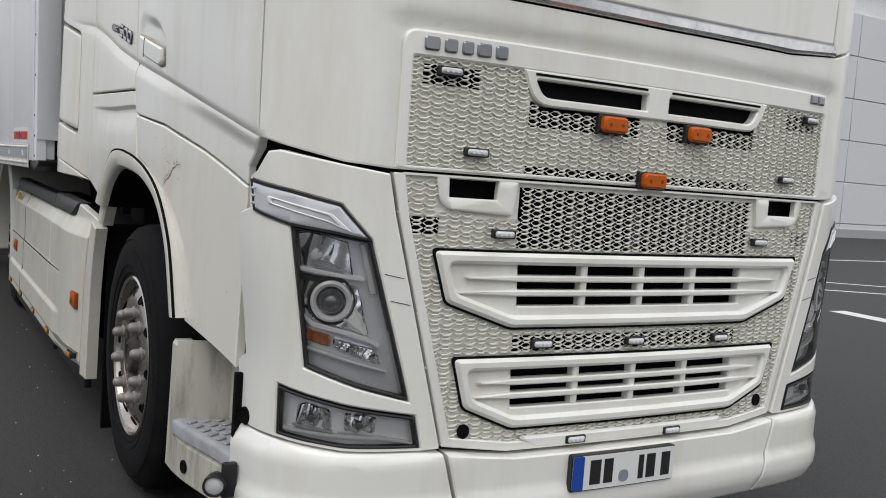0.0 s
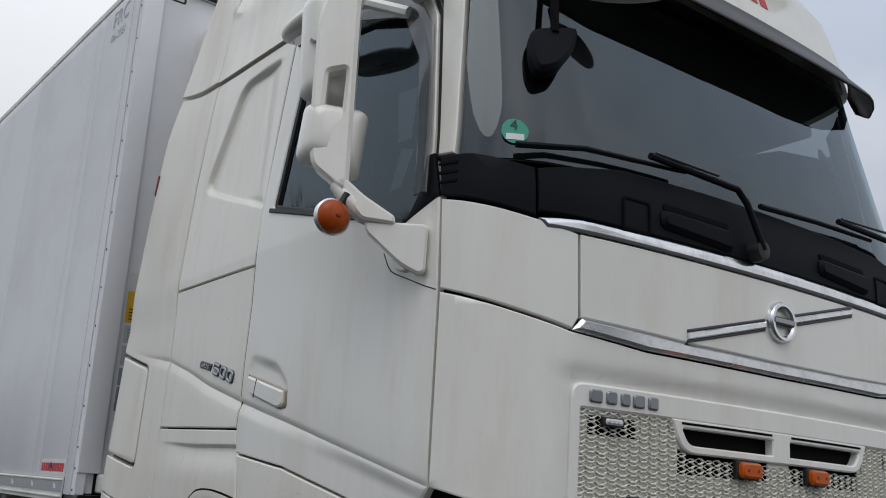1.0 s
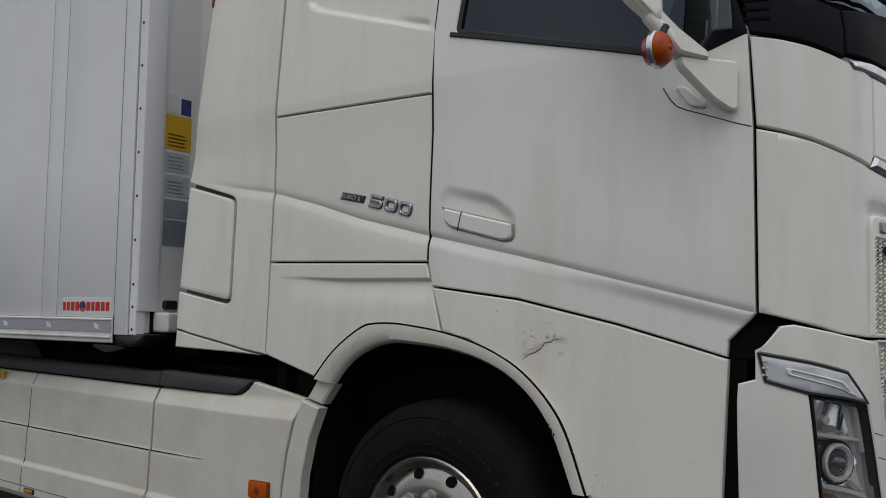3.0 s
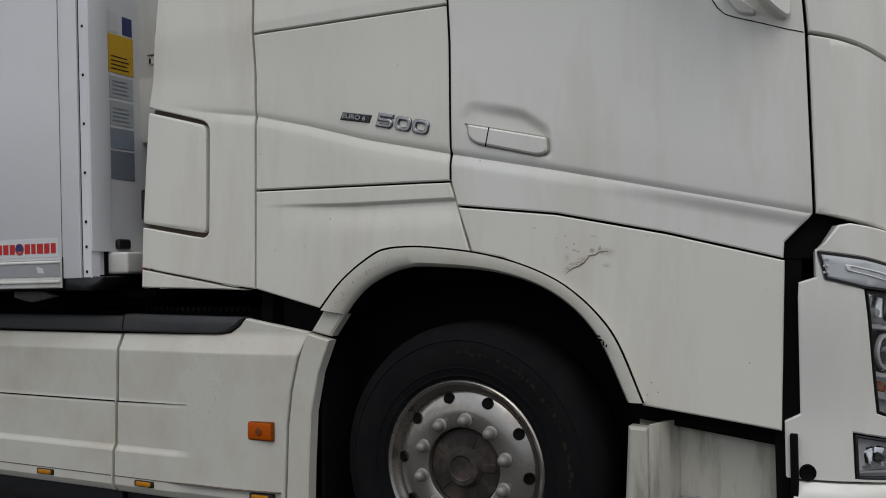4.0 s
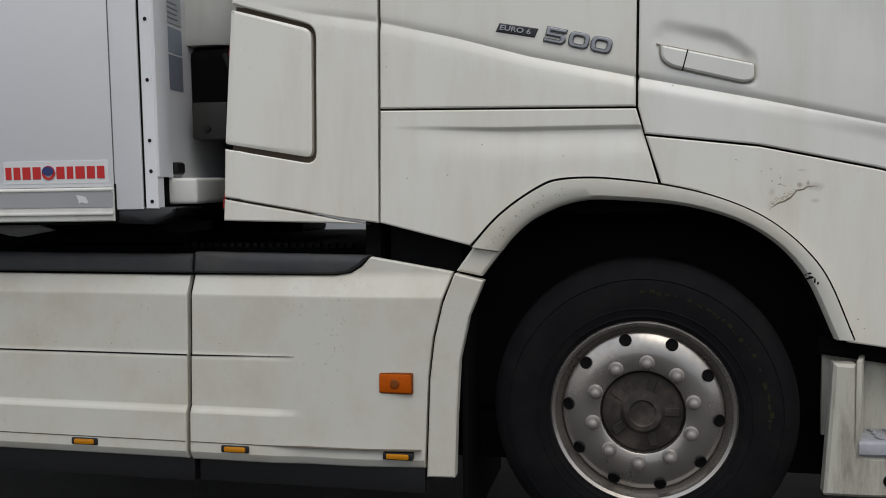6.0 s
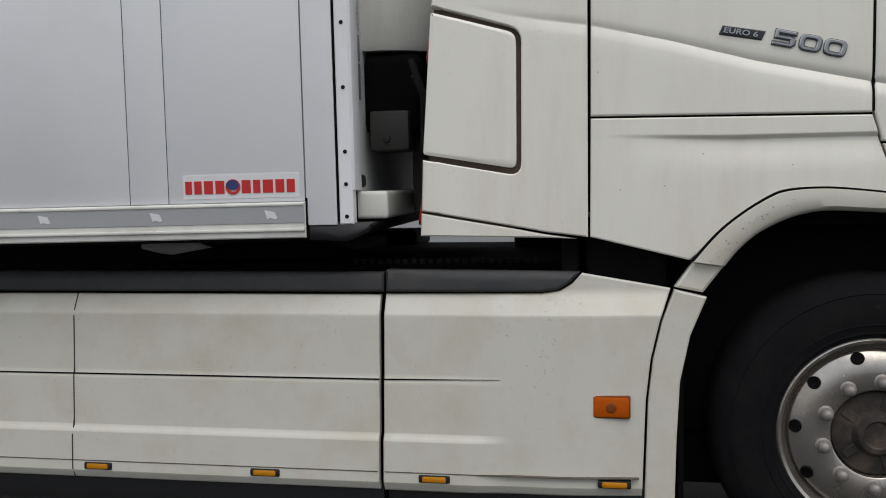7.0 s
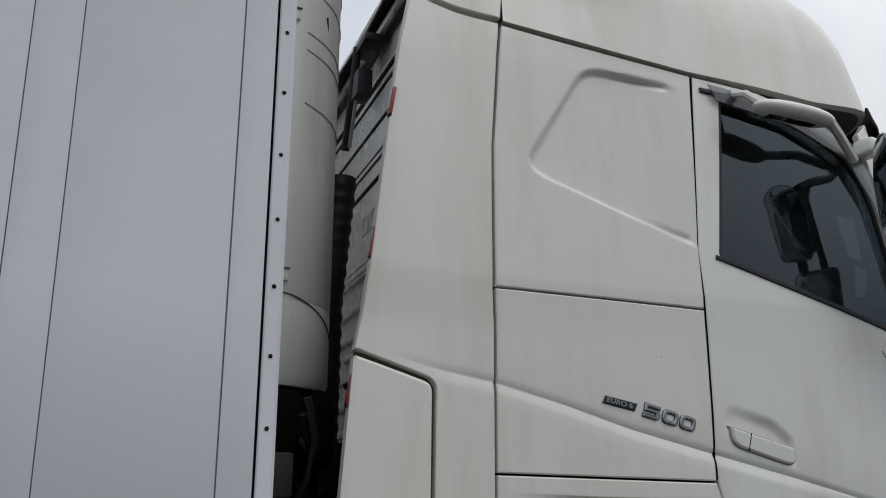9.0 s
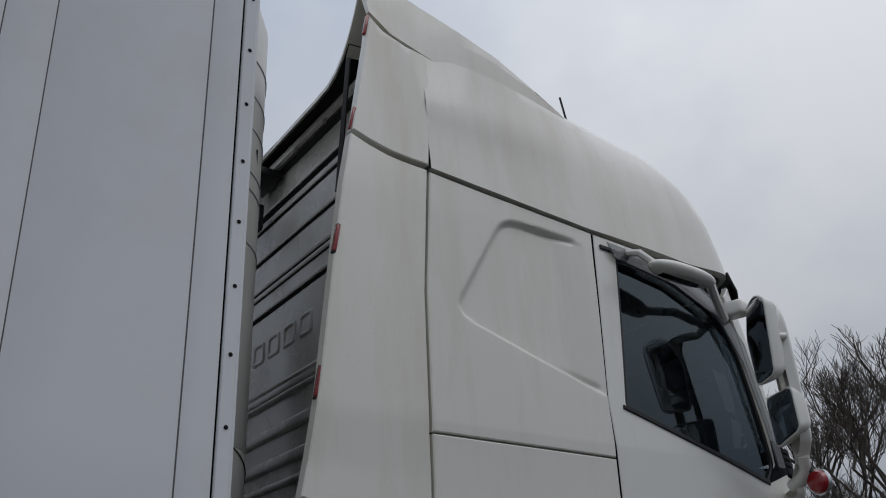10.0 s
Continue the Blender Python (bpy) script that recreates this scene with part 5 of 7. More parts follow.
def front_arch():
    outer = [(0.630, 1.057), (0.553, 1.144), (0.478, 1.206), (0.395, 1.257), (0.343, 1.274), (0.261, 1.280), (0.171, 1.276), (0.014, 1.257), (-0.121, 1.226), (-0.234, 1.182), (-0.326, 1.127), (-0.417, 1.046), (-0.485, 0.95), (-0.561, 0.768)]
    inner = [(0.533, 1.043), (0.495, 1.09), (0.44, 1.14), (0.378, 1.175), (0.32, 1.198), (0.245, 1.213), (0.155, 1.212), (-0.003, 1.20), (-0.12, 1.178), (-0.22, 1.142), (-0.30, 1.094), (-0.372, 1.03), (-0.435, 0.94), (-0.511, 0.768)]
    outer, inner = [soft_line([(y - 0.014 * ease((-0.05 - y) / 0.3), z) for y, z in line]) for line in (outer, inner)]
    bm = bmesh.new()
    rows = []
    for o, i in zip(outer, inner):
        o, i = Vector(o), Vector(i)
        o = o + (o - i).normalized() * 0.006
        ring = []
        for t, x in ((0.0, -1.15), (0.0, -1.272), (0.06, -1.279), (0.4, -1.282), (0.80, -1.277), (0.96, -1.264), (1.0, -1.245)):
            p = o.lerp(i, t)
            ring.append(bm.verts.new((x + (arch_in(o.x) if x < -1.22 else 0.0), p.x, p.y)))
        rows.append(ring)
    for a, b in zip(rows, rows[1:]):
        for k in range(len(a) - 1):
            bm.faces.new((a[k], a[k + 1], b[k + 1], b[k]))
    bm.faces.new(rows[0])
    bm.faces.new(rows[-1][::-1])
    bmesh.ops.recalc_face_normals(bm, faces=bm.faces[:])
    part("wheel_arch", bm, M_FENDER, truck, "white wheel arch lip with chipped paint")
    bm = bmesh.new()
    rows = [[bm.verts.new((-1.2452 + arch_in(o[0]), i[0], i[1])), bm.verts.new((-1.05, i[0] + (i[0] - o[0]) * 0.05, i[1] + (i[1] - o[1]) * 0.05))] for o, i in zip(outer, inner)]
    for a, b in zip(rows, rows[1:]):
        bm.faces.new((a[0], a[1], b[1], b[0]))
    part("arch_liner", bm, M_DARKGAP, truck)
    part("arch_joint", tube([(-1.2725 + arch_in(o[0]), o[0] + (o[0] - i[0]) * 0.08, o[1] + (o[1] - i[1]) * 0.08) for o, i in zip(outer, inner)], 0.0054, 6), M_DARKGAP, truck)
    # rear foot of the arch, and near-black slabs painted as shade behind the wheel
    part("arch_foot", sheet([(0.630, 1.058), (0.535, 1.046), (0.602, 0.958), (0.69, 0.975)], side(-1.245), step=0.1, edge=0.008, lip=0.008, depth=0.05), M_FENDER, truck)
    part("wheel_well_shade", box(-1.13, -0.90, -0.50, 0.72, 1.17, 1.23), M_DARKGAP, truck)
    part("well_shade_back", box(-0.93, -0.88, -0.62, 1.0, 0.25, 1.24), M_DARKGAP, truck)


front_arch()


def step_x(y):
    """The outer line of the entry step, drawn in towards the bumper."""
    return -1.212 + 0.064 * ease((-0.58 - y) / 0.46)


def steps():
    part("door_gap_black", sheet([(-0.985, 0.70), (-1.002, 1.25), (-1.065, 1.335), (-1.12, 1.335), (-1.06, 1.24), (-1.034, 0.42), (-0.968, 0.42), (-0.966, 0.69)], on_skin(-0.050), step=0.08, edge=0, depth=0.03), M_DARKGAP, truck)
    part("sill_black", sheet([(-0.50, 0.76), (-0.985, 0.695), (-1.04, 0.695), (-1.04, 0.63), (-0.50, 0.70)], side(-1.085), step=0.2, edge=0, depth=0.05), M_DARKGAP, truck)
    s = part("step_box", box(-1.05, -1.03, -1.06, -0.52, 0.42, 0.72), M_STEPWHITE, truck, "scuffed white entry step recess")
    part("step_rear_cheek", sheet(rnd([(-0.525, 0.69), (-0.592, 0.688), (-0.596, 0.50), (-0.596, 0.392), (-1.012, 0.392), (-1.012, 0.262), (-0.50, 0.262), (-0.515, 0.50)], [0, 0, 0.02, 0.05, 0, 0.01, 0.01, 0.01]), lambda a, b, o: Vector((step_x(a) - o, a, b)), step=0.05, edge=0.010, lip=0.010, depth=0.06), M_STEPWHITE, s)
    part("step_cheek_inner", turned(box(-0.095, 0.095, -0.008, 0.008, 0.39, 0.70, 0.004), pose(-1.122, -0.625, 0, 0, 0, -16)), M_STEPWHITE, s)
    part("step_cheek_front", box(-1.16, -1.03, -1.03, -1.008, 0.42, 0.69, 0.004), M_DARKGAP, s)
    part("step_plate", box(-1.11, -1.06, -1.008, -1.002, 0.515, 0.600, 0.002), M_LABELWHITE, s)
    bm = bmesh.new()
    rows = []
    for k in range(15):
        y = -0.602 - 0.408 * k / 14
        x = step_x(y) - 0.008
        rows.append([bm.verts.new(p) for p in ((-1.03, y, 0.394), (x + 0.012, y, 0.394), (x, y, 0.404), (x, y, 0.434), (x + 0.005, y, 0.443), (x + 0.014, y, 0.447), (-1.03, y, 0.447))])
    for a, b in zip(rows, rows[1:]):
        for k in range(7):
            bm.faces.new((a[k], a[(k + 1) % 7], b[(k + 1) % 7], b[k]))
    bm.faces.new(rows[0])
    bm.faces.new(rows[-1][::-1])
    bmesh.ops.recalc_face_normals(bm, faces=bm.faces[:])
    tread = part("step_tread", bm, M_STEP, s, "grey step with raised grip bars")
    part("step_hole", turned(lathe([(0, 0.003), (0.017, 0.003), (0.020, 0.005), (0.022, 0)], 20), Matrix.Translation((step_x(-0.70) - 0.001, -0.70, 0.318)) @ pose(0, 0, 0, 0, 0, 8)), M_DARKGAP, s)
    for r in range(3):
        for k in range(7):
            y = -0.672 - k * 0.047
            one = turned(box(-0.017, 0.017, -0.009, 0.009, 0, 0.008, 0.003, 1), pose(step_x(y) + 0.030 + r * 0.045, y, 0.446, 0, 0, 25))
            part("grip_bar", one, M_STEP, tread)
    # corner lamp on a bracket
    at = pose(-1.218, -1.075, 0.396, 0, -6, 66) @ Matrix.Scale(0.88, 4)
    lamp = part("corner_lamp", turned(lathe([(0, -0.045), (0.020, -0.042), (0.031, -0.012), (0.036, 0.014), (0.036, 0.030), (0.031, 0.032), (0.029, 0.026)], 24), at), M_BLACK, truck, "small round black work lamp")
    part("lens", turned(lathe([(0, 0.030), (0.016, 0.029), (0.029, 0.024)], 24), at), M_LAMPWHITE, lamp)
    part("bracket", box(-1.200, -1.158, -1.085, -1.060, 0.349, 0.449, 0.008), M_BLACK, lamp)
    part("bracket_arm", tube([(-1.208, -1.06, 0.396), (-1.18, -1.07, 0.398)], 0.012, 8), M_BLACK, lamp)
    part("jack_hole", turned(lathe([(0, 0.003), (0.018, 0.003), (0.022, 0.006), (0.026, 0)], 24), Matrix.Translation(skin(-1.062, 0.574, 0.0125 - corner_in(-1.062, 0.574))) @ pose(0, 0, 0, 0, 0, 20)), M_DARKGAP, truck)


steps()


M_RUSTGAP2 = mat("dusty_groove", (0.10, 0.085, 0.065), 0.8, vary=0.3, scale=20)


# ---- side skirts between the axles ----
def skirt_in(y):
    """How far the skirt's front end is drawn in."""
    return 0.040 * ease((1.10 - y) / 0.45)


def skirts():
    X = -1.312
    def shape(y, z):
        d = -0.034 * min(1.0, max(0.0, (z - 0.886) / 0.075))                       # upper shoulder leans in
        d += 0.014 * min(1.0, max(0.0, (0.489 - z) / 0.024)) * ease((y - 1.2) / 0.16)     # ledge that fades out forwards
        d -= 0.006 * ease((z - 0.670) / 0.004) * ease((y - 1.18) / 0.2)
        d -= 0.030 * min(1.0, max(0.0, (0.326 - z) / 0.05))
        return d
    def fn(a, b, o):
        return Vector((X + skirt_in(a) - o - shape(a, b), a, b))
    front_skirt = [(0.70, 0.972), (0.985, 1.024), (1.016, 0.99), (1.054, 0.967), (1.112, 0.958), (1.638, 0.955), (1.646, 0.292), (0.795, 0.292), (0.782, 0.61), (0.766, 0.745), (0.737, 0.867)]
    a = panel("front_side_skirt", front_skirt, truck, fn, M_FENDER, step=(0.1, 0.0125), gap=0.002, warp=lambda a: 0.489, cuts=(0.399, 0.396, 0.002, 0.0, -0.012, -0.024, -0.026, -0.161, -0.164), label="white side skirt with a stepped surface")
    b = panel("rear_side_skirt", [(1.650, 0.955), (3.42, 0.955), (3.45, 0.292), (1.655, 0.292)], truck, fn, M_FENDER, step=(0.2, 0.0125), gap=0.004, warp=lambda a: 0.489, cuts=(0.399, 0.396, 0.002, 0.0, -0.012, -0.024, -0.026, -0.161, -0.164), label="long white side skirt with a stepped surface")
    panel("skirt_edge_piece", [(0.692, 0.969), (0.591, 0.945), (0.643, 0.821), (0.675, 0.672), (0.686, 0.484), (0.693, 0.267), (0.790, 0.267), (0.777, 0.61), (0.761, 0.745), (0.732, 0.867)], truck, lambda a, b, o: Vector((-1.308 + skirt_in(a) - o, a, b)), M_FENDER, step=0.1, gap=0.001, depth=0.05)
    for y0, y1, par in ((0.80, 1.645, a), (1.655, 3.44, b)):
        part("lower_edge", box(-1.270 + 0.6 * skirt_in(y0), -1.22, y0, y1, 0.20, 0.30, 0.006), M_BLACK, par)
        part("skirt_groove", sheet(rect(y0 + 0.006, y1 - 0.006, 0.3605, 0.3635), lambda a, b, o: Vector((-1.3275 + skirt_in(a) - o, a, b)), step=0.1, edge=0, depth=0.016), M_RUSTGAP2, par)
    part("skirt_groove", sheet([(1.655, 0.668), (3.44, 0.668), (3.44, 0.6725), (1.655, 0.6725)], side(-1.3135), step=0.3, edge=0, depth=0.004), M_DARKGAP, b)
    part("skirt_groove", sheet([(1.25, 0.6755), (1.64, 0.668), (1.64, 0.6725)], side(-1.3135), step=0.3, edge=0, depth=0.004), M_DARKGAP, a)
    part("skirt_joint", sheet([(2.768, 0.955), (2.772, 0.955), (2.785, 0.30), (2.781, 0.30)], lambda a, z, o: fn(a, z, o + 0.0015), step=(0.3, 0.03), edge=0, depth=0.004), M_GREYSTRIP, b)
    # dark rail on top
    for y0, y1 in ((1.06, 1.634), (1.642, 3.42)):
        bm = sheet([(y0 - 0.07 if y0 < 1.5 else y0, 1.026), (y1, 1.035), (y1, 0.962), (y0 + 0.055 if y0 < 1.5 else y0, 0.962)] + ([(1.060, 0.970), (1.022, 0.992)] if y0 < 1.5 else []), lambda a, b, o: Vector((-1.292 + skirt_in(a) - o + 0.25 * max(0, b - 0.99), a, b)), step=0.1, edge=0.008, lip=0.008, depth=0.06)
        part("skirt_rail", bm, M_GREYSTRIP, truck, "dark grey rail along the top of the skirt")
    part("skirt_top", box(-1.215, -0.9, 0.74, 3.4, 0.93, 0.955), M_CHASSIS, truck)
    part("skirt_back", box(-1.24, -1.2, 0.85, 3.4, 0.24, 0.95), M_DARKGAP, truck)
    # side marker reflectors
    for y, par in ((0.893, a), (3.175, b)):
        part("reflector_frame", box(skirt_in(y) - 1.319, skirt_in(y) - 1.30, y - 0.061, y + 0.061, 0.555, 0.629, 0.006), M_BOSS, par)
        r = part("side_reflector", box(skirt_in(y) - 1.325, skirt_in(y) - 1.30, y - 0.057, y + 0.057, 0.560, 0.625, 0.010), M_ORANGEDIM, par, "orange rectangular side reflector")
        part("reflector_boss", turned(lathe([(0, 0.006), (0.014, 0.004), (0.017, 0)], 16), pose(skirt_in(y) - 1.325, y, 0.592)), M_BOSS, r)
    for y, par in ((0.884, a), (1.470, a), (2.06, b), (2.683, b), (3.30, b)):
        m = part("side_marker", box(skirt_in(y) - 1.332, skirt_in(y) - 1.29, y - 0.053, y + 0.053, 0.330, 0.356, 0.006), M_BLACK, par, "small amber side marker lamp")
        part("lens", box(skirt_in(y) - 1.338, skirt_in(y) - 1.30, y - 0.040, y + 0.040, 0.334, 0.352, 0.006), M_AMBER, m)
    lab = part("tank_label", box(-1.315, -1.30, 3.09, 3.145, 0.905, 0.948), M_YELLOW, b)
    for k in range(4):
        part("label_line", box(-1.3162, -1.305, 3.097, 3.138, 0.912 + 0.009 * k, 0.915 + 0.009 * k), M_INK, b)
    # rear mudguard of the drive axle
    bm = bmesh.new()
    rows = []
    cy, cz = 4.22, 0.52
    for k in range(25):
        t = radians(-12 + 204 * k / 24)
        ring = [bm.verts.new((x, cy - r * math.cos(t), cz + r * math.sin(t))) for r, x in ((0.60, -1.30), (0.66, -1.315), (0.70, -1.30), (0.72, -1.25), (0.72, -0.62), (0.60, -0.62))]
        rows.append(ring)
    for p, q in zip(rows, rows[1:]):
        for k in range(6):
            bm.faces.new((p[k], p[(k + 1) % 6], q[(k + 1) % 6], q[k]))
    bmesh.ops.recalc_face_normals(bm, faces=bm.faces[:])
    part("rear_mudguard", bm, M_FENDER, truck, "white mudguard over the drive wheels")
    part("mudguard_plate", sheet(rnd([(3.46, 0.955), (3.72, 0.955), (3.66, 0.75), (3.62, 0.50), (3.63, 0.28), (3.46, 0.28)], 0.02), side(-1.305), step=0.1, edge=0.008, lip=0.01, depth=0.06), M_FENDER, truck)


skirts()
wheel(truck, 4.24, "drive_wheel", "drive wheel under a white mudguard")


# ---- rear air deflectors ----
def deflectors():
    def flare(s, z):
        return shoulder(s, z) * ease((1.42 - s) / 0.45) + 0.055 * ease((s - 0.98) / 0.52)
    rear = [(1.513, 1.146), (1.500, 1.405), (1.468, 1.885), (1.392, 2.288), (1.296, 2.839), (1.207, 3.308)]
    fl = on_skin(0.0, flare)
    main = [(0.962, 1.135), (1.10, 1.153), (1.222, 1.177), (1.368, 1.203), (1.506, 1.228), (1.5005, 1.40)] + rnd([(1.5, 1.40), (1.181, 1.343), (1.177, 1.815), (1.467, 1.893)], [0, 0.04, 0.04, 0])[1:-1] + [(1.467, 1.893)] + rear[3:] + [(1.13, 3.285), (1.04, 3.264), (0.95, 3.25), (0.871, 3.242), (0.929, 2.7), (0.958, 2.158)]
    defl = panel("side_deflector", main, truck, fl, M_CREAM, step=(0.05, 0.03), gap=0.0025, warp=crease, cuts=CREASE_CUTS, label="white air deflector behind the cab", depth=0.04)
    panel("deflector_flap", rnd([(1.468, 1.878), (1.19, 1.806), (1.192, 1.362), (1.499, 1.414)], [0.012, 0.03, 0.03, 0.012]), truck, fl, M_CREAM, step=0.05, gap=0.002, label="white flap in the air deflector", depth=0.04, edge=0.010)
    panel("deflector_foot", [(1.0, 1.133), (1.16, 1.137), (1.511, 1.146), (1.507, 1.224), (1.368, 1.199), (1.222, 1.173), (1.10, 1.149)], truck, on_skin(-0.004, flare), M_CREAM, step=0.05, gap=0.0015, depth=0.04)
    part("flap_back", sheet([(1.49, 1.17), (1.46, 1.89), (1.15, 1.85), (1.15, 1.17)], on_skin(-0.03, flare), step=0.1, edge=0, depth=0.004), M_RUSTGAP, truck)
    # red markers on the rear edge
    def edge_at(z):
        ys, zs = [r[0] for r in rear], [r[1] for r in rear]
        return float(np.interp(z, zs, ys))
    for z in (1.24, 1.77, 2.275, 2.83):
        y = edge_at(z)
        p = skin(y, z, 0.05)
        r = part("red_marker", turned(box(-0.006, 0.012, -0.007, 0.007, -0.050, 0.050, 0.004), Matrix.Translation((p.x + 0.014, p.y - 0.004, p.z)) @ Euler((radians(9), 0, 0)).to_matrix().to_4x4()), M_RED, truck, "red marker lamp on the deflector edge")
        part("red_marker_base", turned(box(-0.003, 0.016, -0.009, 0.004, -0.056, 0.056, 0.003), Matrix.Translation((p.x + 0.014, p.y - 0.002, p.z)) @ Euler((radians(9), 0, 0)).to_matrix().to_4x4()), M_BLACK, r)
    # upper deflector beside the roof
    def up(a, b, o):
        x, y, z = widened(-1.252 * float(np.interp(b, [2.2, 3.2, 3.95], [1.0, 0.945, 0.893])), a, b)
        return Vector((x - 0.055 * ease((a - 0.98) / 0.52) - o, y, z))
    panel("roof_side_deflector", [(1.205, 3.318), (1.13, 3.295), (1.04, 3.274), (0.95, 3.26), (0.868, 3.252), (0.838, 3.54), (0.828, 3.822), (0.93, 3.838), (1.035, 3.878), (1.10, 3.935), (1.125, 3.77)], truck, up, M_CREAM, step=0.06, gap=0.004, depth=0.04)
    for z, y in ((3.38, 1.195), (3.88, 1.112)):
        p = up(y, z, 0)
        part("red_marker", turned(box(-0.006, 0.012, -0.007, 0.007, -0.050, 0.050, 0.004), Matrix.Translation((p.x + 0.014, p.y - 0.004, p.z)) @ Euler((radians(9), 0, 0)).to_matrix().to_4x4()), M_RED, truck, "red marker lamp on the deflector edge")
    panel("roof_side_deflector", [(1.205, 3.318), (0.868, 3.252), (0.828, 3.822), (0.93, 3.838), (1.10, 3.935), (1.125, 3.77)], truck, lambda a, b, o: up(a, b, o) * Vector((-1, 1, 1)), M_CREAM, step=0.06, gap=0.004, depth=0.04)
    # black stays inside
    part("deflector_stay", tube([(-1.095, 1.245, 3.06), (-1.095, 1.204, 3.68)], 0.011, 8), M_BLACK, truck)
    part("deflector_stay", box(-1.14, -1.12, 1.07, 1.12, 1.3, 3.25, 0.006), M_BLACK, truck)
    panel("left_deflector", [(0.966, 1.135), (1.5, 1.2)] + rear[1:] + [(0.874, 3.242), (0.962, 2.158)], truck, on_skin(0.0, flare, True), M_CREAM, step=0.15, gap=0.005, depth=0.04)


M_RUSTGAP = mat("brown_joint", (0.10, 0.075, 0.055), 0.8, vary=0.3, scale=20)
deflectors()


# ---- roof ----
def roof():
    bm = bmesh.new()
    zs = [3.155, 3.2, 3.26, 3.32, 3.38, 3.44, 3.5, 3.56, 3.62, 3.68, 3.73, 3.78, 3.82, 3.86, 3.89, 3.92, 3.94, 3.95]
    ss = [0.862 - (0.862 - MID) * 2 * k / 90 for k in range(91)]
    rings = []
    for z in zs:
        ring = []
        for s in ss:
            zz = z
            if z < 3.3:      # the lower rim follows the side seam
                y = max(-1.4, s if s > MID else 2 * MID - s)
                base = float(np.interp(y, [-2.4, -1.2, -0.75, -0.4, 0.0, 0.3, 0.862], [3.215, 3.19, 3.165, 3.176, 3.18, 3.20, 3.246]))
                zz = base + (z - 3.155) * (3.3 - base) / (3.3 - 3.155)
            v = bm.verts.new(skin(s, zz, 0.012 if z < 3.9 else 0.0))
            v.co.z += 0.07 * ease((v.co.y + 0.5) / 1.2) * ease((zz - 3.5) / 0.32)      # the roof climbs a little to the rear
            keep = ease((v.co.y + 0.25) / 0.85) * ease((zz - 3.4) / 0.2) * (1 - ease((zz - 3.77) / 0.07))      # and its sides stay upright there, up into the fins
            upright = math.copysign(1.252 * float(np.interp(zz, [2.2, 3.2, 3.95], [1.0, 0.945, 0.893])) + 0.012 + 0.036 * swell(v.co.y, zz) - 0.03 * ease((zz - 3.5) / 0.25), v.co.x)
            v.co.x += (upright - v.co.x) * keep
            ring.append(v)
        rings.append(ring)
    for a, b in zip(rings, rings[1:]):
        for k in range(90):
            bm.faces.new((a[k], a[k + 1], b[k + 1], b[k]))
    bm.faces.new(rings[-1])
    # returned lower rim
    low = [bm.verts.new(v.co * 0.96 + Vector((0, 0.04 * v.co.y, 0.04 * v.co.z))) for v in rings[0]]
    for k in range(90):
        bm.faces.new((low[k], low[k + 1], rings[0][k + 1], rings[0][k]))
    bmesh.ops.recalc_face_normals(bm, faces=bm.faces[:])
    top = part("high_roof", bm, M_CREAM, truck, "white high roof of the cab")
    # spoiler over the roof's rear: low in the middle, with raised fins at its sides
    stations = ((-0.20, 3.84, 0.0, 0.95, 3.76), (0.0, 3.87, 0.0, 1.03, 3.76), (0.18, 3.89, 0.03, 1.07, 3.78), (0.42, 3.89, 0.11, 1.103, 3.78), (0.64, 3.88, 0.18, 1.114, 3.78), (0.84, 3.86, 0.25, 1.118, 3.832), (1.0, 3.83, 0.33, 1.122, 3.876), (1.10, 3.80, 0.40, 1.128, 3.945))
    shares = [0.975, 0.95, 0.92, 0.88, 0.83, 0.77, 0.7, 0.6, 0.4, 0.2]
    def hollow(t, zc, rise):
        return zc + rise * max(0.0, (abs(t) - 0.6) / 0.4) ** 3
    bm = bmesh.new()
    rows = []
    for y, zc, rise, w, foot in stations:
        wt = w - 0.10 * rise
        half = [(w, foot), (w - 0.05 * rise, zc + rise * 0.5), (wt, zc + rise - 0.008), (wt - 0.008, zc + rise), (wt - 0.016, zc + rise - 0.006)] + [((wt - 0.020) * t, hollow(t, zc, rise)) for t in shares]
        below = [((wt - 0.020) * t, hollow(t, zc, rise) - 0.02) for t in shares[::-1]] + [(w - 0.022, foot)]
        ring = half + [(0.0, zc)] + [(-x, z) for x, z in half[::-1]] + [(-x, z) for x, z in below[::-1]] + [(0.0, zc - 0.02)] + below
        rows.append([bm.verts.new(widened(x, y, z)) for x, z in ring])
    n = len(rows[0])
    for a, b in zip(rows, rows[1:]):
        for k in range(n):
            bm.faces.new((a[k], a[(k + 1) % n], b[(k + 1) % n], b[k]))
    bm.faces.new(rows[0])
    bm.faces.new(rows[-1][::-1])
    bmesh.ops.recalc_face_normals(bm, faces=bm.faces[:])
    spoiler = part("roof_spoiler", bm, M_CREAM, top, "white roof spoiler with raised side fins")
    # added dark sheet: the shade under the spoiler is put into its colour
    bm = bmesh.new()
    rows = []
    for y, zc, rise, w, foot in stations[4:]:
        wt = w - 0.10 * rise
        rows.append([bm.verts.new(widened((wt - 0.026) * t, y - 0.008, hollow(t, zc, rise) - 0.026)) for t in shares + [0.0] + [-q for q in shares[::-1]]])
    for a, b in zip(rows, rows[1:]):
        for k in range(len(a) - 1):
            bm.faces.new((a[k], a[k + 1], b[k + 1], b[k]))
    part("spoiler_shade_sheet", bm, M_CHASSIS, spoiler, "dark sheet under the spoiler that stands for its shade")
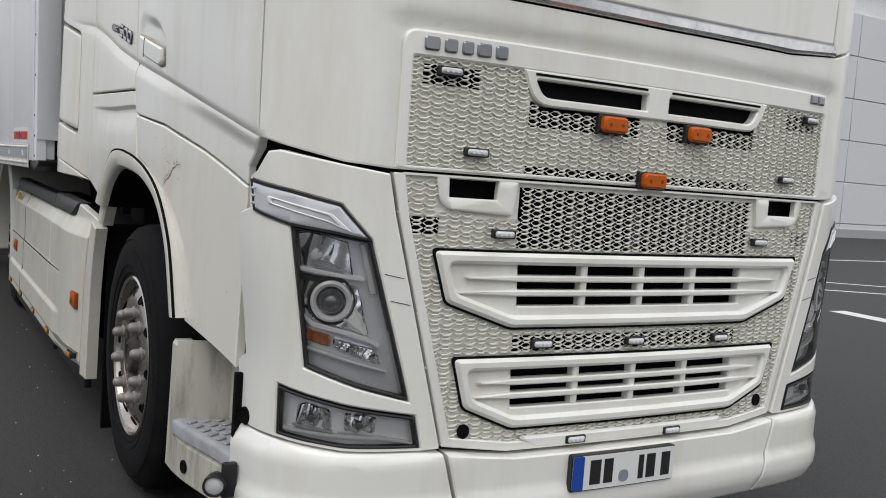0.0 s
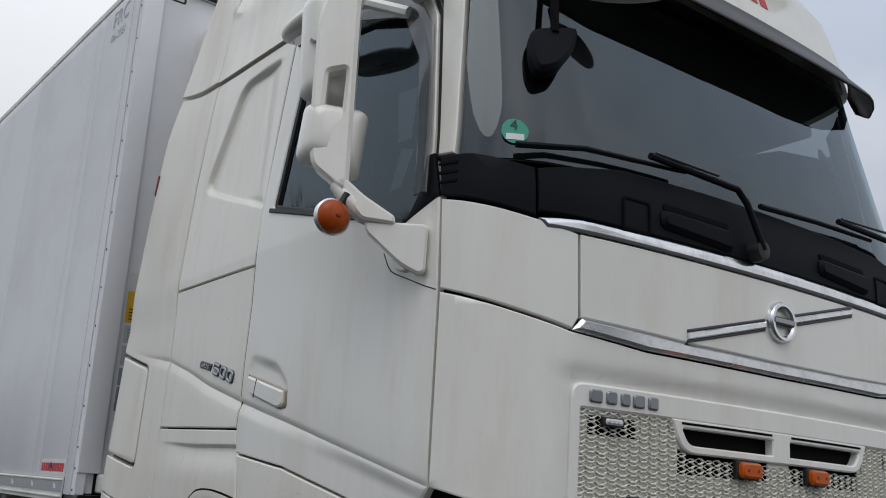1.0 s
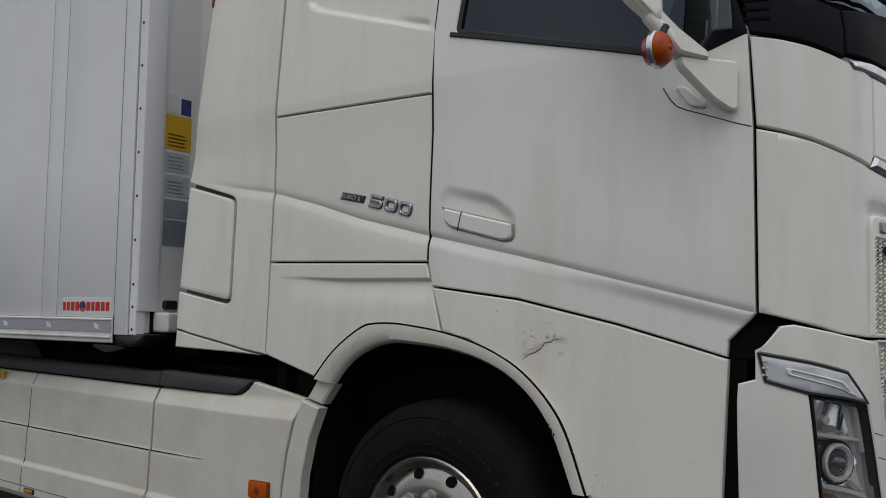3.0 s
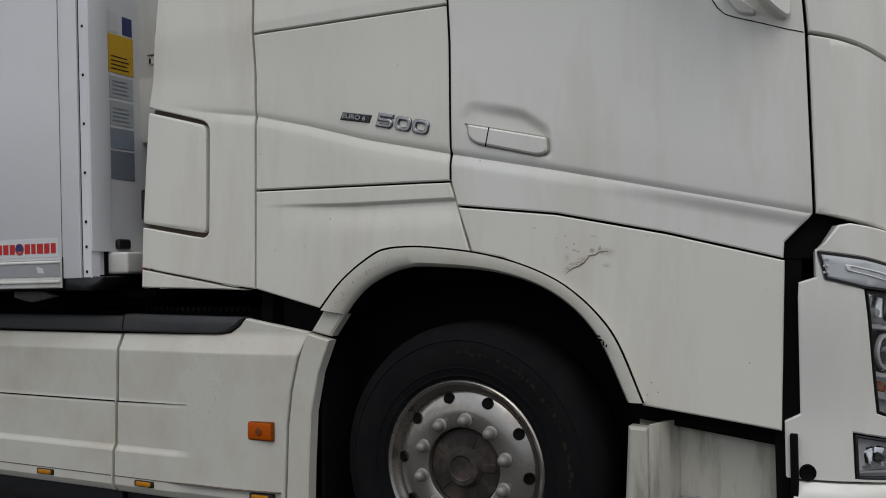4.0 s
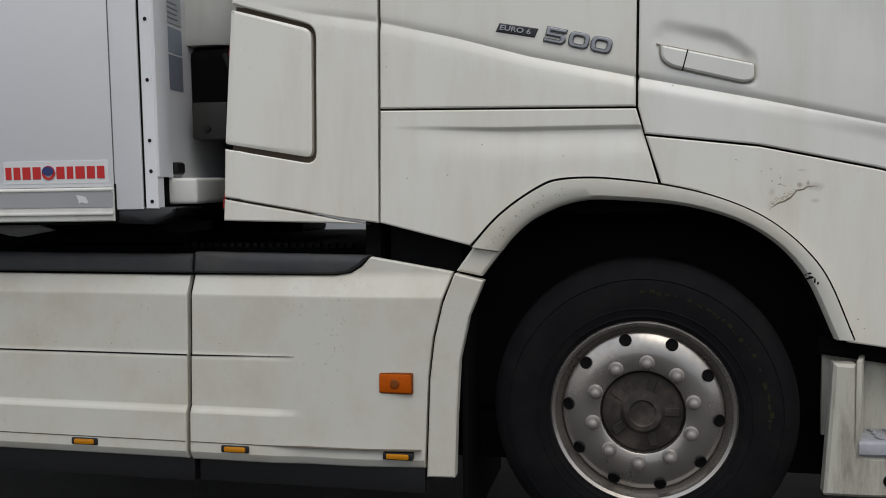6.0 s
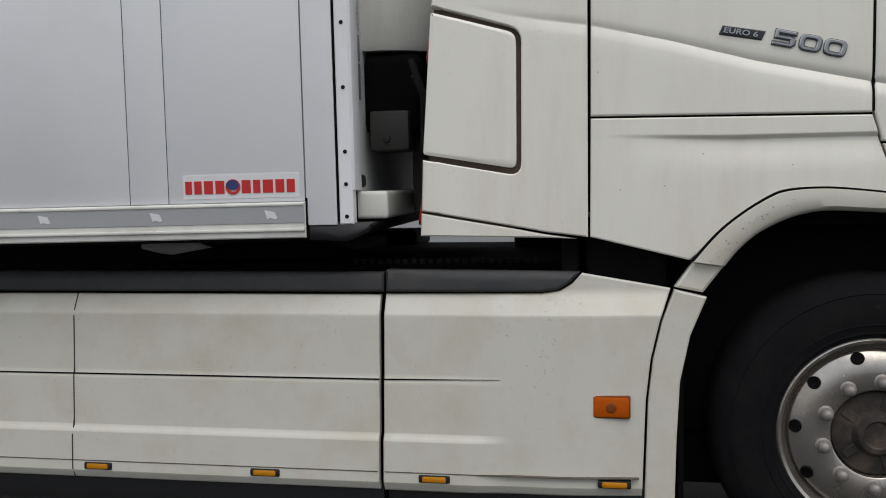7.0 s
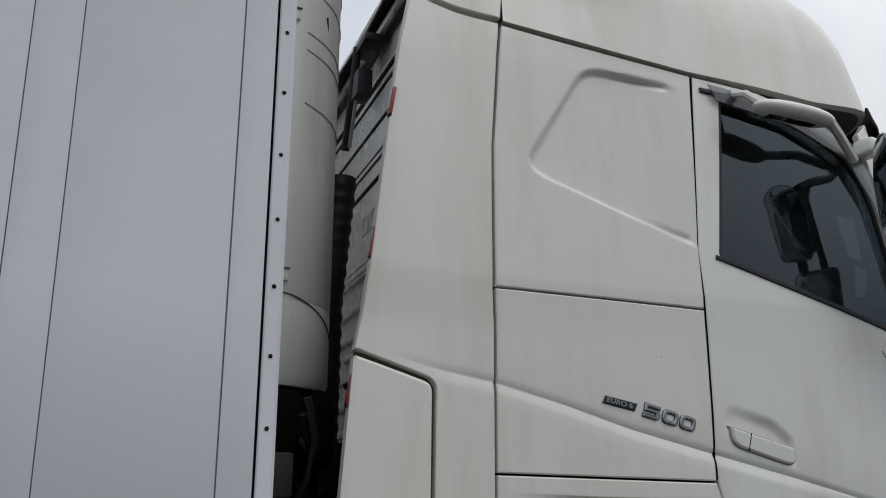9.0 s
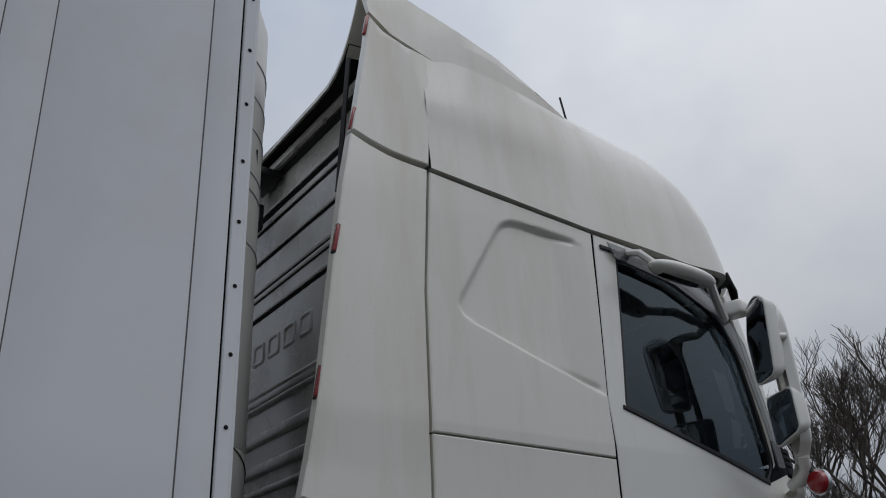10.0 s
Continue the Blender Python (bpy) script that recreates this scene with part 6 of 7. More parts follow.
    part("roof_rear_beam", box(-1.0, 1.0, 0.9, 1.06, 3.72, 3.76, 0.01), M_BACKWALL, top)
    # smoked sun visor
    def vis(s, z, o):
        t = ease((3.25 - z) / 0.28)
        return skin(s, z, o + 0.03 + 0.11 * t * (1 - 0.65 * ease((abs(s - MID) - 0.8) / 0.3)))
    outline = front([(1.16, 3.22), (1.15, 3.12), (1.02, 3.03), (0.6, 3.0), (0, 2.99), (-0.6, 3.0), (-1.02, 3.03), (-1.15, 3.12), (-1.16, 3.22)])
    part("sun_visor", sheet(outline, vis, step=(0.06, 0.04), edge=0.006, lip=0.004, depth=0.012), M_BLACK, top, "dark sun visor over the windscreen")
    # marker lamps and antenna
    bm = bmesh.new()
    bmesh.ops.create_uvsphere(bm, u_segments=24, v_segments=12, radius=1)
    ends = Vector((-0.84, -1.255, 2.905)), Vector((-0.56, -1.40, 2.938))
    rot = (ends[1] - ends[0]).to_track_quat("X", "Z").to_matrix().to_4x4()
    turned(bm, Matrix.Translation((ends[0] + ends[1]) / 2) @ rot @ Matrix.Diagonal((0.16, 0.045, 0.027, 1)))
    pod = part("visor_pod", bm, M_PAINT, top, "white streamlined pod on the sun visor")
    part("pod_stay", tube([ends[0].lerp(ends[1], 0.08), ends[0] + Vector((0, 0.05, 0.03))], 0.014, 8), M_COWL, pod)
    part("antenna", tube([(-0.80, -0.31, 3.84), (-0.80, -0.235, 4.175)], 0.006, 6), M_BLACK, top, "short black roof antenna")
    # spotlight bar above the screen
    bar = part("lamp_bar", tube([skin(MID - 0.7 + 1.4 * k / 10, 3.52, 0.14) for k in range(11)], 0.025, 10), M_CHROME, top, "bright lamp bar above the windscreen")
    for a in (-0.75, -0.3, 0.3, 0.75):
        p = skin(MID + a, 3.60, 0.17)
        part("spotlight", turned(lathe([(0, 0.03), (0.07, 0.02), (0.085, 0.0), (0.08, -0.04), (0.04, -0.09), (0, -0.1)], 24), Matrix.Translation(p) @ pose(0, 0, 0, 0, 0, 90)), M_SILVER, bar)
    # red sign letters on the roof front, as plain blocks
    for k in range(9):
        a = 0.30 - k * 0.075
        part("sign_block", sheet(front(rect(a - 0.05, a, 3.33, 3.40)), on_skin(0.0145), step=0.1, edge=0, depth=0.002), M_REDINK, top)


roof()


# ---- mirrors ----
def mirror(left):
    """Outside mirrors: a slim forked arm turned half to the front, two housings behind it, and a foot on the door."""
    def T(bm):
        if left:
            bmesh.ops.scale(bm, vec=(-1, 1, 1), verts=bm.verts[:])
            bmesh.ops.reverse_faces(bm, faces=bm.faces[:])
        return bm
    def fn(u, z, o):      # u runs outwards from the inner edge, o towards the front
        return Vector((-1.388 - 0.82 * u - 0.57 * o, -0.905 + 0.06 * (z - 2.17) + 0.57 * u - 0.82 * o, z))
    arm_out = rnd([(0.0, 2.172), (0.120, 2.262), (0.132, 2.46), (0.133, 2.77), (0.105, 2.86), (0.045, 2.915), (-0.022, 2.925), (-0.020, 2.885), (0.0, 2.85)], [0.01, 0.03, 0.03, 0.05, 0.04, 0.03, 0.01, 0.01, 0.04])
    hole = rnd([(0.030, 2.59), (0.036, 2.440), (0.055, 2.405), (0.092, 2.425), (0.086, 2.575)], 0.012)
    arm = part("mirror_arm", T(sheet(arm_out, fn, holes=[hole], step=0.05, edge=0.012, lip=0.012, depth=0.055)), M_PAINT, truck, "white forked mirror arm beside the door")
    part("upper_bracket", T(tube([fn(0.02, 2.905, -0.03), fn(-0.03, 2.922, -0.03), (-1.30, -0.925, 2.935), (-1.24, -0.915, 2.95), (-1.165, -0.90, 2.955)], 0.022, 12)), M_PAINT, arm)
    part("upper_joint", T(turned(box(-0.052, 0.052, -0.05, 0.05, -0.036, 0.036, 0.022, 3), pose(-1.185, -0.875, 2.955, 0, 0, 12))), M_PAINT, arm)
    bracket = [fn(0.035, 2.21, -0.03), (-1.375, -0.895, 2.155), (-1.33, -0.905, 2.120), (-1.275, -0.922, 2.104)]
    part("lower_bracket", T(tube(bracket, 0.026, 12)), M_PAINT, arm)
    part("bracket_blade", T(sheet(rnd([(0.02, 2.235), (0.045, 2.205), (-0.045, 2.10), (-0.145, 2.090), (-0.145, 2.115), (-0.05, 2.175)], 0.014), fn, step=0.05, edge=0.008, lip=0.008, depth=0.045)), M_PAINT, arm)
    foot = lambda u, z, o: Vector((-1.203 - 0.77 * u - 0.63 * o, -1.034 + 0.63 * u - 0.77 * o, z))
    part("mirror_foot", T(sheet(rnd([(-0.02, 2.098), (0.172, 2.100), (0.168, 2.068), (0.060, 1.975), (0.0, 1.945), (-0.02, 1.955)], [0.020, 0.014, 0.016, 0.03, 0.02, 0.020]), foot, step=0.04, edge=0.007, lip=0.007, depth=0.035)), M_PAINT, arm)
    if not left:
        part("foot_joint", tube([skin(a, z, 0.0005) for a, z in ((-0.805, 2.05), (-0.83, 2.008), (-0.852, 1.985), (-0.88, 1.972), (-0.93, 1.954), (-1.03, 1.917), (-1.078, 1.902))], 0.0017, 6), M_DARKGAP, arm)
        part("foot_shell", sheet(rnd([(-0.845, 2.045), (-0.875, 2.05), (-0.945, 1.985), (-0.94, 1.968), (-0.89, 1.98)], 0.018), on_skin(0.012), step=0.03, edge=0.006, lip=0.006, depth=0.02), M_PAINT, arm)
    for back, line in ((0.11, [(-0.128, 2.545), (0.012, 2.56), (0.025, 2.75), (0.034, 2.90), (-0.03, 2.94), (-0.105, 2.91), (-0.148, 2.77)]), (-0.02, [(-0.080, 2.245), (0.112, 2.285), (0.100, 2.475), (-0.098, 2.470)])):
        def hf(u, z, o):      # the housings face more to the rear than the arm; o runs forwards from the glass
            return Vector((-1.40 - 0.93 * u - 0.36 * o - 0.55 * back, -0.77 + 0.36 * u - 0.93 * o + 0.835 * back, z - 0.3 * back))
        bm = bmesh.new()
        rings = []
        for o, grow in ((0.085, -0.045), (0.076, -0.028), (0.055, -0.012), (0.020, 0.0), (0.0, 0.004), (-0.004, 0.001)):
            rings.append([bm.verts.new(hf(u, z, o)) for u, z in rnd(inset2(line, -grow), 0.035, 5)])
        n = len(rings[0])
        for a, b in zip(rings, rings[1:]):
            for k in range(n):
                bm.faces.new((a[k], a[(k + 1) % n], b[(k + 1) % n], b[k]))
        bm.faces.new(rings[0])
        bm.faces.new(rings[-1][::-1])
        bmesh.ops.recalc_face_normals(bm, faces=bm.faces[:])
        h = part("mirror_head", T(bm), M_PAINT, arm, "white mirror housing")
        part("mirror_glass", T(sheet(rnd(inset2(line, 0.004), 0.032, 5), lambda u, z, o: hf(u, z, -0.006 - o), step=0.2, edge=0.002, lip=0.001, depth=0.002)), M_MIRROR, h, "dark mirror glass")
        if back > 0:
            part("head_stay", T(tube([hf(-0.01, 2.74, 0.06), hf(-0.01, 2.74, 0.098)], 0.018, 10)), M_PAINT, h)
    # wide-angle kerb mirror above the door
    p = Vector((-1.33, -0.345, 2.975))
    bm = bmesh.new()
    bmesh.ops.create_uvsphere(bm, u_segments=28, v_segments=16, radius=1)
    for v in bm.verts:      # blunt ends and a flat face below
        v.co.x = math.copysign(abs(v.co.x) ** 0.75, v.co.x)
        v.co.z = max(v.co.z, -0.8)
    d = Vector((-0.02, -0.46, -0.03)).normalized()
    place = Matrix.Translation(p) @ d.to_track_quat("X", "Z").to_matrix().to_4x4()
    turned(bm, place @ Matrix.Diagonal((0.195, 0.062, 0.038, 1)))
    kerb = part("kerb_mirror", T(bm), M_PAINT, truck, "white kerb mirror over the door")
    part("kerb_glass", T(turned(box(-0.13, 0.10, -0.012, 0.026, -0.033, -0.029, 0.0015, 1), place)), M_MIRROR, kerb, "dark mirror glass")
    part("kerb_arm", T(tube([skin(-0.22, 3.12, -0.01), skin(-0.24, 3.09, 0.07), p + Vector((0.02, 0.10, 0.01))], 0.018, 8)), M_PAINT, kerb)
    part("kerb_arm", T(tube([p + Vector((0, -0.18, 0)), skin(-0.74, 2.97, 0.10), skin(-0.9, 2.90, 0.03)], 0.022, 8)), M_PAINT, kerb)
    if not left:
        c = Vector((-1.428, -0.905, 2.094))
        lamp = part("side_flasher", turned(lathe([(0, 0.041), (0.006, 0.040), (0.009, 0.035), (0.013, 0.0345), (0.02, 0.034), (0.033, 0.029), (0.042, 0.022), (0.049, 0.011), (0.052, 0.0)], 28), Matrix.Translation(c) @ pose(0, 0, 0, 0, 0, 88)), M_FLASHER, truck, "round amber and red flasher lamp")
        part("rear_lens", turned(lathe([(0.052, -0.012), (0.042, -0.034), (0.02, -0.045), (0, -0.047)], 28), Matrix.Translation(c) @ pose(0, 0, 0, 0, 0, 88)), M_RED, lamp)
        part("rim_ring", turned(lathe([(0.050, 0.004), (0.056, 0.0), (0.056, -0.012), (0.050, -0.016)], 28), Matrix.Translation(c) @ pose(0, 0, 0, 0, 0, 88)), M_CHROME, lamp)
        part("stalk", tube([c + Vector((0.02, 0.01, 0.03)), c + Vector((0.04, 0.0, 0.08))], 0.012, 8), M_BLACK, lamp)


mirror(False)
mirror(True)


# ---- cab interior seen through the glass ----
def interior():
    part("dashboard", box(-1.05, 1.05, -1.05, -0.55, 1.9, 2.22, 0.06, 3), M_SEAT, truck)
    part("cabin_floor", box(-1.1, 1.1, -1.0, 0.16, 1.25, 1.5), M_SEAT, truck)
    for x in (-0.62, 0.62):
        s = part("seat", box(x - 0.25, x + 0.25, -0.35, 0.15, 1.5, 2.0, 0.06, 3), M_SEAT, truck, "dark driver's seat")
        part("backrest", turned(box(x - 0.24, x + 0.24, -0.06, 0.08, 1.9, 2.58, 0.05, 3), pose(0, 0.06, 0, 0, 0, 0)), M_SEAT, s)
        part("headrest", box(x - 0.15, x + 0.15, 0.0, 0.11, 2.62, 2.84, 0.04, 3), M_SEAT, s)
    part("headliner", box(-1.05, 1.05, -0.85, 0.16, 3.06, 3.12, 0.02), M_SEAT, truck)
    part("front_mirror", sheet(rnd(front([(1.006, 2.725), (0.839, 2.775), (0.868, 2.675), (0.925, 2.59), (0.99, 2.565), (1.010, 2.62)]), 0.035), on_skin(0.055), step=0.04, edge=0.015, lip=0.015, depth=0.05), M_COWL, truck, "black front mirror under the sun visor")
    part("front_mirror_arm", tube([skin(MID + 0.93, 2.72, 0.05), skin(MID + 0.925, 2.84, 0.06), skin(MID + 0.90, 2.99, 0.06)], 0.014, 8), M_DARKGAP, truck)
    c = skin(MID + 1.058, 2.388, -0.012)
    bm = bmesh.new()
    bmesh.ops.create_circle(bm, cap_ends=True, radius=0.042, segments=28)
    for v in bm.verts:
        v.co = skin(MID + 1.058 + v.co.x, 2.388 + v.co.y, -0.010)
    st = part("emission_sticker", bm, M_GREEN, truck, "round green emission sticker with the digit 4")
    part("sticker_digit", lettering("4", 0.05, lambda a, b, o: skin(MID + 1.073 - a, 2.392 + b, -0.0085), 0.0), M_INK, st)
    part("sticker_field", sheet(front(rect(1.030, 1.086, 2.358, 2.378)), on_skin(-0.0085), step=0.1, edge=0, depth=0.001), M_LABELWHITE, st)


interior()


# ---- the cab's rear wall and the chassis ----
def rear_wall():
    w = part("rear_wall", box(-1.10, 1.10, 0.96, 1.0, 1.2, 3.74, 0.01), M_BACKWALL, truck, "ribbed grey rear wall of the cab")
    for z, h in ((3.545, 0.030), (3.480, 0.014), (3.305, 0.014), (3.142, 0.006), (3.105, 0.006), (3.003, 0.018)):
        part("groove", box(-1.04, 1.04, 0.99, 1.0025, z - h / 2, z + h / 2), M_DARKGAP, w)
        part("rib", turned(box(-1.04, 1.04, -0.012, 0.010, -0.012, 0.012, 0.009, 2), pose(0, 1.0, z + h / 2 + 0.011)), M_BACKWALL, w)
    for z, x0, h in ((2.575, -0.86, 0.020), (2.545, -0.78, 0.012), (2.40, -0.90, 0.026), (2.26, -0.84, 0.026), (2.16, -0.62, 0.016), (2.06, -0.90, 0.026), (1.92, -0.84, 0.026), (1.78, -0.80, 0.024), (1.62, -0.80, 0.024)):
        part("rib", turned(box(x0, -x0, -0.012, 0.020, -h, h, 0.014, 3), pose(0, 1.0, z)), M_BACKWALL, w)
    part("emboss_bow", tube([(-1.0, 1.0, 2.98), (-0.96, 1.002, 2.80), (-0.92, 1.004, 2.66), (-0.80, 1.006, 2.60), (0.72, 1.006, 2.60)], 0.018, 8), M_BACKWALL, w)
    for k in range(5):
        x = 0.30 - k * 0.165
        part("embossed_block", sheet(rnd(rect(x - 0.064, x + 0.064, 2.765, 2.875), 0.02), lambda a, b, o: Vector((a, 1.006 + o, b)), holes=[rnd(rect(x - 0.042, x + 0.042, 2.787, 2.853), 0.015)], step=0.1, edge=0.008, lip=0.005, depth=0.008), M_BACKWALL, w)
    part("wall_channel", box(-1.12, 1.12, 0.99, 1.04, 3.705, 3.74, 0.01), M_BLACK, w)
    for k in range(6):
        part("rail_bolt", turned(lathe([(0, 0.01), (0.012, 0.008), (0.014, 0)], 10), pose(-0.9 + 0.3 * k, 1.05, 3.71, 0, 0, -90)), M_NUT, w)
    ch = part("chassis_frame", box(-0.45, -0.36, 0.5, 6.2, 0.72, 0.98, 0.01), M_CHASSIS, truck)
    part("chassis_beam", box(0.36, 0.45, 0.5, 6.2, 0.72, 0.98, 0.01), M_CHASSIS, ch)
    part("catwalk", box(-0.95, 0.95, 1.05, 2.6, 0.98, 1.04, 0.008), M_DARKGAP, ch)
    for k in range(22):
        part("grip_tooth", box(-0.96, -0.93, 1.15 + 0.032 * k, 1.167 + 0.032 * k, 1.035, 1.052), M_CHASSIS, ch)
    part("air_reservoir", box(0.55, 0.98, 1.92, 2.58, 1.035, 1.125, 0.03, 3), M_CHASSIS, ch)
    part("fifth_wheel", box(-0.5, 0.5, 3.6, 4.4, 1.0, 1.12, 0.03), M_CHASSIS, ch)
    part("tank_body", box(-1.15, -0.5, 1.1, 3.3, 0.35, 0.92, 0.06, 3), M_CHASSIS, truck)
    part("tank_body", box(0.5, 1.2, 0.9, 3.3, 0.35, 0.92, 0.06, 3), M_CHASSIS, truck)
    part("air_duct", box(-1.05, -0.75, 0.7, 0.98, 0.95, 1.3, 0.03), M_CHASSIS, truck)
    # air and power lines between cab and trailer
    for k, (mtl, x) in enumerate(((M_BLACK, -0.75), (M_BLACK, -0.62), (M_BLACK, -0.48))):
        part("coiled_line", tube([(x, 1.02, 1.75), (x, 1.15, 1.45), (x - 0.04, 1.3, 1.32), (x, 1.45, 1.42), (x, 1.6, 1.62)], 0.014, 8), mtl, truck)
    # corrugated black intake duct and the stays beside it
    bm = bmesh.new()
    rows = []
    for k in range(96):
        r = 0.076 if k % 4 < 2 else 0.071
        rows.append([bm.verts.new((0.05 + r * math.cos(2 * math.pi * j / 20), 1.245 + r * math.sin(2 * math.pi * j / 20) - 0.05 * max(0.0, (k - 60) / 36), 1.25 + 0.018 * k)) for j in range(20)])
    for a, b in zip(rows, rows[1:]):
        for j in range(20):
            bm.faces.new((a[j], a[(j + 1) % 20], b[(j + 1) % 20], b[j]))
    bmesh.ops.recalc_face_normals(bm, faces=bm.faces[:])
    part("intake_duct", bm, M_BLACK, truck, "black corrugated air duct behind the cab")
    # stay and gas strut under the roof deflector
    st = part("duct_stay", tube([(0.08, 1.13, 3.70), (0.16, 1.13, 3.45), (0.27, 1.13, 3.20)], 0.022, 8), M_BLACK, truck, "black stay of the roof deflector")
    part("stay_bracket", box(-0.10, 0.14, 1.02, 1.14, 3.66, 3.70, 0.008), M_BLACK, st)
    part("stay_bracket", box(0.02, 0.16, 1.06, 1.14, 3.42, 3.56, 0.012), M_BLACK, st)
    part("gas_strut", tube([(0.10, 1.12, 3.46), (0.22, 1.12, 3.20)], 0.010, 8), M_TAPE, st)
    part("deflector_hinge", tube([(-1.04, 1.02, 1.80), (-1.06, 1.36, 1.84), (-1.12, 1.44, 1.80)], 0.012, 8), M_BLACK, truck)
    part("equipment_rack", box(0.25, 1.02, 1.05, 1.36, 0.98, 1.72, 0.03), M_CHASSIS, truck)
    # added near-black sheet that hides the lit ground behind the front wheel
    part("dark_sheet_behind_wheel", box(-1.20, -0.40, 0.66, 0.68, 0.05, 0.95, 0.004), M_DARKGAP, truck)
    part("gap_lining", box(-1.08, 1.08, 1.0, 1.06, 0.98, 1.55, 0.01), M_CHASSIS, truck)
    part("valve_box", box(-1.08, -0.86, 1.02, 1.12, 1.42, 1.62, 0.01), M_CHASSIS, truck)


rear_wall()


# ---- scuffs, stains and chips ----
M_SMEAR = [mat("thin_smear", c, 0.45, vary=0.05, scale=60) for c in ((0.69, 0.672, 0.612), (0.655, 0.632, 0.568), (0.62, 0.588, 0.52))]
M_SMEARDARK = [mat("brown_smear", c, 0.5, vary=0.12, scale=80) for c in ((0.60, 0.565, 0.50), (0.52, 0.475, 0.405), (0.43, 0.38, 0.315))]
def scuffs():
    rng = random.Random(7)
    f = on_skin(0.0006, shoulder)
    def fleck(s, z, w, h, tilt, material, par=truck):
        c, sn = math.cos(tilt), math.sin(tilt)
        pts = []
        n = 7
        for k in range(n):
            t = 2 * math.pi * k / n
            r = rng.uniform(0.6, 1.1)
            x, y = w * r * math.cos(t), h * r * math.sin(t)
            pts.append((s + x * c - y * sn, z + x * sn + y * c))
        bm = bmesh.new()
        bm.faces.new([bm.verts.new(f(a, b, 0)) for a, b in pts])
        part("scuff", bm, material, par, flat=True)
    def smear(s, z, w, h, material):
        """Layers of a thin uneven stain, each smaller than the one below."""
        for k in range(3):
            q = 1.0 - 0.27 * k
            pts = []
            for j in range(18):
                u = 2 * math.pi * j / 18
                r = q * rng.uniform(0.72, 1.12)
                pts.append(f(s + w * r * math.cos(u), z + h * r * math.sin(u), 0.00006 * k - 0.0002))
            bm = bmesh.new()
            bm.faces.new([bm.verts.new(p) for p in pts])
            part("stain", bm, material[k], truck, flat=True)
    def scratch(points, w, material):
        """A thin wavering line of scraped paint."""
        bm = bmesh.new()
        rows = []
        for k, (s, z) in enumerate(points):
            h = w * rng.uniform(0.3, 1.0) * (0.4 if k in (0, len(points) - 1) else 1.0)
            s, z = s + rng.uniform(-0.003, 0.003), z + rng.uniform(-0.003, 0.003)
            rows.append([bm.verts.new(f(s + h * 0.6, z + h, 0)), bm.verts.new(f(s - h * 0.6, z - h, 0))])
        for a, b in zip(rows, rows[1:]):
            bm.faces.new((a[0], a[1], b[1], b[0]))
        part("scuff", bm, material, truck, flat=True)
    def branch(a, b, n, w, material):
        scratch([(a[0] + (b[0] - a[0]) * k / n, a[1] + (b[1] - a[1]) * k / n) for k in range(n + 1)], w, material)
    # the scraped patch over the wheel: a pale brown smear, a torn line and crumbs of lifted paint
    for s, z, w, h, m in ((-0.468, 1.252, 0.030, 0.017, M_SMEAR), (-0.455, 1.254, 0.036, 0.012, M_SMEAR), (-0.462, 1.207, 0.016, 0.008, M_SMEAR), (-0.418, 1.304, 0.018, 0.004, M_SMEAR), (-0.330, 1.235, 0.012, 0.016, M_SMEAR), (-0.415, 1.258, 0.010, 0.009, M_SMEARDARK), (-0.440, 1.262, 0.007, 0.010, M_SMEARDARK), (-0.448, 1.250, 0.016, 0.005, M_SMEARDARK)):
        smear(s, z, w, h, m)
    scratch([(-0.319, 1.181), (-0.336, 1.190), (-0.351, 1.199), (-0.368, 1.207), (-0.385, 1.216), (-0.396, 1.228), (-0.405, 1.238), (-0.424, 1.243), (-0.442, 1.251), (-0.470, 1.251)], 0.0026, M_SCRATCH)
    scratch([(-0.324, 1.196), (-0.340, 1.207), (-0.351, 1.214), (-0.373, 1.220), (-0.397, 1.232)], 0.0014, M_RUST)
    scratch([(-0.347, 1.259), (-0.354, 1.2595), (-0.362, 1.257), (-0.372, 1.252)], 0.0017, M_SCRATCH)
    scratch([(-0.214, 1.339), (-0.220, 1.338), (-0.228, 1.336)], 0.0014, M_SCRATCH)
    scratch([(-0.438, 1.256), (-0.441, 1.265), (-0.443, 1.274)], 0.0018, M_RUST)
    for k in range(64):
        u = rng.random()
        fleck(-0.318 - 0.095 * u + rng.gauss(0, 0.006), 1.184 + 0.050 * u + rng.uniform(0.0, 0.018), rng.uniform(0.0010, 0.0034), rng.uniform(0.0006, 0.0013), rng.uniform(-0.9, -0.2), rng.choice((M_SCRATCH, M_RUST, M_RUST)))
    for s, z, r in ((-0.296, 1.301, 0.0025), (-0.326, 1.308, 0.003), (-0.329, 1.270, 0.0034), (-0.355, 1.280, 0.0034), (-0.248, 1.239, 0.0016), (-0.388, 1.255, 0.0018), (-0.352, 1.287, 0.0015)):
        fleck(s, z, r, r * 0.6, rng.uniform(0, 3), M_SCRATCH)
    # loose specks
    for s, z in ((0.93, 1.67), (0.60, 1.40), (0.33, 1.36), (-0.02, 1.58), (0.30, 1.95), (0.86, 1.29), (1.30, 1.24), (0.72, 1.30), (-0.62, 0.80), (-0.60, 0.83), (-0.585, 0.79), (-0.9, 0.9)):
        fleck(s, z, 0.003, 0.002, rng.uniform(0, 3), M_SCRATCH)


scuffs()


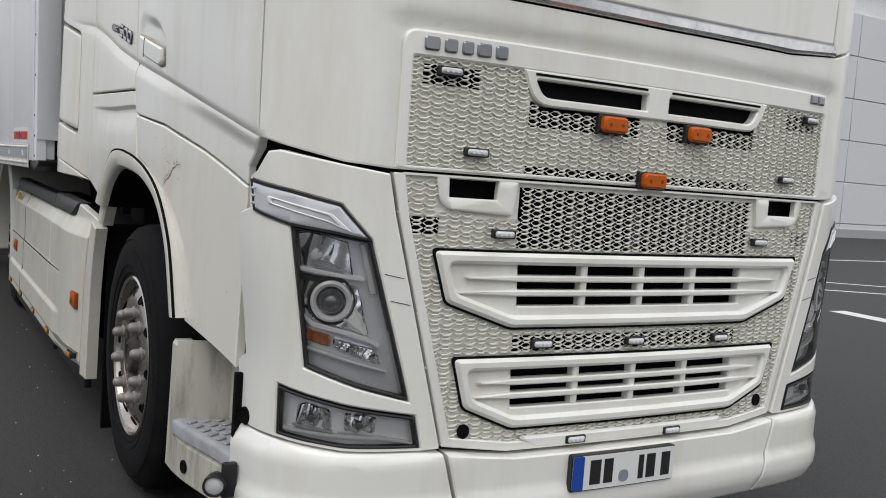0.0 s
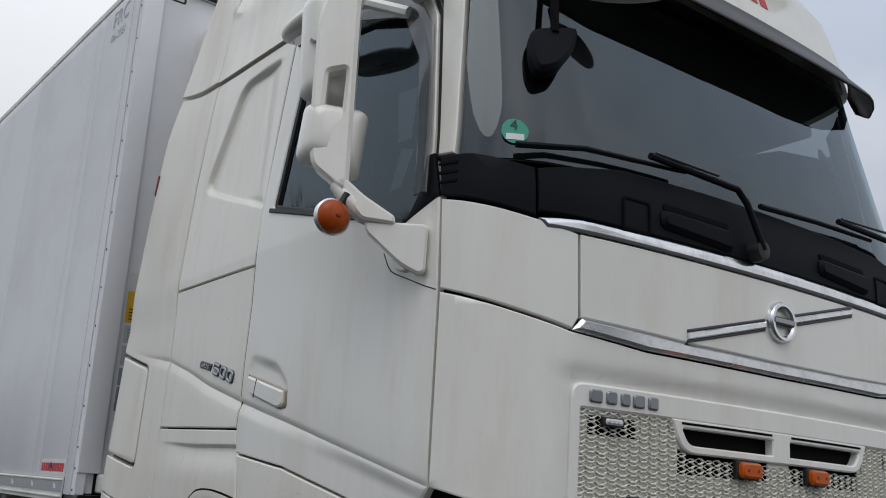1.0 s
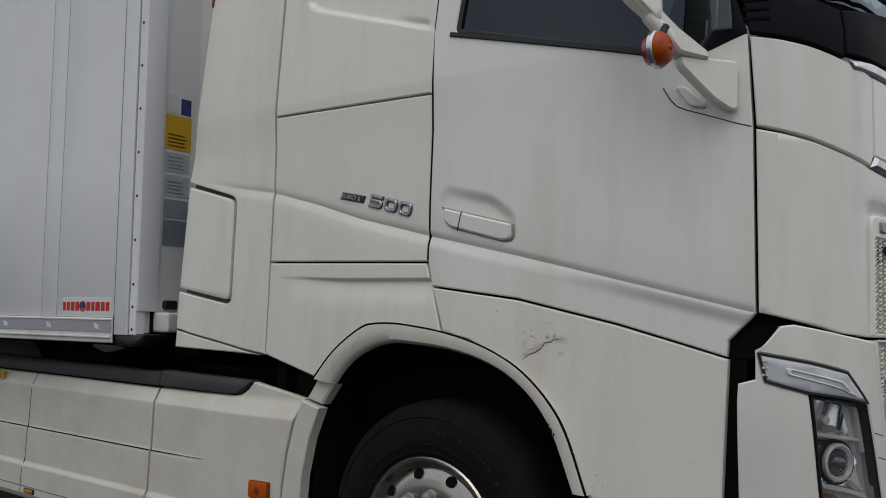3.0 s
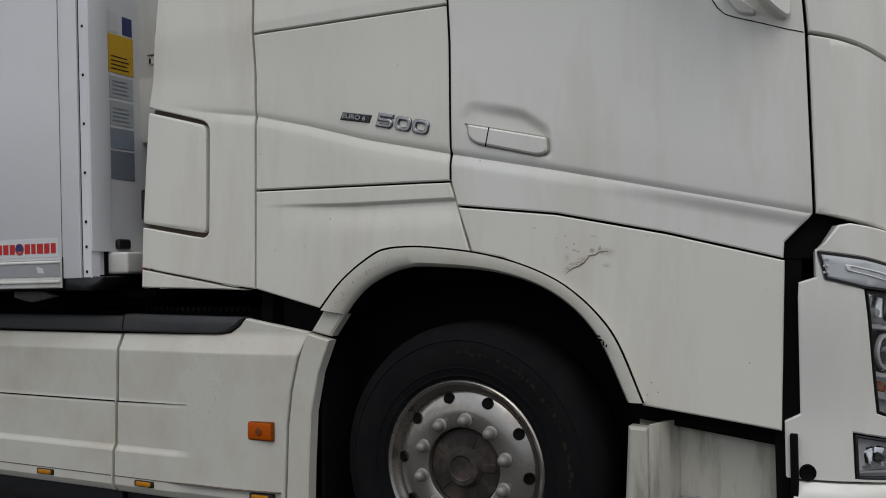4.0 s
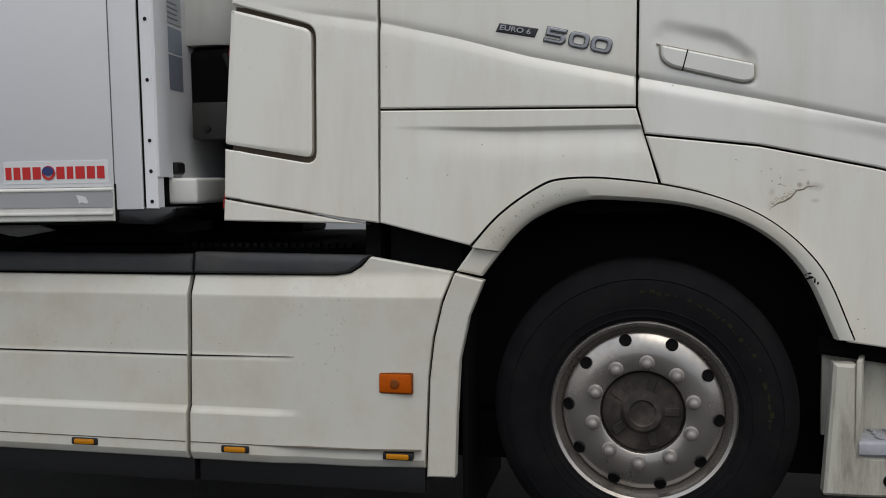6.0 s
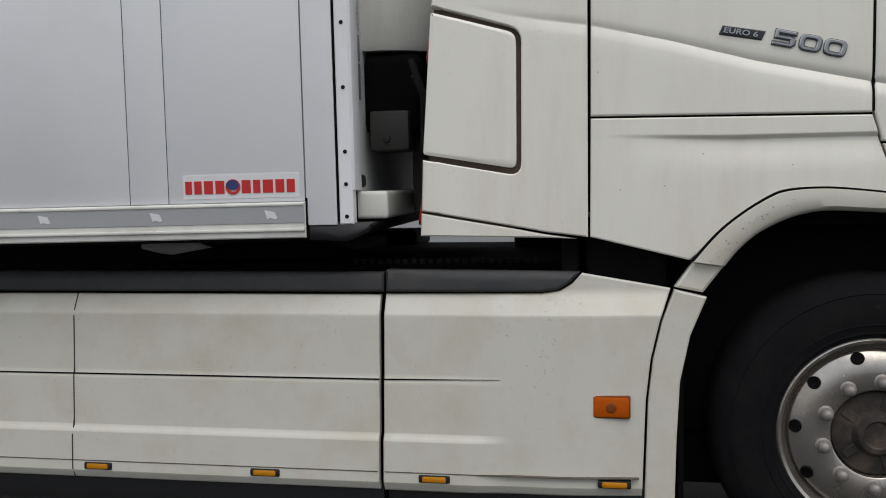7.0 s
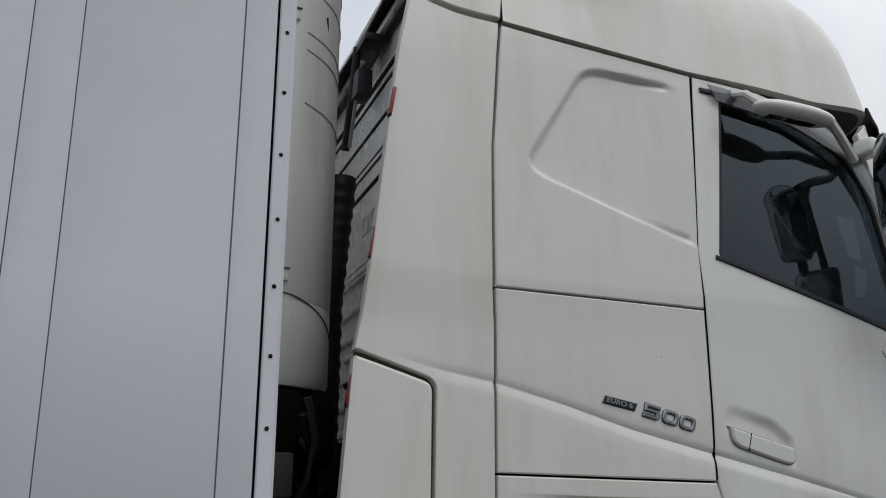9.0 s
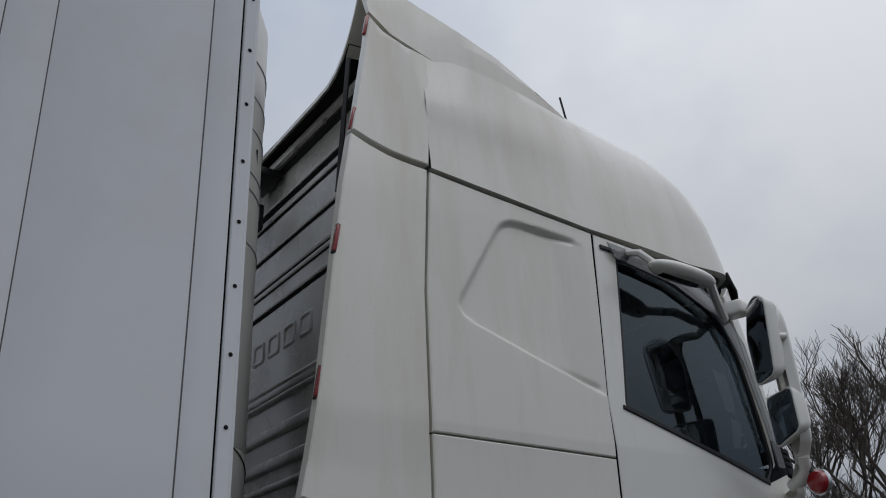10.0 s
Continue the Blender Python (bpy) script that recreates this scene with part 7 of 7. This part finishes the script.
def chips():
    """Dark chips on the wheel arch lip and stains on the skirts."""
    rng = random.Random(11)
    def fleck(x, y, z, w, h, material):
        bm = bmesh.new()
        vs = []
        for k in range(7):
            t = 2 * math.pi * k / 7
            r = rng.uniform(0.5, 1.1)
            vs.append(bm.verts.new((x, y + w * r * math.cos(t), z + h * r * math.sin(t))))
        bm.faces.new(vs)
        part("chip", bm, material, truck, flat=True)
    for k in range(26):
        t = rng.random()
        y, z = 0.60 - 0.26 * t, 1.07 + 0.19 * math.sin(t * 1.45)
        fleck(-1.2832 + arch_in(y), y - 0.02 + rng.uniform(-0.012, 0.012), z - 0.012 + rng.uniform(-0.016, 0.008), rng.uniform(0.001, 0.0035), rng.uniform(0.001, 0.003), M_SCRATCH)
    for y, z, w, h in ((-0.436, 0.966, 0.012, 0.006), (-0.446, 0.956, 0.005, 0.010), (-0.430, 0.978, 0.008, 0.004), (-0.455, 0.948, 0.004, 0.006), (-0.424, 0.962, 0.010, 0.003), (-0.418, 0.974, 0.004, 0.004)):
        fleck(-1.2840 + arch_in(y), y - 0.012, z, w, h, M_DARKGAP)
    for k in range(22):
        fleck(-1.3134, rng.uniform(1.1, 3.2), rng.uniform(0.50, 0.84), rng.uniform(0.001, 0.003), rng.uniform(0.001, 0.0025), M_SCRATCH)
    for k in range(60):
        fleck(-1.2915, 1.02 + rng.gauss(0, 0.045), 0.895 + rng.gauss(0, 0.03), rng.uniform(0.0008, 0.0022), rng.uniform(0.001, 0.003), M_RUST)


chips()


# ---- the trailer, built in its own frame: side at x = 0, front post at y = 0 ----
trailer = thing("box_trailer", "white refrigerated box trailer coupled to the tractor", "trailer")
trailer.matrix_world = pose(-1.366, 1.754, 0, -0.575, -1.104, 4.473)


def tpart(name, bm, material, parent=None, label="", flat=False):
    return part(name, bm, material, parent or trailer, label, flat)


def tside(lift=0.0):
    return lambda a, b, o: Vector((-o - lift, a, b))


M_SEAM = mat("grey_sealant", (0.10, 0.10, 0.10), 0.7, vary=0.2, scale=20)


def trailer_box():
    L, H0, H1, W = 13.4, 1.27, 4.08, 2.60
    seams = [0.106, 0.568, 0.701] + [0.712 + 1.2 * k for k in range(1, 11)] + [L]
    for a, b in zip(seams, seams[1:]):
        tpart("side_panel", sheet(rect(a + 0.0018, b - 0.0018, H0, H1), tside(0.0), step=1.0, edge=0.002, lip=0.0015, depth=0.02), M_TRAILER)
    for y in seams[:-1]:
        tpart("panel_seam", box(0.0015, 0.006, y - 0.004, y + 0.004, H0, H1), M_SEAM)
    tpart("side_panel", sheet(rect(0.004, 0.1035, 1.19, H1), tside(0.0), step=1.0, edge=0.003, lip=0.002, depth=0.02), M_TRAILER)
    tpart("box_core", box(0.012, W - 0.012, 0.02, L, 1.2, 4.06), M_TRAILER)
    tpart("far_side", box(W - 0.012, W, 0.0, L, 1.2, 4.08), M_TRAILER)
    tpart("front_wall", box(0.02, W - 0.02, -0.03, 0.02, 1.2, 4.08), M_TRAILER)
    # riveted corner post, set a little in
    post = tpart("corner_post", sheet(rect(-0.052, -0.006, 1.19, 4.08), lambda a, b, o: Vector((0.003 - o, a, b)), step=1.0, edge=0.004, lip=0.004, depth=0.05), M_TRAILER, None, "riveted white corner post")
    tpart("post_joint", box(0.012, 0.02, -0.007, 0.005, 1.2, 4.08), M_DARKGAP, post)
    tpart("post_return", box(0.006, 0.12, -0.060, -0.045, 1.3, 4.08, 0.006), M_TRAILER, post)
    z, k = 1.216, 0
    while z < 4.05:
        part("rivet", turned(lathe([(0, 0.003), (0.004, 0.0026), (0.0068, 0)], 10), pose(0.0015, -0.03, z)), M_CHASSIS, post)
        z += 0.105 if k < 2 else 0.207
        k += 1
    # roof edge and lower rail
    tpart("roof_rail", box(-0.006, 0.06, -0.05, L, 4.08, 4.125, 0.008), M_RAIL)
    tpart("front_trim", box(-0.008, W, -0.070, -0.034, 4.092, 4.13, 0.006), M_BLACK, None, "black trim along the upper front edge")
    tpart("trim_slot", sheet(rnd(rect(0.14, 0.26, 4.012, 4.056), 0.021), lambda a, b, o: Vector((a, -0.034 - o, b)), holes=[rnd(rect(0.153, 0.247, 4.024, 4.044), 0.009)], step=1, edge=0.003, lip=0.003, depth=0.01), M_BLACK, None, "black oval frame in the front wall")
    tpart("roof", box(0.0, W, -0.04, L, 4.09, 4.105), M_TRAILER)
    rail = tpart("lower_rail", sheet(rect(0.106, L, 1.150, 1.268), tside(0.008), step=1.5, edge=0.004, lip=0.004, depth=0.03), M_RAIL, None, "white aluminium rail with a grey reflective band")
    part("reflective_band", sheet(rect(0.108, L, 1.200, 1.252), tside(0.0105), step=1.5, edge=0, depth=0.002), M_TAPE, rail)
    part("rail_bead", box(-0.016, 0.0, 0.108, L, 1.172, 1.182, 0.004), M_RAIL, rail)
    part("rail_bead", box(-0.014, 0.0, 0.108, L, 1.256, 1.264, 0.003), M_RAIL, rail)
    for k in range(20):
        y = 0.22 + 0.39 * k
        part("band_mark", sheet(rnd([(y - 0.022, 1.216), (y - 0.012, 1.236), (y + 0.006, 1.240), (y + 0.022, 1.243), (y + 0.016, 1.226), (y + 0.012, 1.212), (y + 0.004, 1.218), (y - 0.014, 1.212)], 0.003), tside(0.0118), step=1, edge=0, depth=0.002), M_LABELWHITE, rail)
    part("rail_gap", box(0.0, 0.01, 0.098, 0.107, 1.15, 1.28), M_DARKGAP, rail)
    # black buffer and white ledge at the lower corner
    tpart("corner_buffer", sheet(rnd([(0.105, 1.195), (-0.115, 1.195), (-0.10, 1.165), (-0.03, 1.135), (0.105, 1.142)], 0.012), tside(-0.006), step=1, edge=0.008, lip=0.006, depth=0.25), M_BLACK, None, "black plastic corner buffer")
    tpart("corner_ledge", box(0.11, 2.58, -0.148, -0.03, 1.203, 1.297, 0.014, 3), M_FRIDGE, None, "white ledge across the trailer front")
    part("ledge_joint", box(0.10, 0.112, -0.046, -0.030, 1.2, 1.30), M_DARKGAP, trailer)
    # maker's sticker as plain coloured blocks
    st = tpart("maker_sticker", sheet(rect(0.124, 0.516, 1.284, 1.362), tside(0.0015), step=1, edge=0, depth=0.002), M_LABELWHITE, None, "white sticker with red bars and a blue spot")
    y1 = 0.508
    for k, w in enumerate((0.026, 0.029, 0.034, 0.034, 0.046, 0.034, 0.028, 0.038, 0.033, 0.031)):
        if k == 4:
            part("sticker_ring", turned(lathe([(0.016, 0), (0.016, 0.001), (0.025, 0.001), (0.025, 0)], 24), pose(-0.0035, y1 - 0.021, 1.322)), M_REDINK, st)
            part("sticker_spot", turned(lathe([(0, 0.001), (0.018, 0.001), (0.018, 0)], 20), Matrix.Translation((-0.0045, y1 - 0.020, 1.328)) @ Matrix.Diagonal((1, 1.2, 0.9, 1))), M_BLUEINK, st)
        else:
            part("sticker_block", sheet(rect(y1 - w + 0.004, y1, 1.300, 1.343), tside(0.003), step=1, edge=0, depth=0.002), M_REDINK, st)
        y1 -= w + 0.0045
    # inspection writing near the roof
    part("inspection_mark", lettering("FRC", 0.15, lambda a, b, o: Vector((-0.003, 0.43 - a, 3.93 + b)), 0.0), M_TAPE, trailer, "grey letters FRC")
    part("inspection_mark", lettering("06-2021", 0.075, lambda a, b, o: Vector((-0.003, 0.43 - a, 3.835 + b)), 0.0), M_TAPE, trailer, "grey inspection date")


trailer_box()


M_UNITFOOT = mat("dusty_unit_foot", (0.10, 0.088, 0.078), 0.6, vary=0.2, scale=9)
M_UNITBOX = mat("grey_unit_box", (0.026, 0.025, 0.023), 0.6, vary=0.2, scale=12)


def fridge():
    # cooling unit on the front wall: a tall cover with round edges
    out = rnd([(0.345, -0.03), (0.345, -0.17), (0.45, -0.325), (0.68, -0.435), (1.92, -0.435), (2.16, -0.335), (2.33, -0.15), (2.33, -0.03)], [0, 0.06, 0.10, 0.2, 0.2, 0.10, 0.06, 0], 5)
    bm = bmesh.new()
    rows = []
    for z, sc in ((1.80, 0.97), (1.83, 1.0), (2.08, 1.0), (2.09, 0.992), (2.10, 1.0), (2.55, 1.0), (3.0, 1.0), (3.4, 1.0), (3.78, 1.0), (3.86, 0.95)):
        rows.append([bm.verts.new((1.3 + (x - 1.3) * (1 - (1 - sc) * 0.4), y * sc, z)) for x, y in out])
    n = len(out)
    for a, b in zip(rows, rows[1:]):
        for k in range(n - 1):
            bm.faces.new((a[k], a[k + 1], b[k + 1], b[k]))
    bm.faces.new(rows[0][::-1])
    bm.faces.new(rows[-1])
    bmesh.ops.recalc_face_normals(bm, faces=bm.faces[:])
    unit = tpart("cooling_unit", bm, M_FRIDGE, None, "tall white cooling unit on the trailer front")
    corner = [(x, y) for x, y in zip(np.interp(np.linspace(0, len(out) - 1, 150), range(len(out)), [p[0] for p in out]), np.interp(np.linspace(0, len(out) - 1, 150), range(len(out)), [p[1] for p in out])) if x < 1.2 and y < -0.095]
    part("cover_groove", tube([(x, y - 0.001, 2.108 - 1.35 * max(0, -y - 0.12) ** 2) for x, y in corner], 0.0032, 6), M_SEAM, unit)
    for z in (2.82, 3.03, 3.10, 3.28, 3.42, 3.58):
        part("cover_groove", tube([(x, y - 0.001, z - 0.1 * max(0, -y - 0.12)) for x, y in out[5:22]], 0.003, 6), M_TAPE, unit)
    for z in (2.165, 3.14):
        latch = part("cover_latch", box(0.338, 0.38, -0.165, -0.088, z - 0.018, z + 0.022, 0.006), M_FRIDGE, unit)
        part("latch_lip", box(0.330, 0.36, -0.168, -0.086, z + 0.022, z + 0.027, 0.002, 1), M_LABELGREY, latch)
        part("latch_hole", box(0.336, 0.34, -0.104, -0.094, z - 0.014, z + 0.010, 0.001, 1), M_DARKGAP, latch)
    for k in range(3):      # slanting strokes of a dark maker's mark
        u = 0.44 + 0.05 * k
        part("cover_mark", turned(box(-0.005, 0.005, -0.003, 0.003, -0.035, 0.035), Matrix.Translation((u, -0.302 - 0.5 * (u - 0.45), 3.17 - 0.03 * k)) @ Euler((0, radians(25 if k % 2 else -20), radians(-28))).to_matrix().to_4x4()), M_INK, unit)
    part("latch_recess", box(0.342, 0.350, -0.135, -0.075, 3.17, 3.215, 0.004), M_TAPE, unit)
    # frame, engine and sump are near-black: shade under the cover is in their colour
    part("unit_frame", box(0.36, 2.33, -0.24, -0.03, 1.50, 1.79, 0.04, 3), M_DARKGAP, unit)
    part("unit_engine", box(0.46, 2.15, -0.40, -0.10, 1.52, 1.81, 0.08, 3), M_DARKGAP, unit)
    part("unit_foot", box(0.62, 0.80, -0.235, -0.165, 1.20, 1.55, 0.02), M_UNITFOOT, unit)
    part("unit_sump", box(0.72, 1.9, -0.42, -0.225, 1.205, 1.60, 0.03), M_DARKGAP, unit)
    part("unit_pipe", tube([(0.25, -0.22, 1.75), (0.27, -0.26, 1.62), (0.32, -0.25, 1.5), (0.4, -0.24, 1.42)], 0.014, 8), M_BLACK, unit)
    part("unit_pipe", tube([(0.3, -0.22, 1.70), (0.36, -0.27, 1.58), (0.45, -0.26, 1.62), (0.5, -0.2, 1.7)], 0.012, 8), M_BLACK, unit)
    part("unit_box", box(0.30, 0.50, -0.20, -0.06, 1.44, 1.58, 0.012), M_UNITBOX, unit)
    part("unit_box_knob", turned(lathe([(0, 0.01), (0.012, 0.008), (0.014, 0)], 12), pose(0.3, -0.12, 1.48)), M_BLACK, unit)
    # column of labels on the front wall, beside the post
    def fw(lift):
        return lambda a, b, o: Vector((a, -0.0305 - lift - o, b))
    for z0, z1, a0, a1, m in [(z0, z1, a0 + 0.065, a1 + 0.065, m) for z0, z1, a0, a1, m in ((2.27, 2.36, 0.09, 0.15, M_LABELWHITE), (2.27, 2.35, 0.175, 0.235, M_BLUEINK), (2.09, 2.26, 0.085, 0.24, M_YELLOW), (1.98, 2.075, 0.09, 0.235, M_LABELLIGHT), (1.86, 1.965, 0.09, 0.235, M_LABELLIGHT), (1.755, 1.845, 0.09, 0.235, M_LABELMID), (1.62, 1.745, 0.09, 0.235, M_LABELGREY))]:
        lb = tpart("wall_label", sheet(rect(a0, a1, z0, z1), fw(0.002), step=1, edge=0, depth=0.002), m, None, "printed label on the trailer front wall")
        if m in (M_YELLOW, M_LABELLIGHT):
            for k in range(4):
                part("label_line", sheet(rect(a0 + 0.015, a1 - 0.03 - 0.01 * (k % 2), z0 + 0.016 + 0.018 * k, z0 + 0.021 + 0.018 * k), fw(0.0035), step=1, edge=0, depth=0.001), M_INK if m is M_YELLOW else M_LABELGREY, lb)
    tpart("wall_lamp", sheet(rnd(rect(0.17, 0.25, 1.31, 1.355), 0.015), fw(0.02), step=1, edge=0.006, lip=0.006, depth=0.02), M_BLACK, None, "small black lamp at the foot of the front wall")


M_LABELMID = mat("mid_grey_label", (0.28, 0.33, 0.40), 0.5, vary=0.06, scale=30)
fridge()


def running_gear():
    tpart("floor_frame", box(0.1, 2.5, 0.0, 13.3, 1.135, 1.2), M_CHASSIS)
    for x in (0.75, 1.75):
        tpart("frame_beam", box(x, x + 0.12, 0.2, 13.3, 0.85, 1.1), M_CHASSIS)
    for x in (0.35, 2.1):
        leg = tpart("landing_leg", box(x, x + 0.14, 5.0, 5.14, 0.2, 1.1, 0.01), M_CHASSIS, None, "dark steel landing leg")
        part("leg_foot", box(x - 0.08, x + 0.22, 4.92, 5.22, 0.0, 0.22, 0.02), M_CHASSIS, leg)
    for y in (8.2, 9.5, 10.8):
        for x in (0.02, 2.25):
            w = tpart("trailer_wheel", turned(lathe([(0, 0.1), (0.2, 0.1), (0.28, 0.06), (0.3, 0.13), (0.40, 0.16), (0.48, 0.13), (0.505, 0.05), (0.505, -0.12), (0.45, -0.16), (0, -0.16)], 48), pose(x + 0.18, y, 0.505)), M_TYRE, None, "black trailer wheel")
    tpart("bracket_arm", sheet(rnd([(0.58, 1.10), (0.66, 1.125), (0.86, 1.13), (0.86, 1.10), (0.78, 1.08), (0.74, 1.075)], 0.006), tside(-0.42), step=1, edge=0.004, lip=0.003, depth=0.03), M_RAIL)
    tpart("corner_plate", sheet(rnd([(-0.10, 1.10), (-0.10, 1.135), (0.12, 1.135), (0.10, 1.105), (0.02, 1.085)], 0.006), tside(-0.34), step=1, edge=0.004, lip=0.003, depth=0.03), M_CHASSIS)


running_gear()


# ---- surroundings ----
def building():
    b = thing("warehouse", "long pale warehouse with horizontal facade panels", "building", (0, 0, 0))
    for k in range(6):
        z0 = 0.0 if k == 0 else 0.25 + k * 1.45 - 1.2
        z1 = 0.25 + (k + 1) * 1.45 - 1.2
        for j in range(9):
            x0 = 14 + j * 6.2
            part("facade_panel", box(x0, x0 + 6.17, 17.0, 17.2, z0, z1 - 0.03, 0.01, 1), M_BUILDING, b)
    part("facade_core", box(14, 69.8, 17.1, 30, 0.0, 8.7), M_GREYLAMP, b)
    part("roof_edge", box(13.9, 70, 16.9, 30.1, 8.6, 8.8), M_BUILDING, b)
    part("base_strip", box(14, 69.8, 16.95, 17.0, 0.0, 0.3), M_TAPE, b)


building()


def slatted_barrier():
    """A slatted barrier in the next bay, seen through the gap; built from its near lower corner."""
    t = thing("slatted_barrier", "pale slatted barrier with a yellow and black lower edge", "barrier", (3.0, 1.38, 0))
    part("back", box(0.04, 0.08, 0, 3.12, 1.40, 3.0, 0.005), M_GREYSTRIP, t)
    for k in range(31):
        y = 0.01 + 0.1 * k
        part("slat", box(0.0, 0.036, y, y + 0.078, 1.41, 2.98, 0.006, 1), M_BUILDING, t)
    for k in range(31):
        part("edge_block", box(-0.01, 0.036, 0.1 * k, 0.097 + 0.1 * k, 1.345, 1.405), M_INK if k % 2 else M_YELLOW, t)
    part("lower_board", box(0.04, 0.075, 0, 3.12, 0.6, 1.395, 0.01), M_BUILDING, t)
    for y in (0.12, 1.52, 2.92):
        part("post", box(0.08, 0.16, y, y + 0.08, 0.0, 3.0, 0.006), M_GREYLAMP, t)
        part("foot_plate", box(-0.05, 0.30, y - 0.06, y + 0.14, 0.0, 0.015), M_GREYLAMP, t)


slatted_barrier()


def road_lines():
    g = thing("parking_lines", "white painted parking lines on the asphalt", "road marking", kind="structure")
    for a, b, w in (((7.5, 3.28), (7.4, 0.4), 0.28), ((9.0, 5.15), (12.5, 3.2), 0.10), ((10.2, 5.87), (13.5, 3.8), 0.10), ((13.0, 9.2), (30.0, 8.5), 0.12)):
        bm = bmesh.new()
        a, b = Vector(a), Vector(b)
        d = (b - a).normalized()
        n = Vector((-d.y, d.x)) * w / 2
        vs = [bm.verts.new((p.x, p.y, 0.004)) for p in (a - n, b - n, b + n, a + n)]
        bm.faces.new(vs)
        part("line", bm, M_LINE, g, flat=True)


road_lines()


def grit():
    """Pale crumbs strewn over the asphalt."""
    rng = random.Random(5)
    bm = bmesh.new()
    for k in range(900):
        x, y, r = rng.uniform(-5.5, -1.2), rng.uniform(-4.5, 6.0), rng.uniform(0.0015, 0.0045)
        top = bm.verts.new((x, y, r))
        ring = [bm.verts.new((x + r * rng.uniform(0.7, 1.5) * math.cos(t), y + r * rng.uniform(0.7, 1.5) * math.sin(t), 0.0)) for t in (0, 1.3, 2.5, 3.8, 5.0)]
        for a, b in zip(ring, ring[1:] + ring[:1]):
            bm.faces.new((a, b, top))
    ob = part("grit", bm, M_LINE, None, flat=True)
    tagged(ob, "pale crumbs of grit lying on the asphalt", "grit", kind="stuff")


grit()


def bare_tree(x, y, h, seed, spread=0.5):
    """A leafless tree: trunk, limbs and very many thin twigs."""
    rng = random.Random(seed)
    t = thing("bare_tree", "leafless tree with fine dark twigs", "tree", (x, y, 0), group="bare trees at the edge of the park")
    trunk, twigs = bmesh.new(), bmesh.new()
    def rod(bm, a, b, r0, r1, n):
        d = (b - a).normalized()
        s = d.cross(Vector((0.3, 0.2, 1))).normalized()
        u = s.cross(d)
        ra = [bm.verts.new(a + r0 * (math.cos(2 * math.pi * k / n) * s + math.sin(2 * math.pi * k / n) * u)) for k in range(n)]
        rb = [bm.verts.new(b + r1 * (math.cos(2 * math.pi * k / n) * s + math.sin(2 * math.pi * k / n) * u)) for k in range(n)]
        for k in range(n):
            bm.faces.new((ra[k], ra[(k + 1) % n], rb[(k + 1) % n], rb[k]))
    def grow(a, d, length, r, depth):
        bend = Vector((rng.uniform(-1, 1), rng.uniform(-1, 1), rng.uniform(-0.2, 0.9))) * 0.26
        b = a + d * length * 0.5
        c = b + (d + bend).normalized() * length * 0.5
        bm = trunk if depth < 2 else twigs
        n = 7 if depth < 2 else (4 if depth < 4 else 3)
        rod(bm, a, b, r, r * 0.85, n)
        rod(bm, b, c, r * 0.85, r * 0.68, n)
        if depth >= 7:
            return
        kids = 3 if depth == 0 else rng.choice((2, 3, 3) if depth < 4 else (3, 4))
        for k in range(kids):
            out = Vector((rng.uniform(-1, 1), rng.uniform(-1, 1), rng.uniform(-0.05, 1.0)))
            nd = (d * (0.9 if depth else 1.6) + out.normalized() * (spread + 0.3 * (depth > 1))).normalized()
            start = a.lerp(c, rng.uniform(0.45, 1.0)) if k else c
            grow(start, nd, length * rng.uniform(0.62, 0.82), max(0.0065, r * (0.58 if k else 0.70)), depth + 1)
    grow(Vector((0, 0, -0.05)), Vector((rng.uniform(-0.05, 0.05), rng.uniform(-0.05, 0.05), 1)).normalized(), h * 0.26, h * 0.013, 0)
    part("trunk", trunk, M_BARK, t)
    tagged(part("crown", twigs, M_BARK, t), kind="stuff")


bare_tree(8.5, -19.0, 11.4, 3)
bare_tree(11.5, -21.0, 10.4, 8)
bare_tree(6.2, -24.0, 8.0, 12, 0.7)
bare_tree(14.0, -26.0, 9.0, 5, 0.7)
bare_tree(-15.0, 20.0, 13.6, 31, 0.28)
bare_tree(-17.5, 21.5, 12.4, 32, 0.28)
bare_tree(-20.0, 13.0, 11.0, 33, 0.28)
bare_tree(-30.0, -6.0, 6.0, 21)
bare_tree(-33.0, 6.0, 6.5, 22)
bare_tree(-30.0, -20.0, 6.5, 23)
